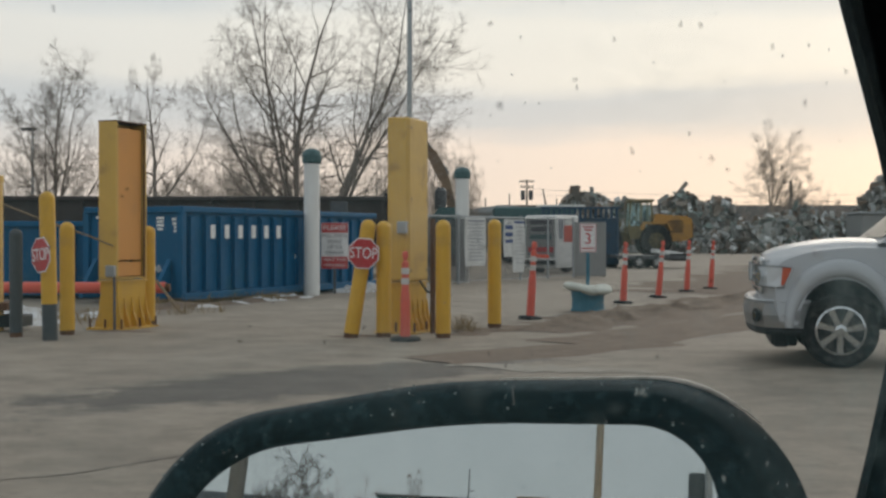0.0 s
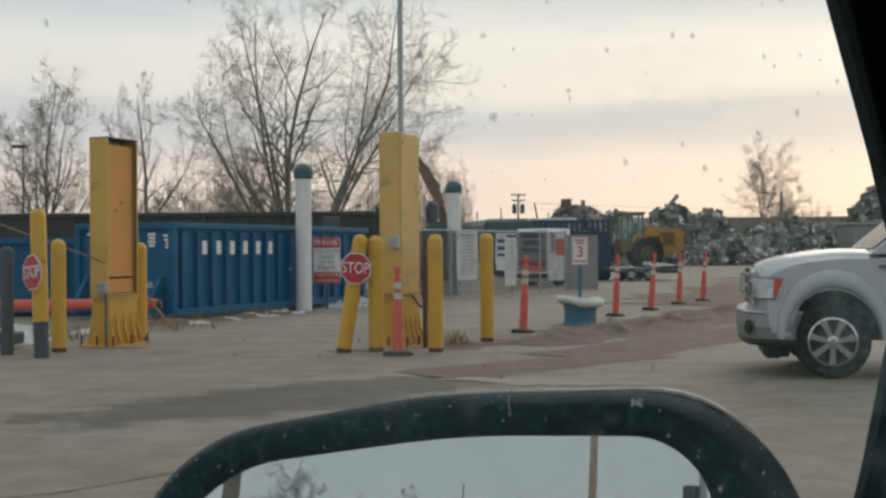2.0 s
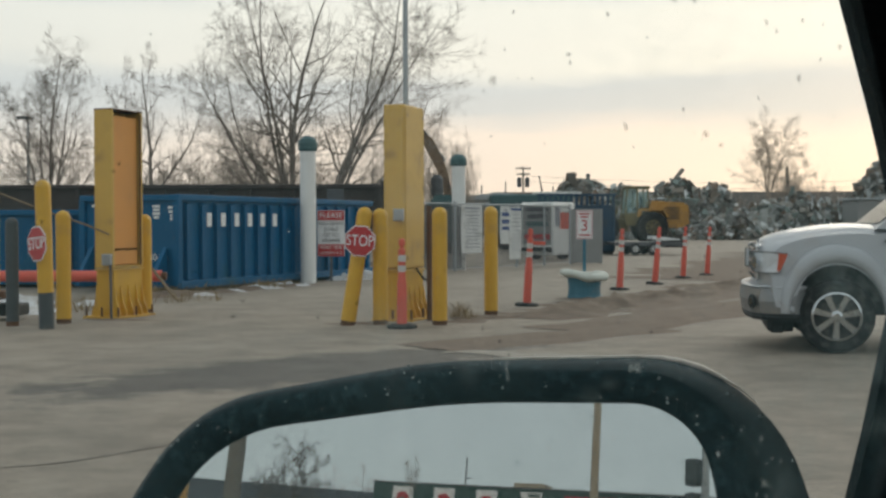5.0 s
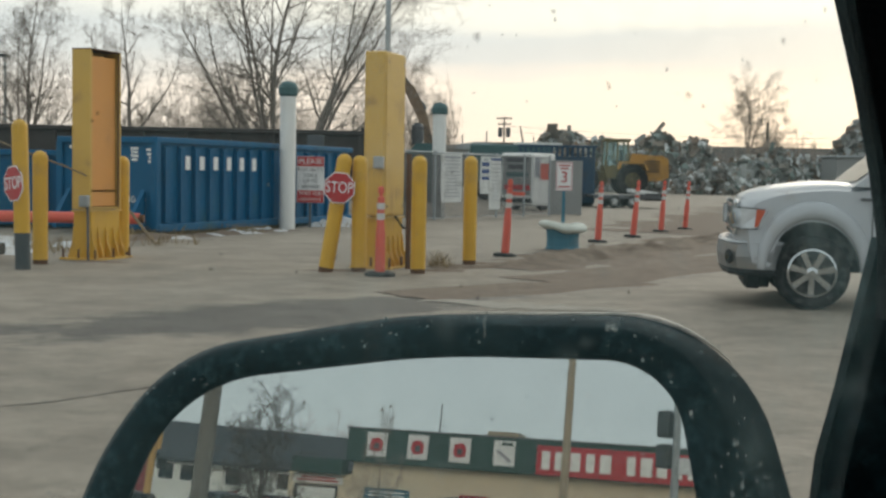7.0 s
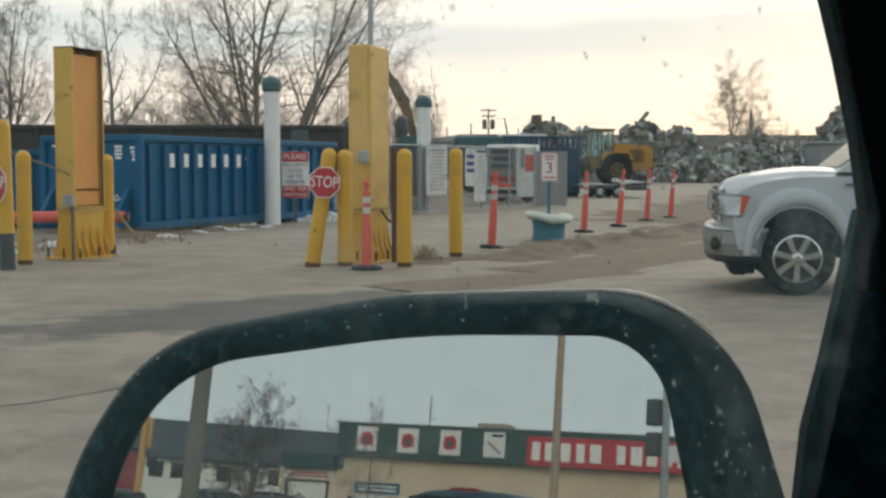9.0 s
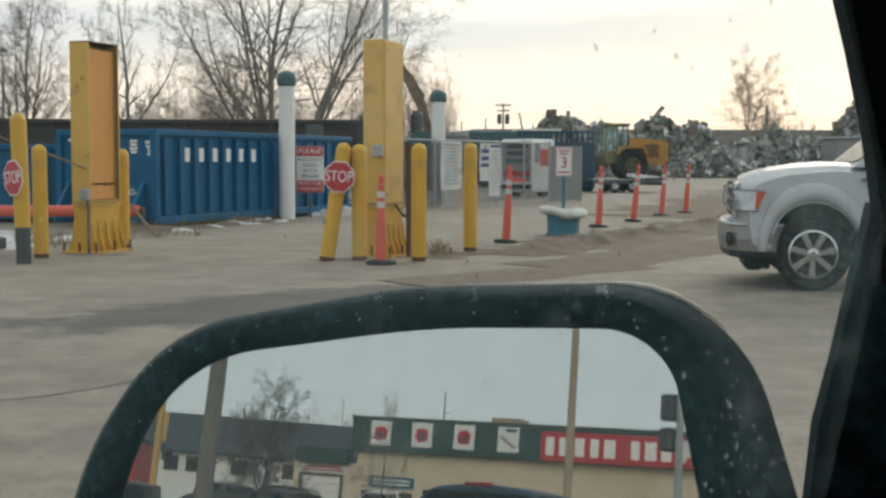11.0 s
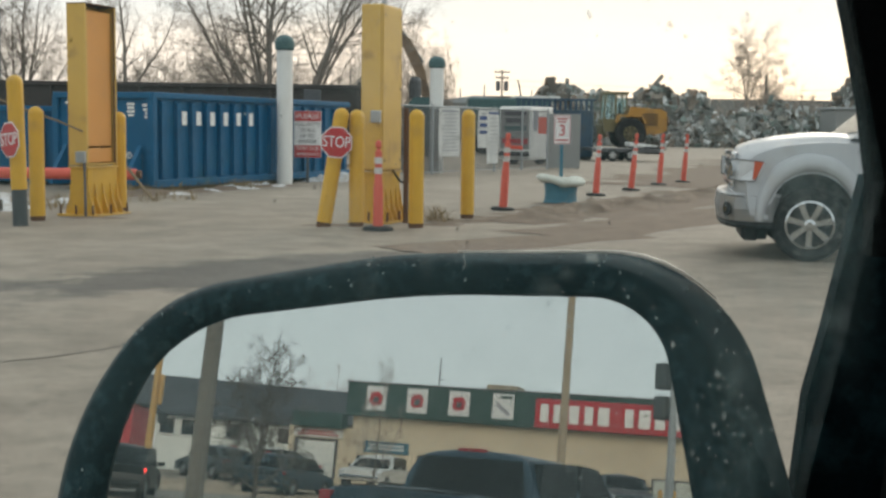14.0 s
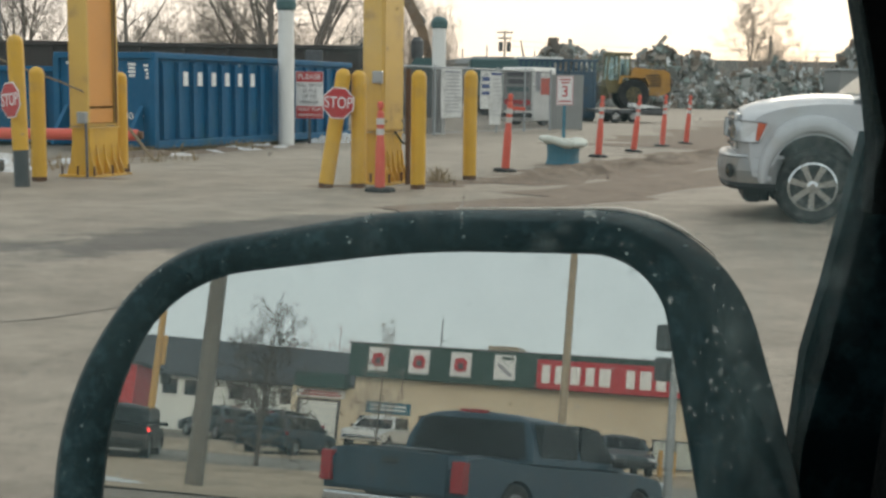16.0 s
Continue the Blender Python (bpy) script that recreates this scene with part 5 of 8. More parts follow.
# ---- wheel loader ----
ld = thing("wheel_loader", (10.0, 70.0, 0), 0, "large dusty yellow wheel loader with a glazed cab", "loader")
bm = bmesh.new()
slab(bm, [(2.45, 1.05), (2.35, 1.9), (2.5, 2.50), (4.35, 2.36), (4.66, 2.2), (4.72, 1.15), (4.3, 0.9), (2.9, 0.85)], 0.3, 2.1)
soften(bm, 0.08)
part("engine_hood", bm, M_LOADER, ld)
bm = bmesh.new()
box(bm, (0.05, 1.5, 0.7), (4.74, 1.2, 1.65), 0.01)
part("rear_grille", bm, M_BLACK_PLASTIC, ld)
for i in range(5):
    bm = bmesh.new()
    box(bm, (0.9, 0.02, 0.06), (3.7, 0.28, 1.45 + 0.15 * i))
    part("vent_slot", bm, M_BLACK_PLASTIC, ld)
bm = bmesh.new()
slab(bm, [(1.0, 1.0), (0.85, 1.75), (2.45, 1.75), (2.45, 1.0)], 0.3, 2.1)
soften(bm, 0.05)
part("cab_base", bm, M_OLIVE, ld)
bm = bmesh.new()
slab(bm, [(0.98, 1.78), (1.08, 3.18), (2.28, 3.18), (2.36, 1.78)], 0.48, 1.92)
part("cab_glass", bm, M_CABGLASS, ld, "hazy cab glazing")
bm = bmesh.new()
box(bm, (0.5, 0.55, 0.16), (1.75, 1.2, 2.0), 0.04)
box(bm, (0.16, 0.55, 0.75), (2.02, 1.2, 2.35), 0.05)
part("seat", bm, M_BLACK_PLASTIC, ld, "dark driver's seat")
bm = bmesh.new()
tube(bm, [(1.15, 1.2, 1.75), (1.38, 1.2, 2.35)], 0.05, 8)
part("steering_column", bm, M_BLACK_PLASTIC, ld)
for x_ in (2.6, 3.5, 4.4):
    bm = bmesh.new()
    tube(bm, [(x_, 0.34, 2.30), (x_, 0.34, 2.75)], 0.025, 6)
    part("rail_post", bm, M_OLIVE, ld)
bm = bmesh.new()
tube(bm, [(2.6, 0.34, 2.75), (4.4, 0.34, 2.72)], 0.025, 6)
part("hand_rail", bm, M_OLIVE, ld)
bm = bmesh.new()
slab(bm, [(1.6, 1.55), (1.75, 2.02), (3.2, 2.02), (3.45, 1.5), (3.30, 1.5), (3.1, 1.90), (1.85, 1.90), (1.72, 1.55)], -0.22, 0.32)
part("rear_fender", bm, M_LOADER, ld)
for x0, x1 in ((0.97, 1.07), (2.36, 2.28), (1.66, 1.66)):
    for y0 in (0.46, 1.94):
        bm = bmesh.new()
        tube(bm, [(x0, y0, 1.76), (x1, y0, 3.2)], 0.055, 6)
        part("cab_pillar", bm, M_OLIVE, ld)
bm = bmesh.new()
box(bm, (1.5, 1.7, 0.16), (1.68, 1.2, 3.28), 0.05)
part("cab_roof", bm, M_OLIVE, ld)
bm = bmesh.new()
tube(bm, [(2.8, 0.6, 2.4), (2.8, 0.6, 3.1)], 0.06, 8)
part("exhaust", bm, M_STEEL_DARK, ld)
bm = bmesh.new()
box(bm, (2.0, 0.9, 0.8), (0.2, 1.2, 1.05), 0.1)
part("front_frame", bm, M_OLIVE, ld)
for y0 in (0.75, 1.65):
    bm = bmesh.new()
    slab(bm, [(0.6, 1.9), (0.3, 2.1), (-1.4, 0.9), (-1.5, 0.55), (-1.2, 0.5), (0.4, 1.5)], y0 - 0.1, y0 + 0.1)
    part("lift_arm", bm, M_OLIVE, ld)
bm = bmesh.new()
slab(bm, [(-1.3, 0.35), (-1.4, 1.3), (-1.55, 1.35), (-1.7, 0.7), (-2.4, 0.2), (-2.4, 0.12), (-1.5, 0.12)], -0.15, 2.55)
part("bucket", bm, M_STEEL_DARK, ld, "worn steel bucket")
for x in (-0.4, 2.5):
    wheel_parts(ld, (x, 0.1, 0.92), 0.92, 0.42, 0.6, 8, -1, M_OLIVE)
    wheel_parts(ld, (x, 2.3, 0.92), 0.92, 0.42, 0.6, 8, 1, M_OLIVE)

# ---- excavator, its arm raised behind the kiosk ----
ex = thing("excavator", (-1.95, 50.0, 0), 0, "orange-brown excavator with raised curved arm", "excavator")


def beam(bm, pts, widths, y0, y1):
    top, bot = [], []
    for i, p in enumerate(pts):
        a, b = Vector(pts[max(i - 1, 0)]), Vector(pts[min(i + 1, len(pts) - 1)])
        d = (b - a).normalized()
        s = Vector((-d.y, d.x)) * widths[i] / 2
        top.append(Vector(p) + s)
        bot.append(Vector(p) - s)
    return slab(bm, [tuple(p) for p in top + bot[::-1]], y0, y1)


bm = bmesh.new()
beam(bm, [(0.2, 1.6), (0.1, 3.0), (0.4, 4.2), (1.0, 4.9)], [0.5, 0.6, 0.55, 0.4], -0.2, 0.2)
part("boom", bm, M_EXCAV, ex)
bm = bmesh.new()
beam(bm, [(0.85, 5.05), (1.5, 4.55), (2.05, 3.4), (2.35, 2.2)], [0.30, 0.46, 0.42, 0.32], -0.17, 0.17)
part("stick", bm, M_EXCAV, ex)
bm = bmesh.new()
tube(bm, [(1.25, 0.0, 5.05), (2.15, 0.0, 3.75)], 0.09, 8)
part("cylinder", bm, M_STEEL_DARK, ex)
bm = bmesh.new()
slab(bm, [(2.1, 2.3), (2.5, 2.2), (2.6, 1.5), (2.1, 0.9), (1.7, 1.3), (2.0, 1.6)], -0.5, 0.5)
soften(bm, 0.05)
part("bucket", bm, M_STEEL_DARK, ex)
bm = bmesh.new()
box(bm, (2.8, 2.4, 1.1), (-0.9, 0, 1.5), 0.12)
part("upper_body", bm, M_EXCAV, ex)
bm = bmesh.new()
box(bm, (1.2, 0.9, 1.5), (0.1, -0.7, 2.2), 0.12)
part("cab", bm, M_CARGLASS, ex)
for y0 in (-1.1, 1.1):
    bm = bmesh.new()
    slab(bm, [(-2.3, 0.45), (-2.0, 0.88), (0.8, 0.88), (1.1, 0.45), (0.8, 0.02), (-2.0, 0.02)], y0 - 0.25, y0 + 0.25)
    soften(bm, 0.06)
    part("track", bm, M_RUBBER, ex)
# grapple cab and pale tank seen beside the kiosk
gc = thing("grapple_cab", (0.15, 46.5, 0), 0, "dark green machine cab behind the fence", "machine")
bm = bmesh.new()
slab(bm, [(-0.55, 0.4), (-0.6, 1.9), (-0.3, 2.25), (0.3, 2.25), (0.6, 1.5), (0.6, 0.4)], -0.7, 0.7)
soften(bm, 0.07)
part("cab", bm, M_TEAL, gc)
bm = bmesh.new()
lathe(bm, [(0.22, 2.2), (0.24, 2.4), (0.24, 2.9), (0.14, 3.05)], 16, "z", (-0.25, 0, 0))
part("stack", bm, M_STEEL_DARK, gc)
bm = bmesh.new()
box(bm, (1.5, 1.6, 0.42), (0, 0, 0.2), 0.05)
part("undercarriage", bm, M_RUBBER, gc)


# ---- scrap heaps ----
def scrap_heap(at, sx, sy, high, pieces, seed, label, big=1.0):
    h_ = thing("scrap_heap", at, 0, label, "scrap heap", "heaps of scrap")
    rnd = random.Random(seed)
    bm = bmesh.new()
    n = 22
    grid = {}

    def top(u, v):
        e = max(0.0, 1 - math.hypot(u, v) ** 2.6)
        return high * e * (0.95 + 0.60 * noise.noise(Vector((u * 1.9 + seed, v * 1.7, seed * 1.3)))) - 0.15
    for j in range(n + 1):
        for i in range(n + 1):
            u, v = 2 * i / n - 1, 2 * j / n - 1
            grid[i, j] = bm.verts.new((u * sx, v * sy, max(-0.15, top(u, v) + 0.25 * (rnd.random() - 0.5))))
    for j in range(n):
        for i in range(n):
            bm.faces.new((grid[i, j], grid[i + 1, j], grid[i + 1, j + 1], grid[i, j + 1]))
    part("core", bm, M_SCRAP_BASE, h_)
    vs, fs = [], []
    for _ in range(pieces):
        a, d = rnd.random() * 6.283, math.sqrt(rnd.random())
        u, v = math.cos(a) * d, math.sin(a) * d
        z = max(0.05, top(u, v))
        kind = rnd.random()
        m = Matrix.Translation((u * sx, v * sy, z + 0.1)) @ Euler((rnd.random() * 6.3, rnd.random() * 6.3, rnd.random() * 6.3)).to_matrix().to_4x4()
        k = len(vs)
        if kind < 0.62:      # bent sheet
            stretch = 2.1 if rnd.random() < 0.05 else 1.0
            l, w, b = (0.3 + 1.0 * rnd.random()) * big * stretch, (0.2 + 0.6 * rnd.random()) * big, (rnd.random() - 0.5) * 0.6 * big
            q = [(-l / 2, -w / 2, 0), (0, -w / 2, b), (l / 2, -w / 2, b * 0.3), (-l / 2, w / 2, 0), (0, w / 2, b * 0.8), (l / 2, w / 2, b * 0.2)]
            vs += [tuple(m @ Vector(p)) for p in q] + [tuple(m @ (Vector(p) + Vector((0, 0, 0.02)))) for p in q]
            fs += [(k, k + 1, k + 4, k + 3), (k + 1, k + 2, k + 5, k + 4), (k + 6, k + 9, k + 10, k + 7), (k + 7, k + 10, k + 11, k + 8), (k, k + 6, k + 7, k + 1), (k + 1, k + 7, k + 8, k + 2), (k + 3, k + 4, k + 10, k + 9), (k + 4, k + 5, k + 11, k + 10), (k, k + 3, k + 9, k + 6), (k + 2, k + 8, k + 11, k + 5)]
        else:
            if kind < 0.76:   # bar or pipe
                s = ((0.4 + 1.0 * rnd.random()) * big, 0.05 + 0.08 * rnd.random(), 0.05 + 0.08 * rnd.random())
            else:            # lump or appliance
                s = tuple((0.2 + 0.6 * rnd.random()) * big for _i in range(3))
            q = [(x * s[0] / 2, y * s[1] / 2, zz * s[2] / 2 * (0.7 + 0.5 * rnd.random())) for x in (-1, 1) for y in (-1, 1) for zz in (-1, 1)]
            vs += [tuple(m @ Vector(p)) for p in q]
            fs += [tuple(k + i for i in f) for f in ((0, 1, 3, 2), (4, 6, 7, 5), (0, 4, 5, 1), (2, 3, 7, 6), (0, 2, 6, 4), (1, 5, 7, 3))]
    me = bpy.data.meshes.new("scrap_pieces")
    me.from_pydata(vs, [], fs)
    me.materials.append(M_SCRAP)
    o = new("scrap_pieces", me)
    o.parent = h_
    o["kind"] = "stuff"
    return h_


scrap_heap((10.4, 86, 0), 2.8, 2.6, 3.4, 965, 21.0, "tall heap of tangled scrap metal behind the bin", 1.19)
scrap_heap((12.7, 87, 0), 2.8, 2.6, 3.4, 965, 31.0, "tall heap of tangled scrap metal behind the loader", 1.19)
scrap_heap((18.4, 88, 0), 4.0, 3.2, 3.7, 1426, 5.0, "tall heap of pale and dark scrap sheet metal", 1.25)
scrap_heap((20.6, 84, 0), 3.2, 2.2, 1.6, 758, 7.0, "low heap of bright torn sheet metal", 0.99)
scrap_heap((26.5, 92, 0), 4.2, 3.0, 2.6, 965, 11.0, "broad dark heap of mixed scrap", 1.06)
scrap_heap((31.5, 96, 0), 4.0, 3.0, 2.4, 873, 13.0, "broad low heap of rusty scrap", 0.99)
scrap_heap((37.5, 98, 0), 5.0, 3.0, 4.8, 1288, 17.0, "tall heap of green and grey scrap metal", 1.25)
scrap_heap((6.0, 95, 0), 3.5, 3.0, 2.9, 400, 19.0, "heap of scrap behind the parked truck")

bank = thing("earth_bank", (34, 135, 0), 0, "long flat-topped dark earth bank", "bank")
bm = bmesh.new()
slab(bm, [(-6, -0.2), (0, 4.75), (12, 4.75), (18, -0.2)], -28, 34, "x")
part("bank_body", bm, M_SCRAP_BASE, bank)

sb = thing("shed", (31.8, 90.0, 0), 4, "small flat grey shed with a pale door frame", "shed")
bm = bmesh.new()
box(bm, (4.4, 3, 2.9), (2.0, 1.5, 1.45), 0.03)
part("wall", bm, M_CONCRETE, sb)
bm = bmesh.new()
box(bm, (4.8, 3.4, 0.14), (2.0, 1.5, 2.98), 0.02)
part("roof", bm, M_STEEL, sb)
for x, z, w, hh in ((0.62, 1.0, 0.07, 1.9), (1.72, 1.0, 0.07, 1.9), (1.17, 1.93, 1.17, 0.07)):
    bm = bmesh.new()
    box(bm, (w, 0.06, hh), (x, -0.02, z))
    part("door_frame", bm, M_WHITE, sb)
bm = bmesh.new()
box(bm, (1.02, 0.04, 1.86), (1.17, -0.005, 0.95))
part("door", bm, M_DARKGREY_PAINT, sb)
lb = thing("warehouse", (1.5, 120, 0), 0, "long low warehouse with a pale metal roof", "building")
bm = bmesh.new()
box(bm, (9, 10, 3.6), (4.5, 5, 1.8))
part("wall", bm, M_CONCRETE, lb)
bm = bmesh.new()
slab(bm, [(-0.3, 3.61), (9.3, 3.61), (9.3, 3.8), (4.5, 4.35), (-0.3, 3.8)], -0.3, 10.3)
part("roof", bm, M_STEEL, lb)

# ---- poles, wires ----
def utility_pole(at, high, arms, label, mat=None, r=0.15, cans=False):
    u = thing("utility_pole", at, 0, label, "pole", "utility poles")
    bm = bmesh.new()
    tube(bm, [(0, 0, -0.2), (0, 0, high)], [r, r * 0.7], 10)
    part("shaft", bm, mat or M_WOODPOLE, u)
    for z, w in arms:
        bm = bmesh.new()
        box(bm, (w, 0.12, 0.14), (0, -0.1, z), 0.01)
        part("crossarm", bm, mat or M_WOODPOLE, u)
        for s in (-0.45, -0.2, 0.2, 0.45):
            bm = bmesh.new()
            lathe(bm, [(0.05, z + 0.07), (0.07, z + 0.15), (0.03, z + 0.24)], 8, "z", (s * w, -0.1, 0))
            part("insulator", bm, M_STEEL_DARK, u)
    if cans:
        for s in (-0.5, 0.5):
            bm = bmesh.new()
            lathe(bm, [(0.26, high - 2.6), (0.28, high - 2.5), (0.28, high - 1.5), (0.2, high - 1.4)], 12, "z", (s, -0.15, 0))
            part("transformer", bm, M_STEEL_DARK, u)
    return u


utility_pole((10.5, 150, 0), 8.4, [(8.1, 1.9), (7.4, 1.6)], "wooden utility pole with crossarms and transformers", cans=True)
utility_pole((37.0, 127, 0), 7.2, [], "plain wooden pole on the bank", r=0.2)
for x, y, hh in ((4.6, 130, 5.4), (7.2, 130, 5.8), (13.3, 140, 5.6)):
    utility_pole((x, y, 0), hh, [], "thin dark pole above the yard", M_STEEL_DARK, 0.09)
bm = bmesh.new()
tube(bm, [(13.3, 150, 3.0), (12.5, 150, 7.2)], [0.16, 0.08], 6)
tagged(part("crane_jib", bm, M_STEEL_DARK, None), "thin slanting crane jib above the heaps", "crane")
for z0 in (5.6, 6.3):
    bm = bmesh.new()
    tube(bm, [(10.5 + 60 * k / 12, 150 - 23 * k / 12 * 0.7, z0 + 0.9 - 1.2 * math.sin(math.pi * k / 12)) for k in range(13)], 0.02, 4)
    tagged(part("overhead_wire", bm, M_STEEL_DARK, None), "thin overhead wire across the sky", "wire")

sl_ = thing("street_lamp", (-17.2, 50, 0), 0, "grey street lamp with a flat head", "lamp")
bm = bmesh.new()
tube(bm, [(0, 0, 0), (0, 0, 5.55)], [0.09, 0.05], 8)
part("pole", bm, M_STEEL, sl_)
bm = bmesh.new()
box(bm, (0.62, 0.3, 0.14), (-0.14, 0, 5.62), 0.04)
part("head", bm, M_STEEL_DARK, sl_)


# ---- bare winter trees ----
def limb_mesh(name, limbs, sides, mat, parent):
    """One mesh of tapered round pieces; each row is start, end, radius at start and at end."""
    a = np.array(limbs)
    p, q = a[:, 0:3], a[:, 3:6]
    d = q - p
    d = d / (np.linalg.norm(d, axis=1)[:, None] + 1e-9)
    s = np.cross(d, np.where(np.abs(d[:, 2:3]) < 0.9, np.array([[0.0, 0, 1]]), np.array([[1.0, 0, 0]])))
    s /= np.linalg.norm(s, axis=1)[:, None] + 1e-9
    u = np.cross(d, s)
    ang = 2 * np.pi * np.arange(sides) / sides
    ring = s[:, None, :] * np.cos(ang)[None, :, None] + u[:, None, :] * np.sin(ang)[None, :, None]
    vs = np.concatenate([p[:, None, :] + ring * a[:, 6, None, None], q[:, None, :] + ring * a[:, 7, None, None]], axis=1).reshape(-1, 3)
    k = np.arange(sides)
    one = np.stack([k, (k + 1) % sides, (k + 1) % sides + sides, k + sides], axis=1)
    fs = (one[None] + (np.arange(len(a)) * 2 * sides)[:, None, None]).reshape(-1, 4)
    me = bpy.data.meshes.new(name)
    me.vertices.add(len(vs))
    me.vertices.foreach_set("co", vs.astype(np.float32).ravel())
    me.loops.add(fs.size)
    me.loops.foreach_set("vertex_index", fs.astype(np.int32).ravel())
    me.polygons.add(len(fs))
    me.polygons.foreach_set("loop_start", (np.arange(len(fs)) * 4).astype(np.int32))
    me.update(calc_edges=True)
    me.materials.append(mat)
    ob = new(name, me)
    ob.parent = parent
    return ob


def bare_tree(at, high, reach, seed, label, clear=0.25, thick=0.17, levels=9, fine=0.0055, limbs=3, open_=1.0, shear=0.0, shoots=0.5, bark=None, twig=None, shrink=0.84):
    """Leafless tree that forks again and again: each branch parts into a stronger and a weaker one and sheds a shoot.
    clear: share of the height below the first fork; reach: half the crown's width; open_: how wide the forks part; fine: radius of the twigs."""
    rnd = random.Random(seed)
    t = thing("tree", at, 0, label, "tree", "bare trees")
    rows = []
    jit = lambda w: Vector((rnd.gauss(0, w), rnd.gauss(0, w), rnd.gauss(0, w)))

    def aside(d, angle, turn):
        o = Matrix.Rotation(turn, 3, d) @ d.orthogonal().normalized()
        return (d * math.cos(angle) + o * math.sin(angle)).normalized()

    def grow(p, d, length, r, level):
        n = 4 if level < 3 else 3
        end = max(r * 0.86, fine)
        bend = jit(0.10)
        for i in range(n):
            d = (d + bend / n + jit(0.045) + Vector((0, 0, 0.035))).normalized()
            q = p + d * (length / n)
            rows.append((*p, *q, max(r + (end - r) * i / n, fine), max(r + (end - r) * (i + 1) / n, fine), level))
            p = q
            if rnd.random() < shoots * 0.6 and level + 2 <= levels:
                side = aside(d, radians(rnd.uniform(36, 64)) * open_, rnd.uniform(0, 6.283))
                grow(p, side, length * rnd.uniform(0.5, 0.8), max(r * 0.36, fine), level + 2)
        if level >= levels:
            return
        turn = rnd.uniform(0, 6.283)
        grow(p, aside(d, radians(rnd.uniform(8, 20)) * open_, turn), length * shrink * rnd.uniform(0.88, 1.1), r * 0.76, level + 1)
        grow(p, aside(d, radians(rnd.uniform(26, 44)) * open_, turn + math.pi + rnd.uniform(-0.5, 0.5)), length * shrink * rnd.uniform(0.72, 1.0), r * 0.57, level + 1)

    first = high * clear
    rows.append((0, 0, -0.2, 0, 0, first, thick * 1.15, thick, 0))
    a0 = rnd.uniform(0, 6.283)
    for k in range(limbs):
        tip = radians(rnd.uniform(18, 34)) * open_ * (0.35 if k == 0 else 1.0)
        a = a0 + 6.283 * k / max(1, limbs - 1)
        d = Vector((math.sin(tip) * math.cos(a), math.sin(tip) * math.sin(a), math.cos(tip)))
        grow(Vector((0, 0, first * (1.0 - 0.12 * k))), d, high * 0.19 * rnd.uniform(0.85, 1.1), thick * (0.74 if k == 0 else 0.55), 1)
    a = np.array(rows)
    # drawn to the height and width that the tree has
    ends = a[:, 3:6]
    kz = (high - first) / (np.percentile(ends[:, 2], 99.7) - first)
    kx = reach / np.percentile(np.abs(ends[:, 0] - np.median(ends[:, 0])), 98)
    for c in (0, 3):
        rise = np.maximum(a[:, c + 2] - first, 0)
        a[:, c + 2] = np.where(a[:, c + 2] > first, first + (a[:, c + 2] - first) * kz, a[:, c + 2])
        a[:, c] = a[:, c] * kx + shear * rise
        a[:, c + 1] *= kx
    stout = a[:, 6] > 3.2 * fine
    limb_mesh("trunk", a[stout][:, :8], 7, bark or M_BARK, t)
    limb_mesh("twigs", a[~stout][:, :8], 3, twig or M_TWIG, t)
    return t


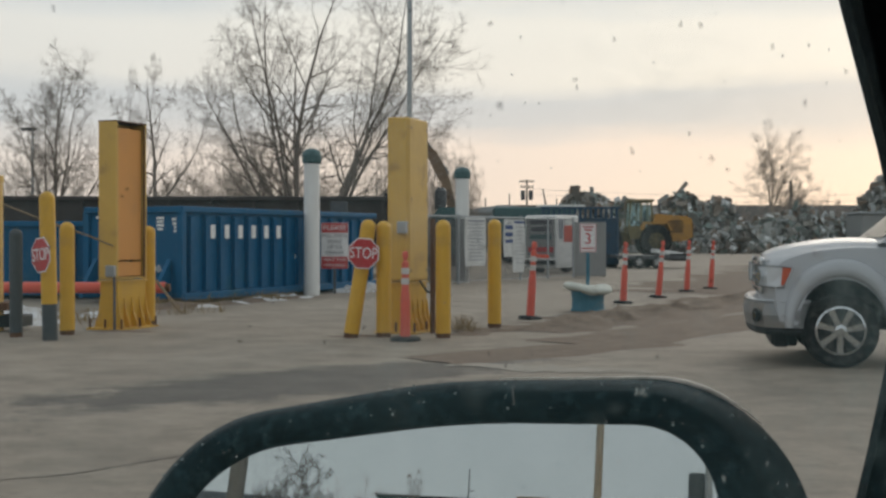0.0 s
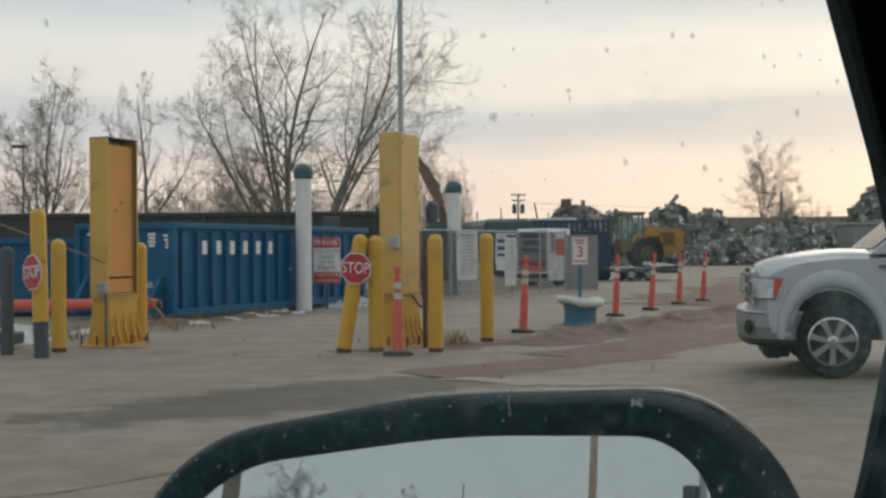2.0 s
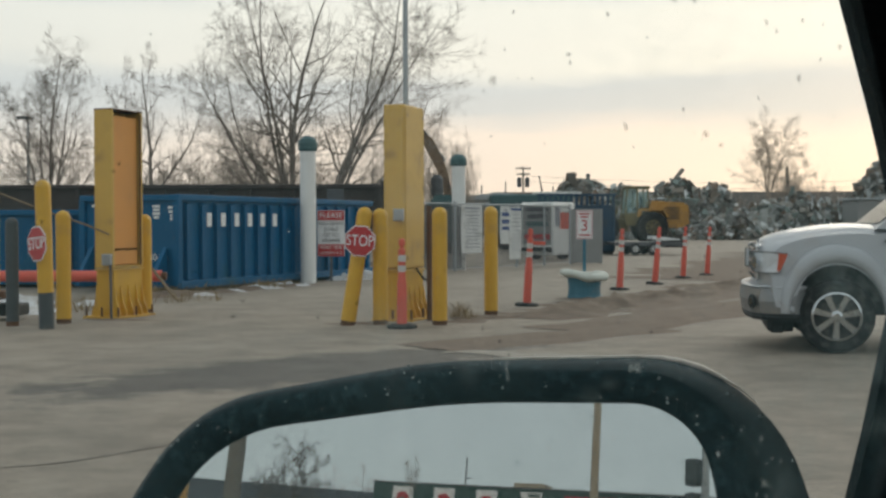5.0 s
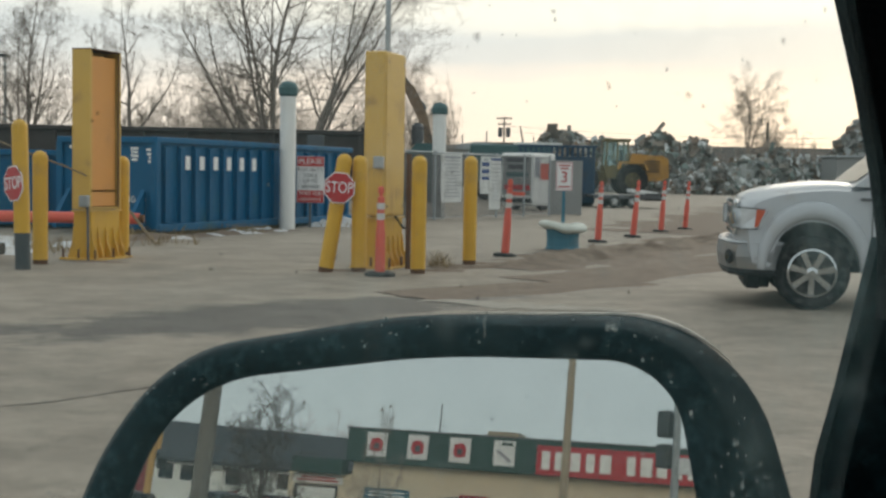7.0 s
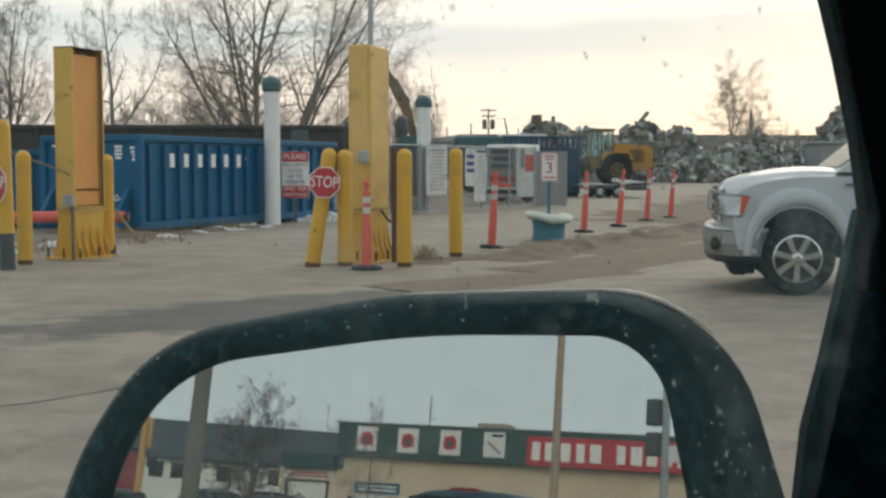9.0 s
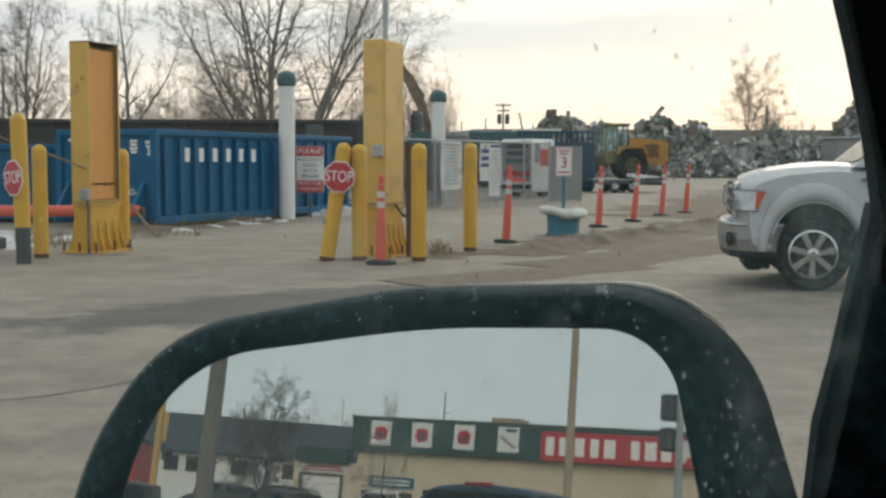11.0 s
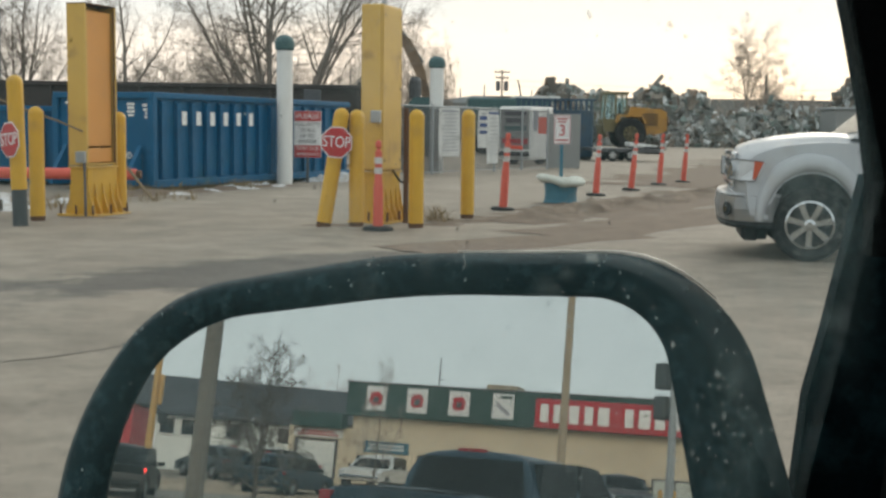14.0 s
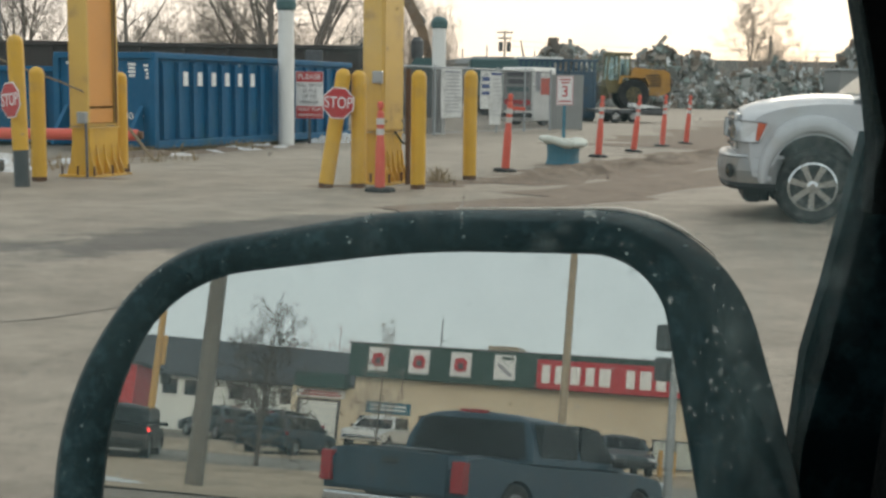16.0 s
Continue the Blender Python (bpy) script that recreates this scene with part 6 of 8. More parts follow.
def spreading_tree(at, high, reach, seed, label, clear=0.2, thick=0.15, fine=0.0042, leaders=(6, 22, 30, 36), fork=46, dense=1.0, shear=0.0, bark=None, twig=None, around=None):
    """Leafless tree of a few arching leaders, each feathered with side branches, branchlets and twigs.
    leaders: lean of each one in degrees; fork: angle of the side branches; around: compass turns of the leaders in degrees."""
    rnd = random.Random(seed)
    t = thing("tree", at, 0, label, "tree", "bare trees")
    rows = []
    jit = lambda w: Vector((rnd.gauss(0, w), rnd.gauss(0, w), rnd.gauss(0, w)))
    steps, gaps = (20, 12, 8, 4), (0.10, 0.10, 0.12, 1.0)

    def branch(p, d, length, r, level):
        n = steps[level]
        turn = rnd.uniform(0, 6.283)
        bend = jit(0.10)
        lift = (0.030, 0.006, -0.012, -0.01)[level]
        for i in range(n):
            s = (i + 1) / n
            crook = (0.055, 0.10, 0.13, 0.15)[level]
            d = (d + bend / n + jit(crook) + Vector((0, 0, lift))).normalized()
            q = p + d * (length / n) * rnd.uniform(0.85, 1.15)
            r0, r1 = r * (1 - 0.86 * (i / n) ** 0.9), r * (1 - 0.86 * s ** 0.9)
            rows.append((*p, *q, max(r0, fine), max(r1, fine), level))
            p = q
            if level < 3 and s > gaps[level]:
                for _ in range(1 + (rnd.random() < (dense - 1 if dense > 1 else 0)) if rnd.random() < min(1.0, dense) * (1.0 - 0.3 * s) else 0):
                    turn += 2.4 + rnd.gauss(0, 0.7)
                    o = Matrix.Rotation(turn, 3, d) @ d.orthogonal().normalized()
                    a = radians(rnd.gauss(fork + 5 * level, 9))
                    side = d * math.cos(a) + o * math.sin(a)
                    if side.z < -0.25:
                        side.z *= 0.3
                    keep = (0.60, 0.56, 0.55)[level] * (1 - s * 0.66) * rnd.uniform(0.6, 1.35)
                    branch(p, side.normalized(), max(length * keep, high * 0.034 * rnd.uniform(0.6, 1.4)), r1 * (0.55, 0.62, 0.7)[level], level + 1)

    first = high * clear
    rows.append((0, 0, -0.2, 0, 0, first, thick * 1.15, thick, 0))
    a0 = rnd.uniform(0, 6.283)
    for k, lean in enumerate(leaders):
        tip = radians(lean)
        a = radians(around[k]) if around else a0 + 2.4 * k
        d = Vector((math.sin(tip) * math.cos(a), math.sin(tip) * math.sin(a), math.cos(tip)))
        branch(Vector((0, 0, first * (1.0 - 0.10 * k))), d, (high - first) * (1.06 - 0.05 * k) * rnd.uniform(0.92, 1.04), thick * (0.8 if k == 0 else 0.62), 0)
    a = np.array(rows)
    # drawn to the height and width that the tree has
    ends = a[:, 3:6]
    kz = (high - first) / (np.percentile(ends[:, 2], 99.8) - first)
    kx = reach / np.percentile(np.abs(ends[:, 0] - np.median(ends[:, 0])), 98)
    for c in (0, 3):
        rise = np.maximum(a[:, c + 2] - first, 0)
        a[:, c + 2] = np.where(a[:, c + 2] > first, first + (a[:, c + 2] - first) * kz, a[:, c + 2])
        a[:, c] = a[:, c] * kx + shear * rise
        a[:, c + 1] *= kx
    stout = a[:, 6] > 3.2 * fine
    limb_mesh("trunk", a[stout][:, :8], 7, bark or M_BARK, t)
    limb_mesh("twigs", a[~stout][:, :8], 3, twig or M_TWIG, t)
    return t


spreading_tree((-14.7, 45, 0), 8.4, 2.75, 11, "bare deciduous tree with upright limbs", 0.12, 0.10, 0.0048, (4, 12, 20, 28, 50), 46, 1.0, 0.0, None, None, (0, 20, 170, 200, 340))
spreading_tree((-10.6, 44, 0), 7.9, 2.2, 29, "bare tree with crooked limbs and a broken crown", 0.30, 0.10, 0.0048, (10, 60, 40), 54, 0.9, 0.0, None, None, (170, 10, 200))
spreading_tree((-5.65, 46, 0), 11.9, 3.7, 5, "large bare tree with a wide dense crown", 0.15, 0.15, 0.0047, (4, 14, 24, 20, 40, 60), 46, 0.94, -0.05, None, None, (0, 175, 190, 80, 165, 200))
spreading_tree((-4.1, 45, 0), 11.6, 2.9, 8, "large bare tree with long rising limbs", 0.15, 0.12, 0.0047, (5, 16, 24, 24, 54), 46, 0.94, 0.10, None, None, (0, 10, 340, 100, 5))
spreading_tree((30.9, 112, 0), 11.9, 3.6, 64, "far bare tree standing alone behind the scrap", 0.32, 0.12, 0.0090, (4, 18, 26, 34, 44), 46, 0.85, 0.0, M_TWIG_HAZED, M_TWIG_HAZED)
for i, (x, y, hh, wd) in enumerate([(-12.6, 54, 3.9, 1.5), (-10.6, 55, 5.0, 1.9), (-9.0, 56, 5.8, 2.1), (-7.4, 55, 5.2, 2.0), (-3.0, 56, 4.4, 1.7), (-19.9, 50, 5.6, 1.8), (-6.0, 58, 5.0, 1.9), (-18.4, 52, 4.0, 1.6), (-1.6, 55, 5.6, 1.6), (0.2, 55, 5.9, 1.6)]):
    bare_tree((x, y, 0), hh, wd, 40 + i, "grey-brown thicket of bare shrubs", 0.08, 0.05, 8, 0.0080, 7, 2.0, 0.0, 0.7, M_TWIG_HAZED, M_TWIG_HAZED, 0.8)
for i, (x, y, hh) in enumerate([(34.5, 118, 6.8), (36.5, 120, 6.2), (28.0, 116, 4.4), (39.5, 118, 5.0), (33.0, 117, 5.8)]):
    bare_tree((x, y, 0), hh, 2.0, 70 + i, "low bare shrub behind the scrap", 0.12, 0.08, 7, 0.014, 6, 1.8, 0.0, 0.8, M_TWIG_HAZED, M_TWIG_HAZED, 0.8)

# ---- vehicles ----
def arch_line(cx, z0, r, cz, n=14, rz=None):
    """Points of a wheel opening from its front foot to its rear foot, cut at height z0; rz: its height where it is not round."""
    rz = rz or r
    a0 = math.asin(max(-1, min(1, (z0 - cz) / rz)))
    return [(cx + r * math.cos(math.pi - a0 - (math.pi - 2 * a0) * k / n), cz + rz * math.sin(math.pi - a0 - (math.pi - 2 * a0) * k / n)) for k in range(n + 1)]


def rounded_line(pts, n=4):
    """A smooth line through points, that keeps its ends."""
    out = []
    k = len(pts)
    for i in range(k - 1):
        p0, p1, p2, p3 = (Vector(pts[max(0, min(k - 1, m))]) for m in (i - 1, i, i + 1, i + 2))
        for j in range(n):
            t = j / n
            out.append(tuple(0.5 * (2 * p1 + (p2 - p0) * t + (2 * p0 - 5 * p1 + 4 * p2 - p3) * t * t + (3 * p1 - 3 * p2 + p3 - p0) * t ** 3)))
    return out + [tuple(pts[-1])]


def soft_shade(ob, angle=32):
    """Smooth shading but for edges that turn by more than some degrees."""
    ob.data.polygons.foreach_set("use_smooth", [True] * len(ob.data.polygons))
    ob.data.set_sharp_from_angle(angle=radians(angle))
    return ob


def shell(bm, outline, half, crown=0.0, steps=(0.0, 0.55, 0.85, 0.97, 1.0), tuck=0.05):
    """A car body: the side outline carried across the width, drawn in a little at the top and at the flanks' edges."""
    zs = [p[1] for p in outline]
    zlo, zhi = min(zs), max(zs)
    cols = [-s for s in steps[::-1]] + [s for s in steps[1:]]
    rows = []
    for c in cols:
        inset = max(0.0, abs(c) - 0.85) / 0.15
        row = []
        for x, z in outline:
            f = (z - zlo) / (zhi - zlo)
            zz = z - crown * abs(c) ** 2 * f - 0.02 * inset ** 2 * (1 if f > 0.6 else 0)
            w = half * (1 - tuck * f ** 3)
            row.append(bm.verts.new((x + (0.14 * max(0.0, 1 - x / 0.5) * abs(c) ** 5 if x < 0.5 else 0.0), c * w, zz)))
        rows.append(row)
    n = len(outline)
    for a, b in zip(rows, rows[1:]):
        for i in range(n):
            bm.faces.new((a[i], a[(i + 1) % n], b[(i + 1) % n], b[i]))
    bm.faces.new(rows[0])
    bm.faces.new(rows[-1][::-1])
    return bm


def silver_pickup(at, turn):
    """Crew pickup; local x runs from the front bumper to the tail, the driver's side faces -y."""
    v = thing("pickup_truck", at, turn, "silver pickup truck with chrome wheels, dusty", "pickup truck")
    zb, wx, rx, cz = 0.36, 0.75, 3.85, 0.318
    R, Rz, ca = 0.395, 0.485, 0.300
    lower = rounded_line([(0.15, 0.40), (0.11, 0.60), (0.10, 0.84), (0.15, 0.935), (0.28, 0.995), (0.55, 1.055), (0.85, 1.088), (1.10, 1.085), (1.40, 1.10), (3.0, 1.12), (4.9, 1.13)], 3) + [(4.92, 0.5), (4.7, zb)]
    lower += arch_line(rx, zb, R, ca, 18, Rz)[::-1]
    lower += [(2.2, zb - 0.02)]
    lower += arch_line(wx, zb, R, ca, 18, Rz)[::-1]
    bm = bmesh.new()
    shell(bm, lower, 0.93, 0.05, tuck=0.07)
    soft_shade(part("body", bm, M_SILVER, v), 24)
    # broad flared lips round the wheel openings, with a crease where they meet the wing
    for cx in (wx, rx):
        for sy in (-1, 1):
            bm = bmesh.new()
            arc = arch_line(cx, zb - 0.02, R, ca, 24, Rz)
            rows = []
            for k, (x, z) in enumerate(arc):
                d = Vector(((x - cx) / R ** 2, (z - ca) / Rz ** 2)).normalized()
                low = 0.45 + 0.55 * min(1.0, max(0.0, (z - zb) / 0.35))
                row = []
                for out, yy in ((-0.003, 0.84), (-0.004, 0.945), (0.012, 0.968), (0.060, 0.970), (0.115, 0.957), (0.138, 0.940), (0.146, 0.90)):
                    row.append(bm.verts.new((x + d.x * out * low, sy * yy, z + d.y * out * low)))
                rows.append(row)
            for p_, q_ in zip(rows, rows[1:]):
                for i in range(6):
                    bm.faces.new((p_[i], p_[i + 1], q_[i + 1], q_[i]))
            part("wheel_arch", bm, M_SILVER, v, smooth=True)
        bm = bmesh.new()
        lathe(bm, [(R + 0.01, -0.86), (R + 0.02, 0.86)], 28, "y", (0, 0, 0))
        bmesh.ops.transform(bm, matrix=Matrix.Translation((cx, 0, ca)) @ Matrix.Diagonal((1, 1, Rz / R, 1)), verts=bm.verts)
        bmesh.ops.bisect_plane(bm, geom=bm.verts[:] + bm.edges[:] + bm.faces[:], plane_co=(cx, 0, zb - 0.02), plane_no=(0, 0, -1), clear_outer=True)
        part("wheel_well", bm, M_WELL, v)
    # hood: a raised panel with two long creases
    bm = bmesh.new()
    rows = []
    for x, z in rounded_line([(0.16, 0.925), (0.28, 0.985), (0.55, 1.045), (0.85, 1.078), (1.08, 1.072)], 3):
        rows.append([bm.verts.new((x + 0.06 * (abs(c) > 0.7), c * 0.83, z + dz)) for c, dz in ((-1, -0.045), (-0.93, -0.012), (-0.62, 0.010), (-0.55, 0.026), (0.0, 0.030), (0.55, 0.026), (0.62, 0.010), (0.93, -0.012), (1, -0.045))])
    for p_, q_ in zip(rows, rows[1:]):
        for i in range(8):
            bm.faces.new((p_[i], p_[i + 1], q_[i + 1], q_[i]))
    part("hood", bm, M_SILVER, v, smooth=True)
    # grille with bars
    bm = bmesh.new()
    box(bm, (0.05, 1.18, 0.32), (0.12, 0, 0.77), 0.02)
    part("grille", bm, M_BLACK_PLASTIC, v)
    for z in (0.67, 0.77, 0.87):
        bm = bmesh.new()
        box(bm, (0.05, 1.22, 0.045), (0.112, 0, z), 0.012)
        part("grille_bar", bm, M_CHROME, v)
    bm = bmesh.new()
    box(bm, (0.05, 0.07, 0.32), (0.112, -0.62, 0.77), 0.02)
    box(bm, (0.05, 0.07, 0.32), (0.112, 0.62, 0.77), 0.02)
    part("grille_surround", bm, M_CHROME, v)
    # bumper wraps round the corner
    for nm, z0, z1, mt, off in (("bumper", 0.335, 0.545, M_BUMPER, 0.0), ("bumper_cap", 0.547, 0.575, M_SILVER, 0.012), ("valance", 0.275, 0.333, M_BLACK_PLASTIC, 0.02)):
        bm = bmesh.new()
        path = [(0.345, -0.925), (0.18, -0.92), (0.05, -0.84), (-0.03, -0.68), (-0.07, -0.35), (-0.08, 0.0), (-0.07, 0.35), (-0.03, 0.68), (0.05, 0.84), (0.18, 0.92), (0.345, 0.925)]
        rows = []
        for x, y in path:
            x += off + 0.08
            rows.append([bm.verts.new((x, y, z0)), bm.verts.new((x - 0.015, y * 1.01, (z0 + z1) / 2)), bm.verts.new((x, y, z1)), bm.verts.new((x + 0.10, y * 0.90, z1)), bm.verts.new((x + 0.10, y * 0.90, z0))])
        for a, b in zip(rows, rows[1:]):
            for i in range(5):
                bm.faces.new((a[i], a[(i + 1) % 5], b[(i + 1) % 5], b[i]))
        bm.faces.new(rows[0])
        bm.faces.new(rows[-1][::-1])
        part(nm, bm, mt, v)
    for sy in (-1, 1):
        bm = bmesh.new()
        lathe(bm, [(0.034, 0), (0.028, -0.006)], 16, "x")
        fog = part("fog_light", bm, M_CARGLASS, v)
        fog.matrix_basis = pose(0.050, sy * 0.785, 0.435, 0, 0, sy * -27)
        bm = bmesh.new()
        lathe(bm, [(0.062, 0.0), (0.060, -0.010)], 16, "x")
        fb_ = part("fog_recess", bm, M_BLACK_PLASTIC, v)
        fb_.matrix_basis = pose(0.062, sy * 0.779, 0.435, 0, 0, sy * -27)
        # headlight, drawn round the corner, with amber rear part
        bm = bmesh.new()
        q = [(0.09, 0.68, 0.735), (0.09, 0.68, 0.895), (0.17, 0.895, 0.895), (0.17, 0.895, 0.725), (0.34, 0.950, 0.880), (0.285, 0.950, 0.725)]
        w_ = [bm.verts.new((x - 0.025, sy * y, z - 0.035)) for x, y, z in q]
        i_ = [bm.verts.new((x + 0.04, sy * (y - 0.05), z - 0.035)) for x, y, z in q]
        for f in ((0, 1, 2, 3), (3, 2, 4, 5)):
            bm.faces.new([w_[k] for k in f])
        for a, b in ((0, 1), (1, 2), (2, 4), (4, 5), (5, 3), (3, 0)):
            bm.faces.new((w_[a], i_[a], i_[b], w_[b]))
        hl = part("headlight", bm, M_LENS, v, "clear headlight")
        bm = bmesh.new()
        q = [(0.07, 0.67, 0.722), (0.07, 0.67, 0.907), (0.165, 0.893, 0.907), (0.165, 0.893, 0.712), (0.357, 0.943, 0.892), (0.292, 0.943, 0.712)]
        w_ = [bm.verts.new((x - 0.012, sy * y, z - 0.035)) for x, y, z in q]
        bm.faces.new([w_[k] for k in (0, 1, 2, 3)])
        bm.faces.new([w_[k] for k in (3, 2, 4, 5)])
        bmesh.ops.solidify(bm, geom=bm.faces[:], thickness=0.02)
        part("bezel", bm, M_BUMPER, hl, "dark grey bezel")
        bm = bmesh.new()
        q = [(0.270, 0.888), (0.342, 0.880), (0.328, 0.84), (0.280, 0.738), (0.255, 0.738)]
        slab(bm, [(x, z - 0.035) for x, z in q], sy * 0.925, sy * 0.957)
        part("side_marker", bm, M_AMBER, hl, "amber marker")
        bm = bmesh.new()
        lathe(bm, [(0.06, 0), (0.045, 0.05)], 16, "x")
        rf = part("reflector", bm, M_CHROME, hl)
        rf.matrix_basis = pose(0.075, sy * 0.80, 0.775, 0, 0, sy * -18)
    bm = bmesh.new()
    box(bm, (0.22, 0.9, 0.14), (0.30, -0.3, 0.24), 0.02)
    box(bm, (0.12, 0.1, 0.12), (0.27, -0.74, 0.22), 0.02)
    part("tow_hook_frame", bm, M_BLACK_PLASTIC, v)
    bm = bmesh.new()
    box(bm, (4.2, 1.2, 0.14), (2.45, 0, 0.38), 0.02)
    part("chassis", bm, M_BLACK_PLASTIC, v)
    bm = bmesh.new()
    tube(bm, [(1.25, -0.86, 0.30), (3.35, -0.86, 0.30)], 0.045, 10)
    part("step_bar", bm, M_CHROME, v)
    # cab
    bm = bmesh.new()
    shell(bm, rounded_line([(1.06, 1.06), (1.70, 1.60), (1.90, 1.67), (3.15, 1.69), (3.33, 1.62), (3.40, 1.06)], 3), 0.88, 0.03, tuck=0.15)
    soft_shade(part("cab", bm, M_SILVER, v))
    bm = bmesh.new()
    slab(bm, [(1.24, 1.12), (1.74, 1.54), (1.95, 1.60), (2.20, 1.60), (2.20, 1.12)], -0.866, -0.80)
    part("front_side_window", bm, M_CARGLASS, v)
    bm = bmesh.new()
    slab(bm, [(2.28, 1.12), (2.28, 1.60), (3.10, 1.60), (3.17, 1.12)], -0.866, -0.80)
    part("rear_side_window", bm, M_CARGLASS, v)
    bm = bmesh.new()
    q = [bm.verts.new(p) for p in ((1.10, -0.74, 1.11), (1.10, 0.74, 1.11), (1.68, 0.66, 1.60), (1.68, -0.66, 1.60))]
    bm.faces.new(q)
    bmesh.ops.solidify(bm, geom=bm.faces[:], thickness=0.02)
    part("windshield", bm, M_CARGLASS, v)
    bm = bmesh.new()
    box(bm, (0.16, 0.20, 0.17), (1.40, -1.02, 1.17), 0.05)
    mirror_ = part("door_mirror", bm, M_SILVER, v)
    bm = bmesh.new()
    box(bm, (0.05, 0.1, 0.05), (1.40, -0.90, 1.13), 0.01)
    part("mirror_arm", bm, M_BLACK_PLASTIC, mirror_)
    for x in (2.08, 3.05):
        bm = bmesh.new()
        box(bm, (0.16, 0.03, 0.035), (x, -0.935, 0.98), 0.01)
        part("door_handle", bm, M_SILVER, v)
    for x in (1.22, 2.24, 3.25):
        bm = bmesh.new()
        box(bm, (0.008, 0.006, 0.58), (x, -0.931, 0.70))
        part("door_seam", bm, M_BLACK_PLASTIC, v)
    bm = bmesh.new()
    box(bm, (0.16, 0.012, 0.024), (1.20, -0.926, 0.955), 0.004)
    part("badge", bm, M_STEEL_DARK, v, "plain dark badge bar")
    bm = bmesh.new()
    box(bm, (0.04, 0.16, 0.26), (4.92, -0.84, 0.95), 0.01)
    part("tail_light", bm, M_REDLENS, v)
    bm = bmesh.new()
    box(bm, (0.14, 1.8, 0.18), (5.0, 0, 0.55), 0.03)
    part("rear_bumper", bm, M_CHROME, v)
    for cx in (wx, rx):
        wheel_parts(v, (cx, -0.79, cz), cz, 0.205, 0.25, 7, -1, M_RIM, M_TYRE_DARK)
        wheel_parts(v, (cx, 0.79, cz), cz, 0.205, 0.25, 7, 1, M_RIM, M_TYRE_DARK)
    return v


silver_pickup((2.82, 11.12, 0), -12)


def street_car(kind, at, turn, paint, label, category, braking=False):
    """A car, SUV or pickup of plain form; local x from the front to the tail, driver's side faces -y."""
    v = thing({"suv": "suv", "sedan": "sedan_car", "pickup": "pickup_truck"}[kind], at, turn, label, category, "vehicles in the street")
    spec = {
        "suv": (4.5, 0.92, 0.36, 0.85, 3.55, [(0.03, 0.35), (0.0, 0.6), (0.1, 0.85), (0.5, 0.97), (1.1, 1.05), (4.35, 1.10), (4.48, 0.8), (4.5, 0.35)], [(1.05, 1.02), (1.75, 1.58), (2.3, 1.68), (3.7, 1.66), (4.1, 1.55), (4.38, 1.05)]),
        "sedan": (4.6, 0.88, 0.32, 0.88, 3.6, [(0.03, 0.28), (0.0, 0.5), (0.12, 0.68), (0.6, 0.80), (1.2, 0.90), (4.1, 0.97), (4.58, 0.92), (4.6, 0.3)], [(1.25, 0.88), (2.0, 1.36), (2.4, 1.44), (3.1, 1.42), (3.6, 1.30), (4.15, 0.95)]),
        "pickup": (5.6, 0.98, 0.38, 0.95, 4.45, [(0.03, 0.5), (0.0, 0.72), (0.1, 0.94), (0.6, 1.02), (1.4, 1.06), (3.9, 1.06), (5.55, 1.08), (5.6, 0.5)], [(1.4, 1.03), (2.2, 1.53), (2.6, 1.66), (3.1, 1.715), (3.7, 1.71), (3.94, 1.64), (4.08, 1.03)]),
    }[kind]
    length, half, r, fx, rx, top, green = spec
    zb, cz, R = top[0][1] + 0.02, r, r + 0.06
    out = rounded_line(top, 3) + [(length - 0.05, zb)] + arch_line(rx, zb, R, cz)[::-1] + [((fx + rx) / 2, zb)] + arch_line(fx, zb, R, cz)[::-1]
    bm = bmesh.new()
    shell(bm, out, half, 0.04)
    soft_shade(part("body", bm, paint, v))
    bm = bmesh.new()
    shell(bm, rounded_line(green, 4), half * 0.95, 0.07, (0.0, 0.4, 0.7, 0.86, 0.95, 1.0), tuck=0.22)
    soft_shade(part("cabin", bm, paint, v), 40)
    gx0, gx1 = green[0][0], green[-1][0]
    zl, zt = green[0][1] + 0.05, max(p[1] for p in green) - 0.08
    mid = (gx0 + gx1) / 2 + 0.1
    for sy in (-1, 1):
        y0 = sy * half * 0.945
        for nm, q in (("front_side_window", [(gx0 + 0.28, zl), (green[1][0] + 0.10, zt - 0.03), (mid - 0.05, zt), (mid - 0.05, zl)]), ("rear_side_window", [(mid + 0.05, zl), (mid + 0.05, zt), (green[-2][0] - 0.12, zt - 0.05), (gx1 - 0.2, zl)])):
            bm = bmesh.new()
            slab(bm, q, y0 - sy * 0.13, y0 + sy * 0.004)
            o = part(nm, bm, M_STREETGLASS, v)
        bm = bmesh.new()
        box(bm, (0.14, 0.2, 0.13), (gx0 + 0.45, sy * (half + 0.08), zl + 0.06), 0.04)
        part("door_mirror", bm, M_BLACK_PLASTIC, v)
        bm = bmesh.new()
        if kind == "pickup":
            box(bm, (0.14, 0.16, 0.40), (length + 0.032, sy * (half - 0.074), 0.79), 0.018)
        else:
            box(bm, (0.22, 0.34, 0.14), (length - 0.10, sy * (half - 0.15), zl - 0.16), 0.05)
        part("tail_light", bm, M_BRAKE if braking else M_REDLENS, v)
        bm = bmesh.new()
        box(bm, (0.20, 0.30, 0.14), (0.13, sy * (half - 0.16), top[2][1] - 0.10), 0.05)
        part("headlight", bm, M_LENS, v)
        for cx in (fx, rx):
            wheel_parts(v, (cx, sy * (half - 0.12), r), r, r * 0.62, 0.22, 6, sy, M_STEEL)
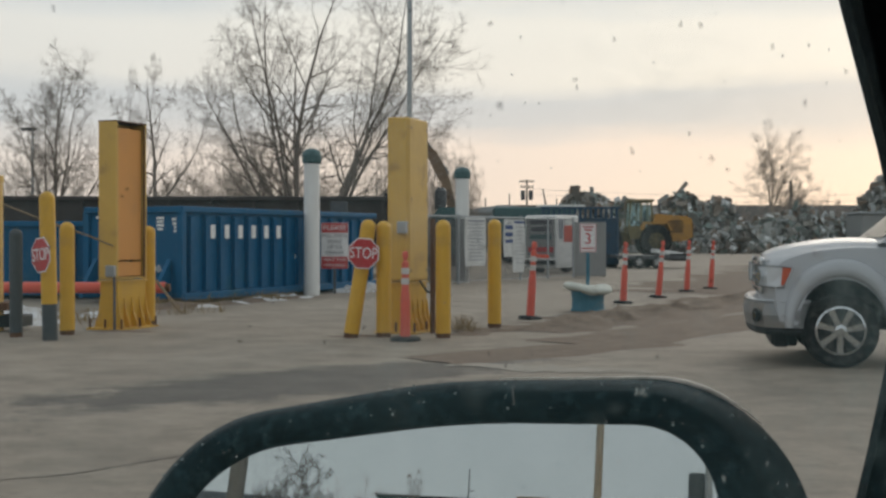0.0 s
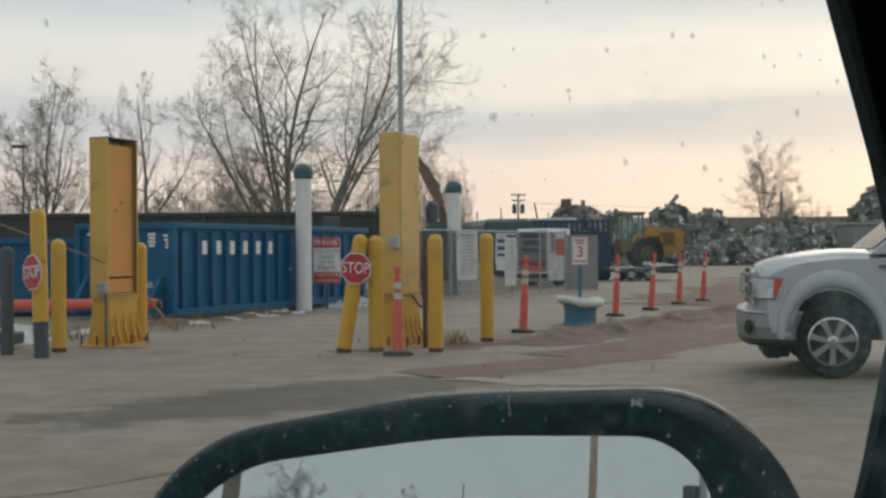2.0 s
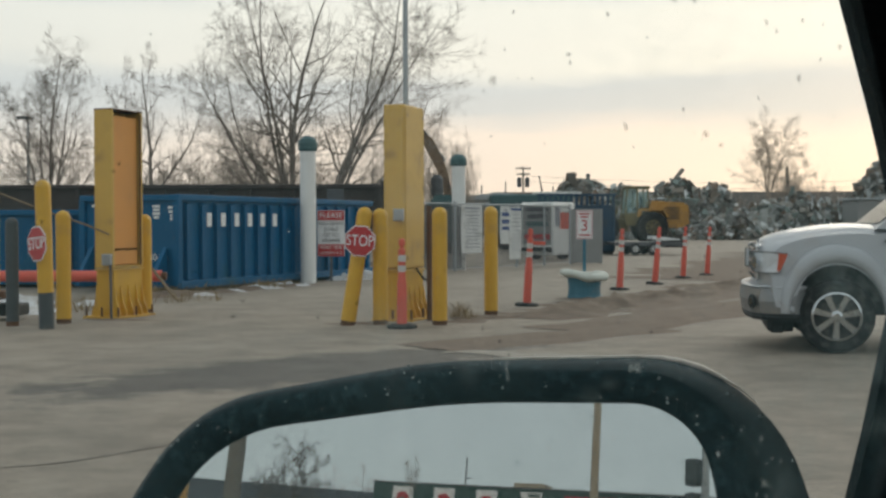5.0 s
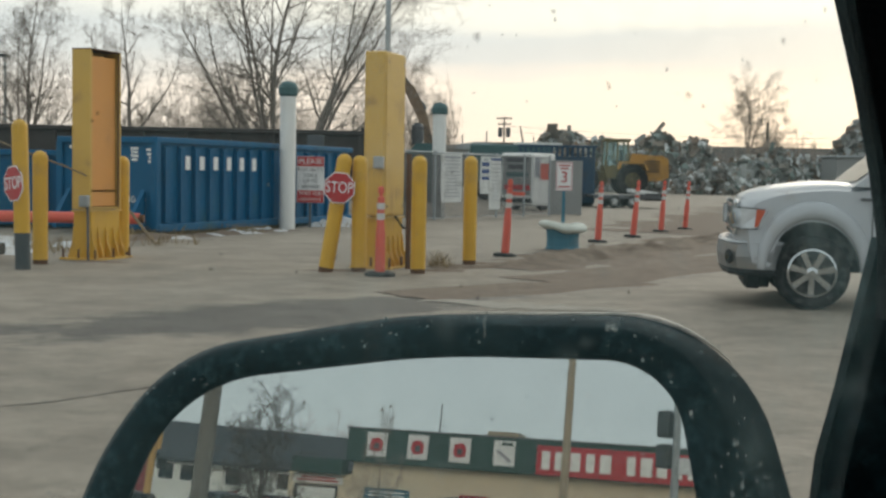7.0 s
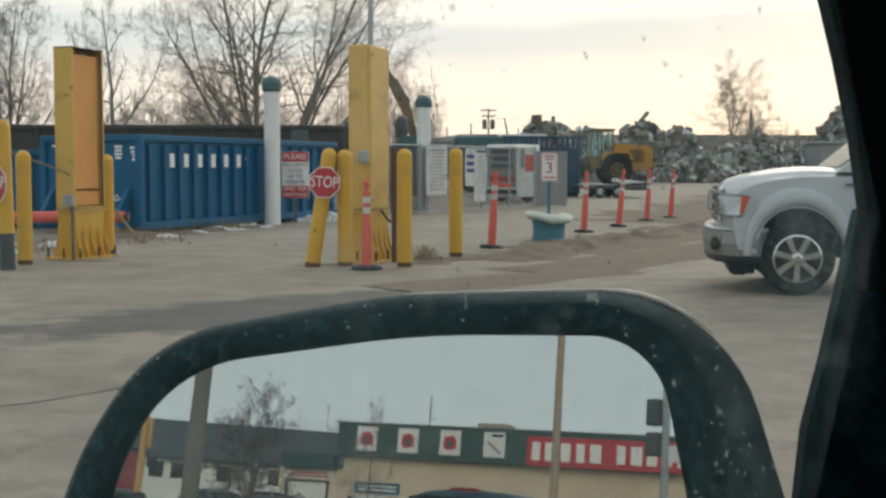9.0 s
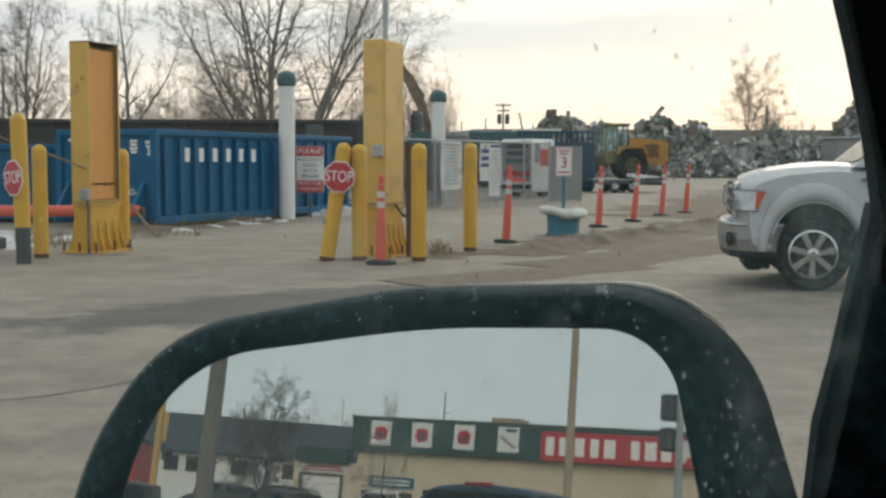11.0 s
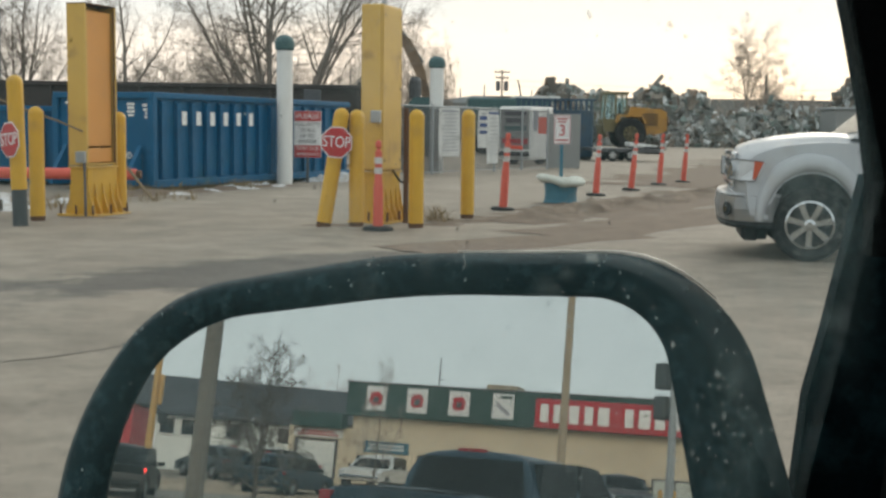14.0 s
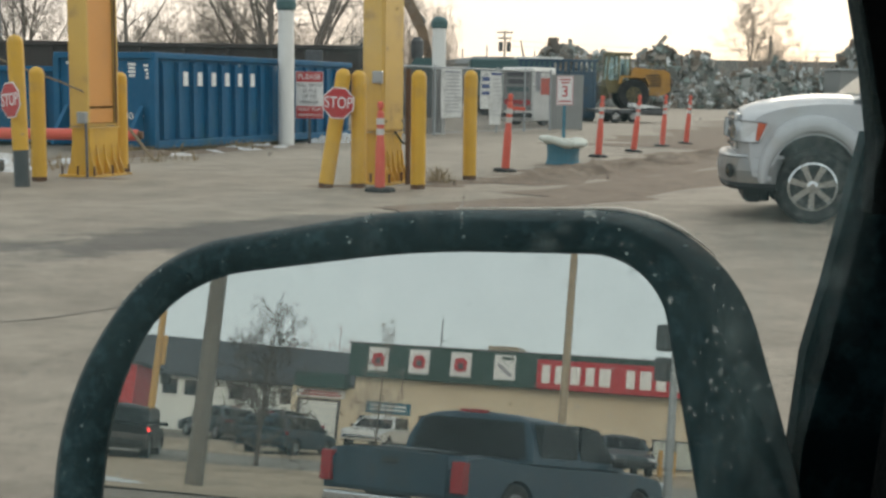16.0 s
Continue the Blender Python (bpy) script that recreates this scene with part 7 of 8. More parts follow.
    for nm, x0, x1 in (("windshield", green[0], green[1]), ("rear_window", green[-1], green[-2])):
        (xa, za), (xb, zb_) = x0, x1
        s = -1 if nm == "windshield" else 1
        bm = bmesh.new()
        w0, w1 = (half * 0.86, half * 0.74) if kind == "pickup" else (half * 0.80, half * 0.70)
        q = [bm.verts.new(p) for p in ((xa + s * 0.02 + (xb - xa) * 0.1, -w0, za + (zb_ - za) * 0.1), (xa + s * 0.02 + (xb - xa) * 0.1, w0, za + (zb_ - za) * 0.1), (xa + s * 0.02 + (xb - xa) * 0.92, w1, za + (zb_ - za) * 0.92), (xa + s * 0.02 + (xb - xa) * 0.92, -w1, za + (zb_ - za) * 0.92))]
        bm.faces.new(q)
        bmesh.ops.solidify(bm, geom=bm.faces[:], thickness=0.02)
        part(nm, bm, M_STREETGLASS, v)
    bm = bmesh.new()
    box(bm, (0.16, half * 1.8, 0.16), (length + (0.08 if kind == "pickup" else 0.0), 0, zb - 0.12 if kind == "pickup" else zb + 0.14), 0.04)
    part("rear_bumper", bm, M_CHROME if kind == "pickup" else M_BLACK_PLASTIC, v)
    bm = bmesh.new()
    box(bm, (0.12, half * 1.8, 0.18), (0.02, 0, zb + 0.12), 0.04)
    part("front_bumper", bm, M_CHROME if kind == "pickup" else M_BLACK_PLASTIC, v)
    bm = bmesh.new()
    box(bm, (0.03, 0.42, 0.05), (green[-2][0] + 0.03, 0, max(p[1] for p in green) - 0.01), 0.01)
    part("brake_lamp", bm, M_REDLENS, v)
    if kind == "pickup":
        bm = bmesh.new()
        box(bm, (1.4, half * 1.62, 0.02), (4.85, 0, 1.085))
        part("bed_cover", bm, M_BLACK_PLASTIC, v)
        bm = bmesh.new()
        box(bm, (0.02, half * 1.56, 0.50), (length + 0.084, 0, 0.80), 0.005)
        gate = part("tailgate", bm, paint, v)
        bm = bmesh.new()
        box(bm, (0.02, 0.24, 0.07), (length + 0.10, 0, 0.92), 0.01)
        part("gate_handle", bm, M_BLACK_PLASTIC, gate)
    bm = bmesh.new()
    box(bm, (length * 0.8, half * 1.3, 0.14), (length / 2, 0, zb + 0.02), 0.02)
    part("underbody", bm, M_BLACK_PLASTIC, v)
    return v


def heading(dx, dy):
    """Turn of a vehicle whose front points along (dx, dy)."""
    return math.degrees(math.atan2(-dy, -dx))


def park(kind, x, y, hx, hy, paint, label, category, braking=False):
    """Parks a vehicle with the middle of its tail at x, y, facing hx, hy."""
    length = {"suv": 4.5, "sedan": 4.6, "pickup": 5.6}[kind]
    n_ = math.hypot(hx, hy)
    fx, fy = x + hx / n_ * length, y + hy / n_ * length
    return street_car(kind, (fx, fy, gz(x, y)), heading(hx, hy), paint, label, category, braking)


park("pickup", -6.98, -10.92, 0.06, -1.0, M_NAVY_PAINT, "dark navy pickup truck with red tail lights", "pickup truck").scale = (1, 1, 0.88)
park("suv", -21.5, -20.96, -0.60, -0.80, M_BLACK_PAINT, "dark SUV braking in the street, tail lights lit", "car", True).scale = (0.95, 1.05, 0.84)
park("sedan", -31.8, -39.1, -0.93, -0.37, M_GREY_PAINT, "grey sedan parked by the pale house", "car")
park("sedan", -31.0, -43.6, -0.80, 0.60, M_WHITE_PAINT, "white car parked behind a grey sedan", "car")
park("suv", -24.0, -30.2, -0.22, -0.97, M_NAVY_PAINT, "dark SUV parked on the dry lot", "car").scale = (1, 0.95, 0.82)
park("pickup", -25.3, -41.2, 0.26, 0.96, M_WHITE_PAINT, "white pickup truck parked at the store", "pickup truck").scale = (0.85, 0.85, 0.85)
park("sedan", -17.2, -43.3, 0.52, 0.853, M_GREY_PAINT, "dark grey car parked before the store", "car")

# ---- across the street, behind the car: store, house, poles (seen in the door mirror) ----
def street_point(depth, side):
    """A place behind the car: so many metres back along the mirrored view and to its side."""
    return -0.52 * depth + 0.853 * side, -0.853 * depth - 0.52 * side


road_rows = []
bm = bmesh.new()
for k in range(41):
    side = -100 + 5 * k
    row = []
    for depth in (30.0, 32.0, 34.0, 36.0):
        x, y = street_point(depth, side)
        row.append(bm.verts.new((x, y, gz(x, y) + 0.02)))
    road_rows.append(row)
for a, b in zip(road_rows, road_rows[1:]):
    for i in range(3):
        bm.faces.new((a[i], a[i + 1], b[i + 1], b[i]))
M_ROAD = material("grey_road_asphalt", (0.26, 0.235, 0.20), 0.85, vary=0.2, scale=0.8, bump=0.3, fine=20)
tagged(part("road", bm, M_ROAD, None), "grey asphalt street along the verge", "road", kind="structure")
M_VERGE = material("dry_verge", (0.42, 0.33, 0.235), 0.95, vary=0.3, scale=1.3, bump=0.6, fine=12, dirt=(0.24, 0.185, 0.13), dirt_amount=0.5, dirt_scale=0.6)
for d0, d1 in ((17.0, 29.8), (36.2, 47.0)):
    rows = []
    bm = bmesh.new()
    for k in range(41):
        side = -100 + 5 * k
        row = []
        for i in range(8):
            x, y = street_point(d0 + (d1 - d0) * i / 7, side)
            row.append(bm.verts.new((x, y, gz(x, y) + 0.03)))
        rows.append(row)
    for a, b in zip(rows, rows[1:]):
        for i in range(7):
            bm.faces.new((a[i], a[i + 1], b[i + 1], b[i]))
    tagged(part("verge", bm, M_VERGE, None), "strip of dry brown grass beside the street", "verge", kind="structure")
for i, (dp, sd) in enumerate([(18.5, -6.5), (19.0, -5.0), (29.0, -9)]):
    x, y = street_point(dp, sd)
    snow_patch((x, y, gz(x, y) + 0.03), 1.0, 0.4, 0.06, 90 + i)

st = thing("store_building", (3.98, -49.51, 0), 169.75, "tan stucco store with a dark green fascia", "store")
bm = bmesh.new()
box(bm, (34, 18, 3.4 + 0.4), (17, 9, 1.9 + 0.1))
part("wall", bm, M_STUCCO, st)
bm = bmesh.new()
box(bm, (34.2, 0.9, 1.42), (17.05, -0.1, 4.55), 0.03)
part("fascia", bm, M_FASCIA, st, "dark green metal fascia")
bm = bmesh.new()
box(bm, (34.3, 1.0, 0.06), (17.05, -0.1, 5.29), 0.01)
part("coping", bm, M_STEEL_DARK, st)
bm = bmesh.new()
box(bm, (33.8, 16.8, 0.2), (17, 9.0, 3.95))
part("roof", bm, M_ROOF, st)
bm = bmesh.new()
box(bm, (3.2, 9, 3.1), (35.6, 4.8, 1.75))
part("wing_wall", bm, M_STUCCO, st)
bm = bmesh.new()
box(bm, (2.45, 0.7, 0.66), (35.65, 0.1, 3.56), 0.02)
part("wing_fascia", bm, M_FASCIA, st, "dark green metal fascia")
bm = bmesh.new()
box(bm, (2.8, 8.6, 0.15), (35.73, 5.0, 3.38))
part("wing_roof", bm, M_ROOF, st)
bm = bmesh.new()
box(bm, (1.85, 0.08, 2.0), (35.78, 0.27, 1.62), 0.01)
door_ = part("loading_door", bm, M_SIDING, st, "pale roll-up door")
for i in range(5):
    bm = bmesh.new()
    box(bm, (1.8, 0.02, 0.02), (35.78, 0.22, 0.95 + 0.34 * i))
    part("door_joint", bm, M_GREYINK, door_)
bm = bmesh.new()
box(bm, (0.09, 0.12, 2.1), (34.79, 0.25, 1.65))
box(bm, (0.09, 0.12, 2.1), (36.77, 0.25, 1.65))
box(bm, (2.07, 0.12, 0.09), (35.78, 0.25, 2.70))
part("door_frame", bm, M_STEEL_DARK, st)
bm = bmesh.new()
box(bm, (2.4, 0.05, 0.36), (35.73, 0.25, 2.98), 0.01)
dsign = part("door_sign", bm, M_WHITE, st, "white sign board with red print")
for z, w in ((3.05, 1.7), (2.92, 2.0)):
    bm = bmesh.new()
    box(bm, (w, 0.02, 0.07), (35.73, 0.21, z))
    part("print_bar", bm, M_RED_SIGN, dsign)
# four picture boards with plain shapes of tools
for i, x in enumerate((32.75, 30.85, 28.95, 27.0)):
    bm = bmesh.new()
    box(bm, (0.92, 0.06, 1.04), (x, -0.585, 4.62), 0.01)
    pb = part("picture_board", bm, M_SIGN_WHITE, st, "white picture board")
    bm = bmesh.new()
    if i == 3:
        box(bm, (0.75, 0.03, 0.14), (x, -0.63, 4.50), 0.02, (0, -38, 0))
        part("tool_shape", bm, M_GREYINK, pb)
        bm = bmesh.new()
        box(bm, (0.5, 0.03, 0.12), (x - 0.12, -0.63, 5.0))
        part("print_bar", bm, M_FASCIA, pb)
    else:
        slab(bm, [(x - 0.26, 4.36), (x - 0.30, 4.72), (x - 0.12, 4.92), (x + 0.22, 4.86), (x + 0.30, 4.5), (x + 0.14, 4.30)], -0.65, -0.62)
        part("tool_shape", bm, M_STORE_RED, pb, "plain red shape")
        bm = bmesh.new()
        box(bm, (0.24, 0.02, 0.26), (x - 0.02, -0.66, 4.55), 0.01)
        part("tool_detail", bm, M_INK, pb)
bm = bmesh.new()
box(bm, (15.5, 0.10, 1.20), (17.83, -0.62, 4.45), 0.01)
rs = part("name_board", bm, M_STORE_RED, st, "red name board with white block marks")
x = 25.40
for i in range(20):
    if i in (5, 13):
        x -= 0.42
        continue
    bm = bmesh.new()
    w = 0.40 + 0.06 * ((i * 5) % 3 - 1)
    box(bm, (w, 0.05, 0.74), (x - 0.22, -0.69, 4.45), 0.02)
    part("block_mark", bm, M_LETTER, rs, "bold white block mark")
    x -= 0.62
bm = bmesh.new()
box(bm, (1.4, 1.2, 0.42), (27.6, 1.6, 5.45), 0.03)
part("roof_unit", bm, M_TANPOLE, st, "tan rooftop unit")
bm = bmesh.new()
tube(bm, [(30.5, 1.0, 4.0), (30.5, 1.0, 6.7)], 0.03, 6)
tube(bm, [(30.2, 1.0, 5.75), (30.5, 1.0, 5.75)], 0.02, 6)
part("roof_mast", bm, M_STEEL_DARK, st)
bm = bmesh.new()
box(bm, (2.1, 0.06, 0.50), (32.3, -0.03, 2.55), 0.01)
bs = part("wall_sign", bm, M_DRUM, st, "blue wall sign with pale print")
for z in (2.64, 2.48):
    bm = bmesh.new()
    box(bm, (1.7, 0.02, 0.07), (32.3, -0.07, z))
    part("print_bar", bm, M_LETTER, bs)
# the sky's reflection in this window is painted as a pale panel
bm = bmesh.new()
box(bm, (2.0, 0.08, 1.05), (19.7, -0.02, 1.60), 0.01)
sw = part("shop_window", bm, M_TYREWHITE, st, "window painted pale for the sky's reflection")
for sx, sz, w, hh in ((-1.0, 0, 0.07, 1.12), (1.0, 0, 0.07, 1.12), (0.1, 0, 0.06, 1.05), (0, 0.54, 2.0, 0.07), (0, -0.54, 2.0, 0.07)):
    bm = bmesh.new()
    box(bm, (w, 0.06, hh), (19.7 + sx, -0.08, 1.60 + sz))
    part("window_frame", bm, M_STEEL_DARK, sw)
for i, xx in enumerate((17.9, 18.4, 19.4, 19.9, 20.4)):
    gp = thing("store_bollard", (0, 0, 0), 0, "short yellow safety bollard before the store", "bollard", "yellow bollards at the store")
    p = st.matrix_basis @ Vector((xx, -3.0, 0))
    gp.matrix_basis = pose(p.x, p.y, gz(p.x, p.y))
    bm = bmesh.new()
    lathe(bm, [(0.09, -0.05), (0.09, 0.95), (0.06, 1.02)], 12)
    part("post", bm, M_TRAFFIC, gp)

# pale house with a dark roof, and a red gable before it
hs = thing("house", (-34.6, -50.4, 0), math.degrees(math.atan2(0.52, -0.853)), "pale two-window house with a dark shingle roof", "house")
bm = bmesh.new()
box(bm, (11, 7, 3.1), (5.5, 3.5, 2.0))
part("wall", bm, M_SIDING, hs)
bm = bmesh.new()
slab(bm, [(-0.4, 3.45), (3.5, 5.55), (7.4, 3.45), (7.4, 3.62), (3.5, 5.72), (-0.4, 3.62)], -0.4, 11.4, "x")
part("roof", bm, M_ROOF, hs)
bm = bmesh.new()
slab(bm, [(0.0, 3.45), (3.5, 5.5), (7.0, 3.45)], 10.9, 11.0, "x")
part("gable", bm, M_SIDING, hs)
for xx in (7.9, 9.0, 5.6, 3.0):
    bm = bmesh.new()
    box(bm, (0.75, 0.06, 0.8), (xx, -0.02, 2.95), 0.01)
    wi = part("window", bm, M_CARGLASS, hs)
    bm = bmesh.new()
    for sx, sz, w, hh in ((-0.4, 0, 0.07, 0.9), (0.4, 0, 0.07, 0.9), (0, 0.42, 0.8, 0.07), (0, -0.42, 0.8, 0.07)):
        box(bm, (w, 0.08, hh), (xx + sx, -0.04, 2.95 + sz))
    part("frame", bm, M_WHITE, wi)
bm = bmesh.new()
box(bm, (0.9, 0.06, 1.9), (9.9, -0.02, 1.6), 0.01)
part("door", bm, M_WHITE, hs)
rb = thing("red_building", (-33.6, -34.2, 0), math.degrees(math.atan2(0.52, -0.853)), "low building with a red panelled wall and white trim", "building")
bm = bmesh.new()
box(bm, (1.15, 4, 2.9), (0.575, 2, 1.75))
part("red_wall", bm, M_STORE_RED, rb)
bm = bmesh.new()
box(bm, (0.14, 4.1, 2.95), (1.22, 2, 1.75))
part("trim", bm, M_WHITE, rb)
bm = bmesh.new()
box(bm, (6, 4, 2.9), (4.3, 2, 1.75))
part("pale_wall", bm, M_SIDING, rb)
for xx in (1.9, 3.1):
    bm = bmesh.new()
    box(bm, (0.7, 0.05, 0.9), (xx, -0.02, 2.1), 0.01)
    part("window", bm, M_CARGLASS, rb)
bm = bmesh.new()
box(bm, (7.6, 4.3, 0.12), (3.6, 2.0, 3.26), 0.01)
part("roof", bm, M_ROOF, rb)

# poles at the verge
up = utility_pole((-13.23, -14.8, 0), 9.5, [], "thick weathered grey wooden pole at the verge", r=0.16)
utility_pole((-10.5, -23.4, 0.1), 9.0, [], "slim tan steel pole at the street", M_TANPOLE, 0.10)
ts = thing("traffic_signal", (-25.45, -26.6, 0.2), -31.4, "yellow signal pole with a small dark signal head", "traffic signal")
bm = bmesh.new()
tube(bm, [(0, 0, 0.7), (0, 0, 5.6)], [0.11, 0.10], 12)
part("pole", bm, M_TRAFFIC, ts)
bm = bmesh.new()
tube(bm, [(0, 0, -0.05), (0, 0, 0.71)], 0.13, 12)
part("foot", bm, M_BLACK_PLASTIC, ts)
bm = bmesh.new()
box(bm, (0.28, 0.22, 0.32), (0.30, -0.1, 2.15), 0.04)
part("signal_head", bm, M_BLACK_PLASTIC, ts)
bm = bmesh.new()
box(bm, (0.12, 0.18, 0.9), (0.17, 0, 3.0), 0.03)
part("side_head", bm, M_TRAFFIC, ts)
tr_ = thing("traffic_signal", (-5.09, -14.8, 0), 20, "grey signal post with dark signal boxes", "traffic signal")
bm = bmesh.new()
tube(bm, [(0, 0, 0), (0, 0, 3.5)], [0.06, 0.05], 10)
part("pole", bm, M_STEEL, tr_)
for z, hh in ((2.33, 0.32), (2.76, 0.36)):
    bm = bmesh.new()
    box(bm, (0.20, 0.20, hh), (-0.18, 0, z), 0.03)
    part("signal_head", bm, M_DARKGREY_PAINT, tr_)
bm = bmesh.new()
box(bm, (0.28, 0.03, 0.22), (0.20, 0, 2.2), 0.01)
part("sign_plate", bm, M_SIGN_WHITE, tr_)

spreading_tree((-19.2, -24.0, 0.1), 4.4, 1.5, 121, "small bare street tree with a rounded crown", 0.27, 0.055, 0.0066, (3, 22, 34, 48, 62, 76, 78), 48, 0.75, 0.0, M_TWIG_DARK, M_TWIG_DARK, (0, 10, 170, 60, 235, 0, 185))
spreading_tree((-21.6, -33.3, 0.4), 4.8, 1.1, 103, "slender bare young tree", 0.22, 0.036, 0.0055, (3, 66, 70), 64, 0.6, 0.0, M_TWIG_DARK, M_TWIG, (0, 20, 190))
for i, (dp, sd, hh) in enumerate([(78, -5.0, 6.6), (80, -7.2, 6.2), (79, -3.0, 6.4), (81, -9.4, 6.2)]):
    x, y = street_point(dp, sd)
    bare_tree((x, y, 1.0), hh, 2.0, 120 + i, "reddish-brown bare thicket behind the store", 0.12, 0.10, 7, 0.018, 6, 1.8, 0.0, 0.7, M_TWIG_RED, M_TWIG_RED, 0.8)

# ---- the car's own door: pillar, window, mirror ----
cd = thing("car_door", (0.0, 0.0, 0), 0, "black car door with dusty window and side mirror", "car door")
# door skin below the window
w_dir = Vector((0.9, 0.436))
w_turn = math.degrees(math.atan2(w_dir.y, w_dir.x))


bm = bmesh.new()
box(bm, (0.34, 0.05, 0.62), (0.06, 0.03, 0.49), 0.012)
skin = part("door_skin", bm, M_CABIN, cd)
skin.matrix_basis = pose(0, 0.27, 0, 0, 0, w_turn)
bm = bmesh.new()
box(bm, (0.34, 0.04, 0.24), (0.06, 0.03, 0.12), 0.01)
sill = part("door_sill", bm, M_BLACK_PLASTIC, cd)
sill.matrix_basis = pose(0, 0.27, 0, 0, 0, w_turn)
bm = bmesh.new()
slab(bm, [(-1.12, 0.855), (-1.12, 1.655), (-0.03, 1.655), (0.050, 1.397), (0.127, 1.174), (0.154, 1.0885), (0.1295, 1.002), (0.120, 0.855)], -0.002, 0.002)
pane = part("window_pane", bm, M_PANE, cd, "clear glass with specks of dirt")
pane.matrix_basis = pose(0, 0.27, 0, 0, 0, w_turn)
pane.visible_shadow = False

# specks of dirt on the glass
rnd = random.Random(77)


def specks(name, spots, mat, label):
    bm = bmesh.new()
    fade = bm.verts.layers.float.new("fade")
    for s, z, r in spots:
        n = 9
        r *= 1.7
        c = bm.verts.new((s, -0.0035, z))
        c[fade] = 1.0
        ring = []
        ph = rnd.random() * 6
        for k in range(n):
            a = 2 * math.pi * k / n
            rr = r * (0.65 + 0.6 * rnd.random())
            ring.append(bm.verts.new((s + rr * math.cos(a) * 0.85, -0.0035, z + rr * math.sin(a) * (1.0 + 0.3 * math.sin(ph)))))
        for k in range(n):
            bm.faces.new((c, ring[k], ring[(k + 1) % n]))
    o = part(name, bm, mat, cd, label)
    o.matrix_basis = pose(0, 0.27, 0, 0, 0, w_turn)
    o.visible_shadow = False
    o["kind"] = "stuff"
    return o


dark = [(-0.005, 1.1525, 0.0011), (0.0115, 1.158, 0.0007), (0.014, 1.1395, 0.0009), (0.075, 1.129, 0.0010), (0.080, 1.1262, 0.0007), (0.107, 1.160, 0.0006), (0.057, 1.152, 0.0005), (0.0455, 1.157, 0.0005), (0.068, 1.135, 0.0005)]
dark += [(-0.06 + 0.16 * rnd.random(), 1.02 + 0.08 * rnd.random(), 0.0002 + 0.00025 * rnd.random()) for _ in range(45)]
dark += [(0.02 + 0.10 * rnd.random(), 1.125 + 0.06 * rnd.random(), 0.00035 + 0.0004 * rnd.random()) for _ in range(22)]
dark += [(-0.09 + 0.21 * rnd.random(), 1.10 + 0.09 * rnd.random(), 0.00022 + 0.00022 * rnd.random()) for _ in range(60)]
specks("dirt_specks", dark, M_SPECK, "small dark specks of dirt")
pale = [(-0.09 + 0.21 * rnd.random(), 1.0 + 0.11 * rnd.random(), 0.00018 + 0.00022 * rnd.random() ** 2) for _ in range(110)]
pale += [(0.045 + 0.06 * rnd.random(), 0.99 + 0.08 * rnd.random(), 0.0003 + 0.0005 * rnd.random() ** 2) for _ in range(40)]
pale += [(0.0176 + 0.0002 * math.sin(k), 1.0700 + 0.0006 * k, 0.00030) for k in range(8)]
pale += [(0.0535 + 0.0018 * rnd.uniform(-1, 1), 1.0709 + 0.0010 * rnd.uniform(-1, 1), 0.0005) for _ in range(12)]
pale += [(0.0943, 1.0382, 0.00075), (0.0950, 1.0380, 0.0005), (0.1032, 1.0317, 0.00055), (0.0880, 1.0300, 0.0004), (0.1105, 1.0210, 0.0005), (0.0985, 1.0140, 0.0005)]
pale += [(0.088 + 0.03 * rnd.random(), 0.995 + 0.05 * rnd.random(), 0.0002 + 0.0004 * rnd.random() ** 2) for _ in range(70)]
specks("dust_specks", pale, M_SPECK_PALE, "small pale specks of dust")

smear = [(-0.02 + 0.14 * rnd.random(), 1.03 + 0.09 * rnd.random(), 0.002 + 0.005 * rnd.random()) for _ in range(16)]
smear += [(0.105 + 0.03 * rnd.random(), 1.05 + 0.05 * rnd.random(), 0.002 + 0.005 * rnd.random()) for _ in range(12)]
specks("dust_film", [(a, b + 0.0, r) for a, b, r in smear], M_SMEAR, "faint smears of dust").matrix_basis = pose(0.001, 0.2676, 0, 0, 0, w_turn)

# soft-edged films of dust on the glass
for s_, z_, rs_, rz_, tip in ((0.129, 1.085, 0.022, 0.062, -14), (0.098, 1.012, 0.030, 0.070, 10), (0.062, 1.150, 0.055, 0.022, 5)):
    bm = bmesh.new()
    bmesh.ops.create_grid(bm, x_segments=1, y_segments=1, size=1.0)
    bmesh.ops.rotate(bm, verts=bm.verts, matrix=Matrix.Rotation(radians(90), 3, "X"))
    film_ = part("dust_film", bm, M_FILM, cd, "soft cloudy film of dust")
    film_.matrix_basis = pose(0, 0.27, 0, 0, 0, w_turn) @ pose(s_, -0.0045, z_, 0, tip, 0) @ Matrix.Diagonal((rs_, 1, rz_, 1))
    film_.visible_shadow = False

# pillar: leaning black bar; door frame corner below it
bm = bmesh.new()
edge = [(0.056, 1.52), (0.1388, 1.193), (0.1526, 1.141), (0.1592, 1.112), (0.1636, 1.085)]
slab(bm, edge + [(0.1640, 1.06), (0.36, 1.06), (0.30, 1.52)], 0.405, 0.415, "y")
soften(bm, 0.002)
part("a_pillar", bm, M_CABIN, cd, "black inner pillar trim")
bm = bmesh.new()
edge = [(0.1655, 1.088), (0.1600, 1.062), (0.1538, 1.032), (0.1480, 1.008), (0.1447, 0.971), (0.139, 0.90), (0.135, 0.80)]
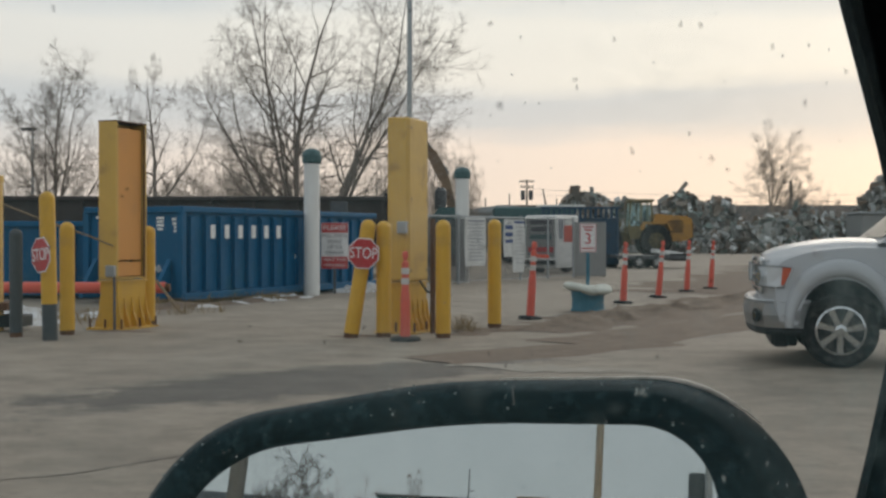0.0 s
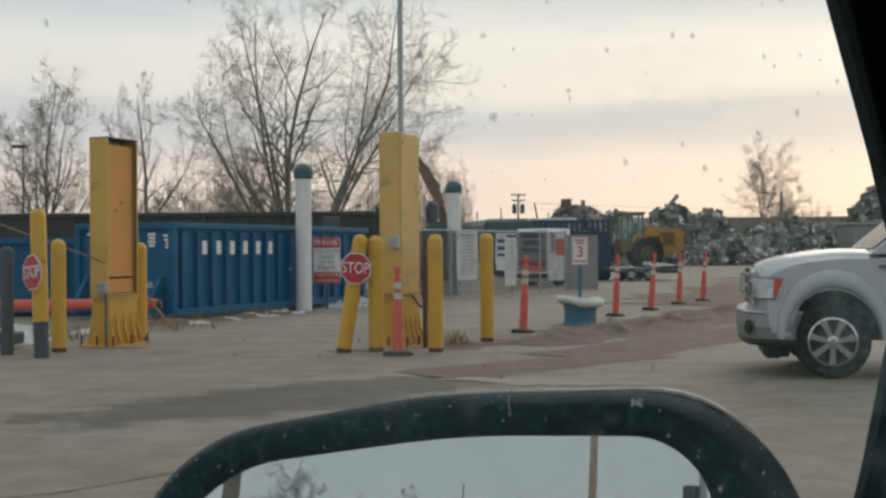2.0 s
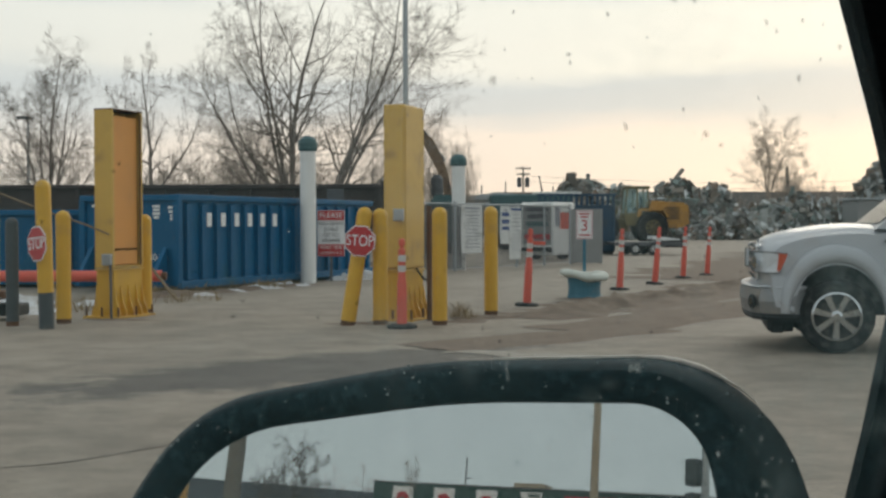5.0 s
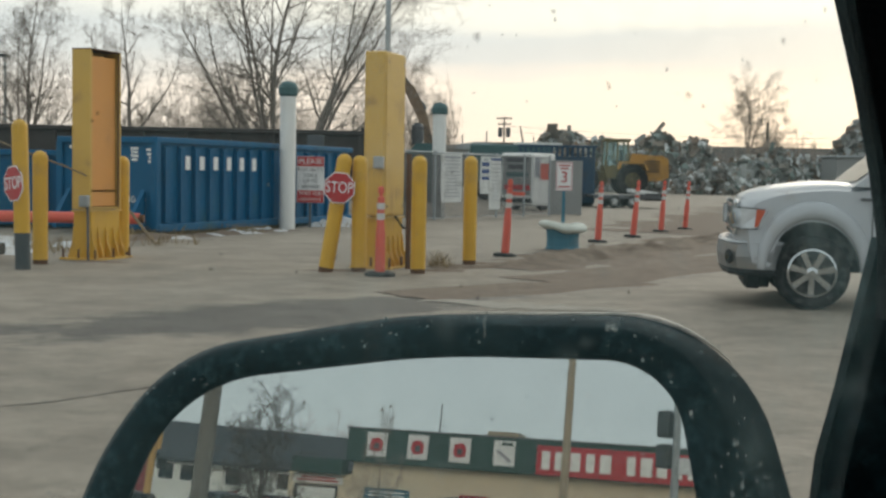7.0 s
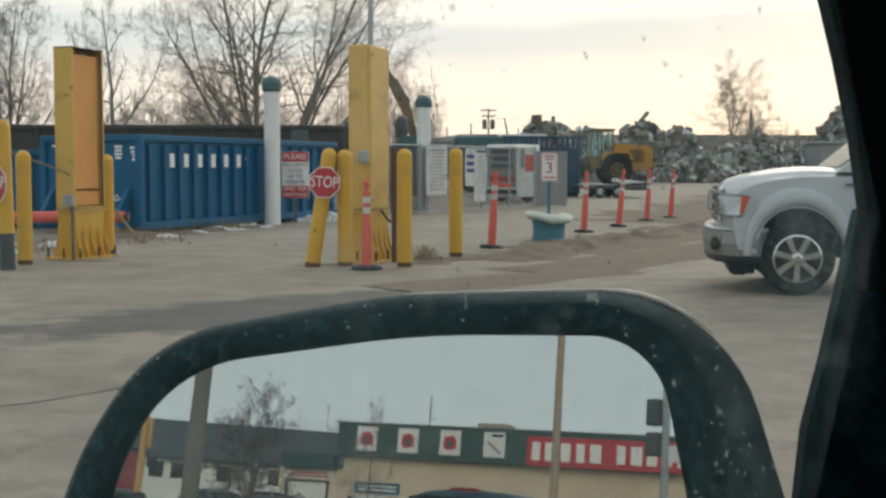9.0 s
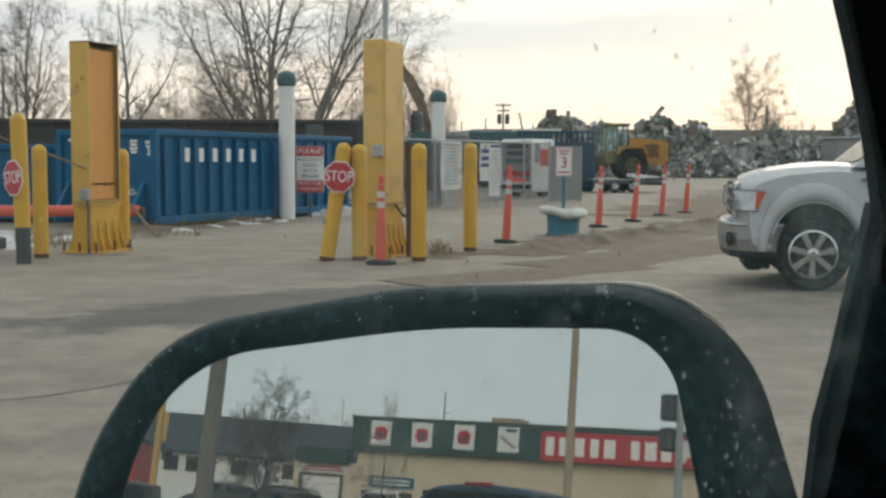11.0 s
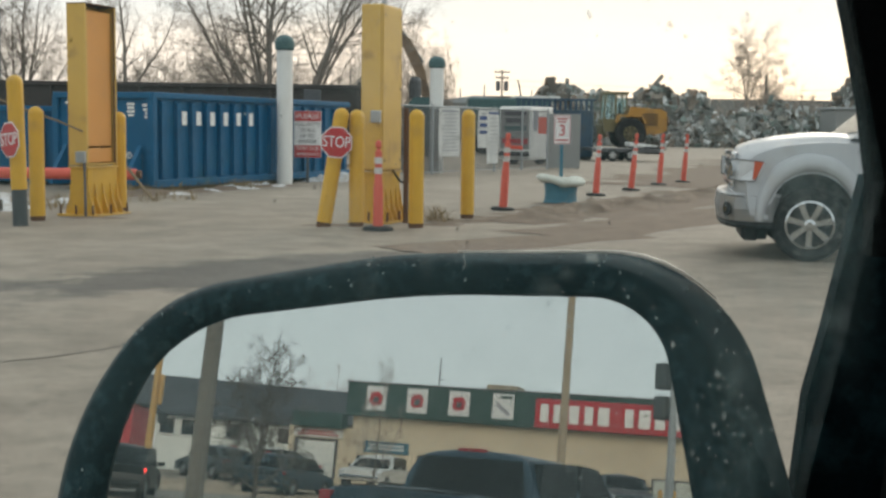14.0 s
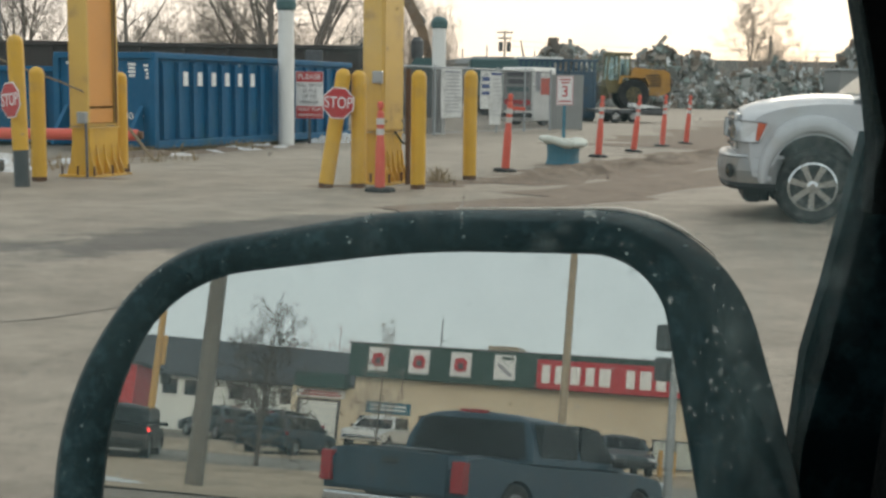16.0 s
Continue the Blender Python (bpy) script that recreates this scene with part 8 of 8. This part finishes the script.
slab(bm, edge + [(0.30, 0.80), (0.30, 1.088)], 0.418, 0.426, "y")
soften(bm, 0.002)
part("frame_corner", bm, M_SAIL, cd, "dusty black outer frame")
bm = bmesh.new()
slab(bm, [(0.170, 1.075), (0.166, 1.02), (0.160, 0.95), (0.156, 0.80), (0.36, 0.80), (0.36, 1.075)], 0.368, 0.384, "y")
part("inner_trim", bm, M_CABIN, cd, "black inner trim")


def rounded(corners, radii, n=10):
    """A four-cornered outline with round corners; all such outlines have the same number of points."""
    out = []
    k = len(corners)
    for i in range(k):
        p, a, b = Vector(corners[i]), Vector(corners[i - 1]), Vector(corners[(i + 1) % k])
        d0, d1 = (a - p).normalized(), (b - p).normalized()
        half = math.acos(max(-1, min(1, d0.dot(d1)))) / 2
        t = radii[i] / math.tan(half)
        c = p + (d0 + d1).normalized() * radii[i] / math.sin(half)
        s, e = p + d0 * t - c, p + d1 * t - c
        ang = math.atan2(s.x * e.y - s.y * e.x, s.dot(e))
        for j in range(n + 1):
            q = c + Matrix.Rotation(ang * j / n, 2) @ s
            out.append(q)
    return out


# mirror: local x along the glass, z up in it, y away from the viewer
sm_ = new("side_mirror")
sm_.parent = cd
sm_.matrix_basis = pose(0.0024, 0.4071, 1.0179, -8.87, 0, -15.73)
sm_["label"] = "black plastic side mirror with a dusty housing"
def mirror_outline(grow_left, grow_top, grow_right, radii):
    """The glass outline, drawn outwards by so much at the left, the top and the right."""
    l, t, r = grow_left, grow_top, grow_right
    return rounded([(-0.1100 - l * 1.1, -0.0353 + t * 0.13), (-0.0890 - l * 0.46, 0.0113 + t * 0.76), (0.005 - l * 0.45, 0.0268 + t * 0.96), (0.0850 + r * 0.83, 0.0292 + t * 1.09), (0.1177 + r * 1.75, -0.120 - t), (-0.1150 - l, -0.130 - t)], radii)


glass_outline = mirror_outline(0.0, 0.0, 0.0, [0.109, 0.056, 0.34, 0.0263, 0.04, 0.05])
lip_outline = mirror_outline(0.0022, 0.0022, 0.0025, [0.109, 0.057, 0.33, 0.028, 0.04, 0.05])
rim_outline = mirror_outline(0.016, 0.0105, 0.0125, [0.114, 0.063, 0.30, 0.040, 0.045, 0.055])
edge_outline = mirror_outline(0.0265, 0.0155, 0.0265, [0.120, 0.068, 0.26, 0.055, 0.05, 0.06])
back_outline = mirror_outline(-0.01, -0.008, 0.0, [0.05, 0.05, 0.3, 0.04, 0.05, 0.05])
bm = bmesh.new()
layers = [(glass_outline, 0.004), (lip_outline, -0.004), (rim_outline, -0.003), (edge_outline, 0.012), (edge_outline, 0.016), (back_outline, 0.075)]
rings = [[bm.verts.new((p.x, y, p.y)) for p in o] for o, y in layers]
for a, b in zip(rings, rings[1:]):
    for k in range(len(a)):
        bm.faces.new((a[k], a[(k + 1) % len(a)], b[(k + 1) % len(a)], b[k]))
bm.faces.new(rings[-1])
part("housing", bm, M_HOUSING, sm_, "dusty black plastic housing", smooth=True)
bm = bmesh.new()
a = [bm.verts.new((p.x * 1.01, 0.0, p.y * 1.01)) for p in glass_outline]
bm.faces.new(a)
part("mirror_glass", bm, m_mirror, sm_, "flat mirror glass")
# pale line along the outer top corner, and the bevel beside it with dust and a painted sky highlight
bm = bmesh.new()
tube(bm, [(p.x + 0.0004, 0.0130, p.y + 0.0006) for p in edge_outline[32:40]], [0.0002, 0.0005, 0.0008, 0.0010, 0.0010, 0.0007, 0.0003, 0.0001], 8)
part("edge_seam", bm, M_EDGE, sm_, "pale line along the edge", smooth=True)
bm = bmesh.new()
fade = bm.verts.layers.float.new("fade")
rows = []
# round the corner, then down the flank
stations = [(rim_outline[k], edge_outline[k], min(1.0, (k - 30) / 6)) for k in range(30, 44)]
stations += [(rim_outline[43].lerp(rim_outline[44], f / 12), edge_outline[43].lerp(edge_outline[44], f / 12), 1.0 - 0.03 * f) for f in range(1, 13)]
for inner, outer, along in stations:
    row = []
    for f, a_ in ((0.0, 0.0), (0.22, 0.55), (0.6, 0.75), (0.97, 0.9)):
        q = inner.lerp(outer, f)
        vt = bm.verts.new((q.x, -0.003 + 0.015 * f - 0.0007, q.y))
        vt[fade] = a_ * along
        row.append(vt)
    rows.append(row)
for p_, q_ in zip(rows, rows[1:]):
    for i in range(3):
        bm.faces.new((p_[i], p_[i + 1], q_[i + 1], q_[i]))
part("dust_sheen_band", bm, M_BEVEL_DUST_SHEEN, sm_, "grey dust and painted sheen on the bevelled flank", smooth=True)
# dust and fly specks that cling to the housing
rnd = random.Random(5)
bm = bmesh.new()
n_o = len(rim_outline)
for _ in range(330):
    k = rnd.randrange(n_o)
    g = rnd.random()
    f = rnd.random()
    a0, a1 = rim_outline[k].lerp(rim_outline[(k + 1) % n_o], g), edge_outline[k].lerp(edge_outline[(k + 1) % n_o], g)
    c = lip_outline[k].lerp(lip_outline[(k + 1) % n_o], g)
    if f < 0.45:
        p, y = c.lerp(a0, f / 0.45), -0.0046 + 0.001 * f / 0.45
    else:
        e = (f - 0.45) / 0.55
        p, y = a0.lerp(a1, e), -0.0036 + 0.015 * e
    r = 0.00013 + 0.00055 * rnd.random() ** 6
    cv = bm.verts.new((p.x, y - 0.0006, p.y))
    ring = [bm.verts.new((p.x + r * (0.6 + 0.7 * rnd.random()) * math.cos(a), y - 0.0005, p.y + r * (0.6 + 0.7 * rnd.random()) * math.sin(a))) for a in (2 * math.pi * q / 7 for q in range(7))]
    for q in range(7):
        bm.faces.new((cv, ring[q], ring[(q + 1) % 7]))
ds = part("dust_specks", bm, M_DUST, sm_, "pale specks of dust")
ds["kind"] = "stuff"
bm = bmesh.new()
tube(bm, [(0.112, 0.035, -0.075), (0.135, 0.037, -0.072), (0.165, 0.045, -0.072)], [0.018, 0.015, 0.016], 12)
part("mirror_arm", bm, M_SAIL, sm_, "black mirror arm")

# the cabin round the camera, out of view and added to shade the pillar trim: roof lining, far side, dash and seat side,
# all plain and dark
bm = bmesh.new()
slab(bm, [(-0.2, -0.9), (1.3, -0.9), (1.3, 0.6), (0.31, 0.6), (0.2, 0.385), (-0.2, 0.19)], 1.40, 1.44, "z")
soften(bm, 0.01)
part("roof_lining", bm, M_CABIN, cd, "dark roof lining")
for nm, size, at_, lab in (("far_side", (0.04, 1.4, 1.1), (1.28, -0.1, 0.86), "dark far side of the cabin"), ("dash", (1.0, 0.04, 1.1), (0.78, 0.62, 0.86), "dark dash panel"), ("rear_lining", (1.1, 0.04, 1.1), (0.72, -0.86, 0.86), "dark rear lining"), ("cabin_floor", (1.1, 1.4, 0.04), (0.72, -0.1, 0.30), "dark cabin floor")):
    bm = bmesh.new()
    box(bm, size, at_, 0.01)
    part(nm, bm, M_CABIN, cd, lab)
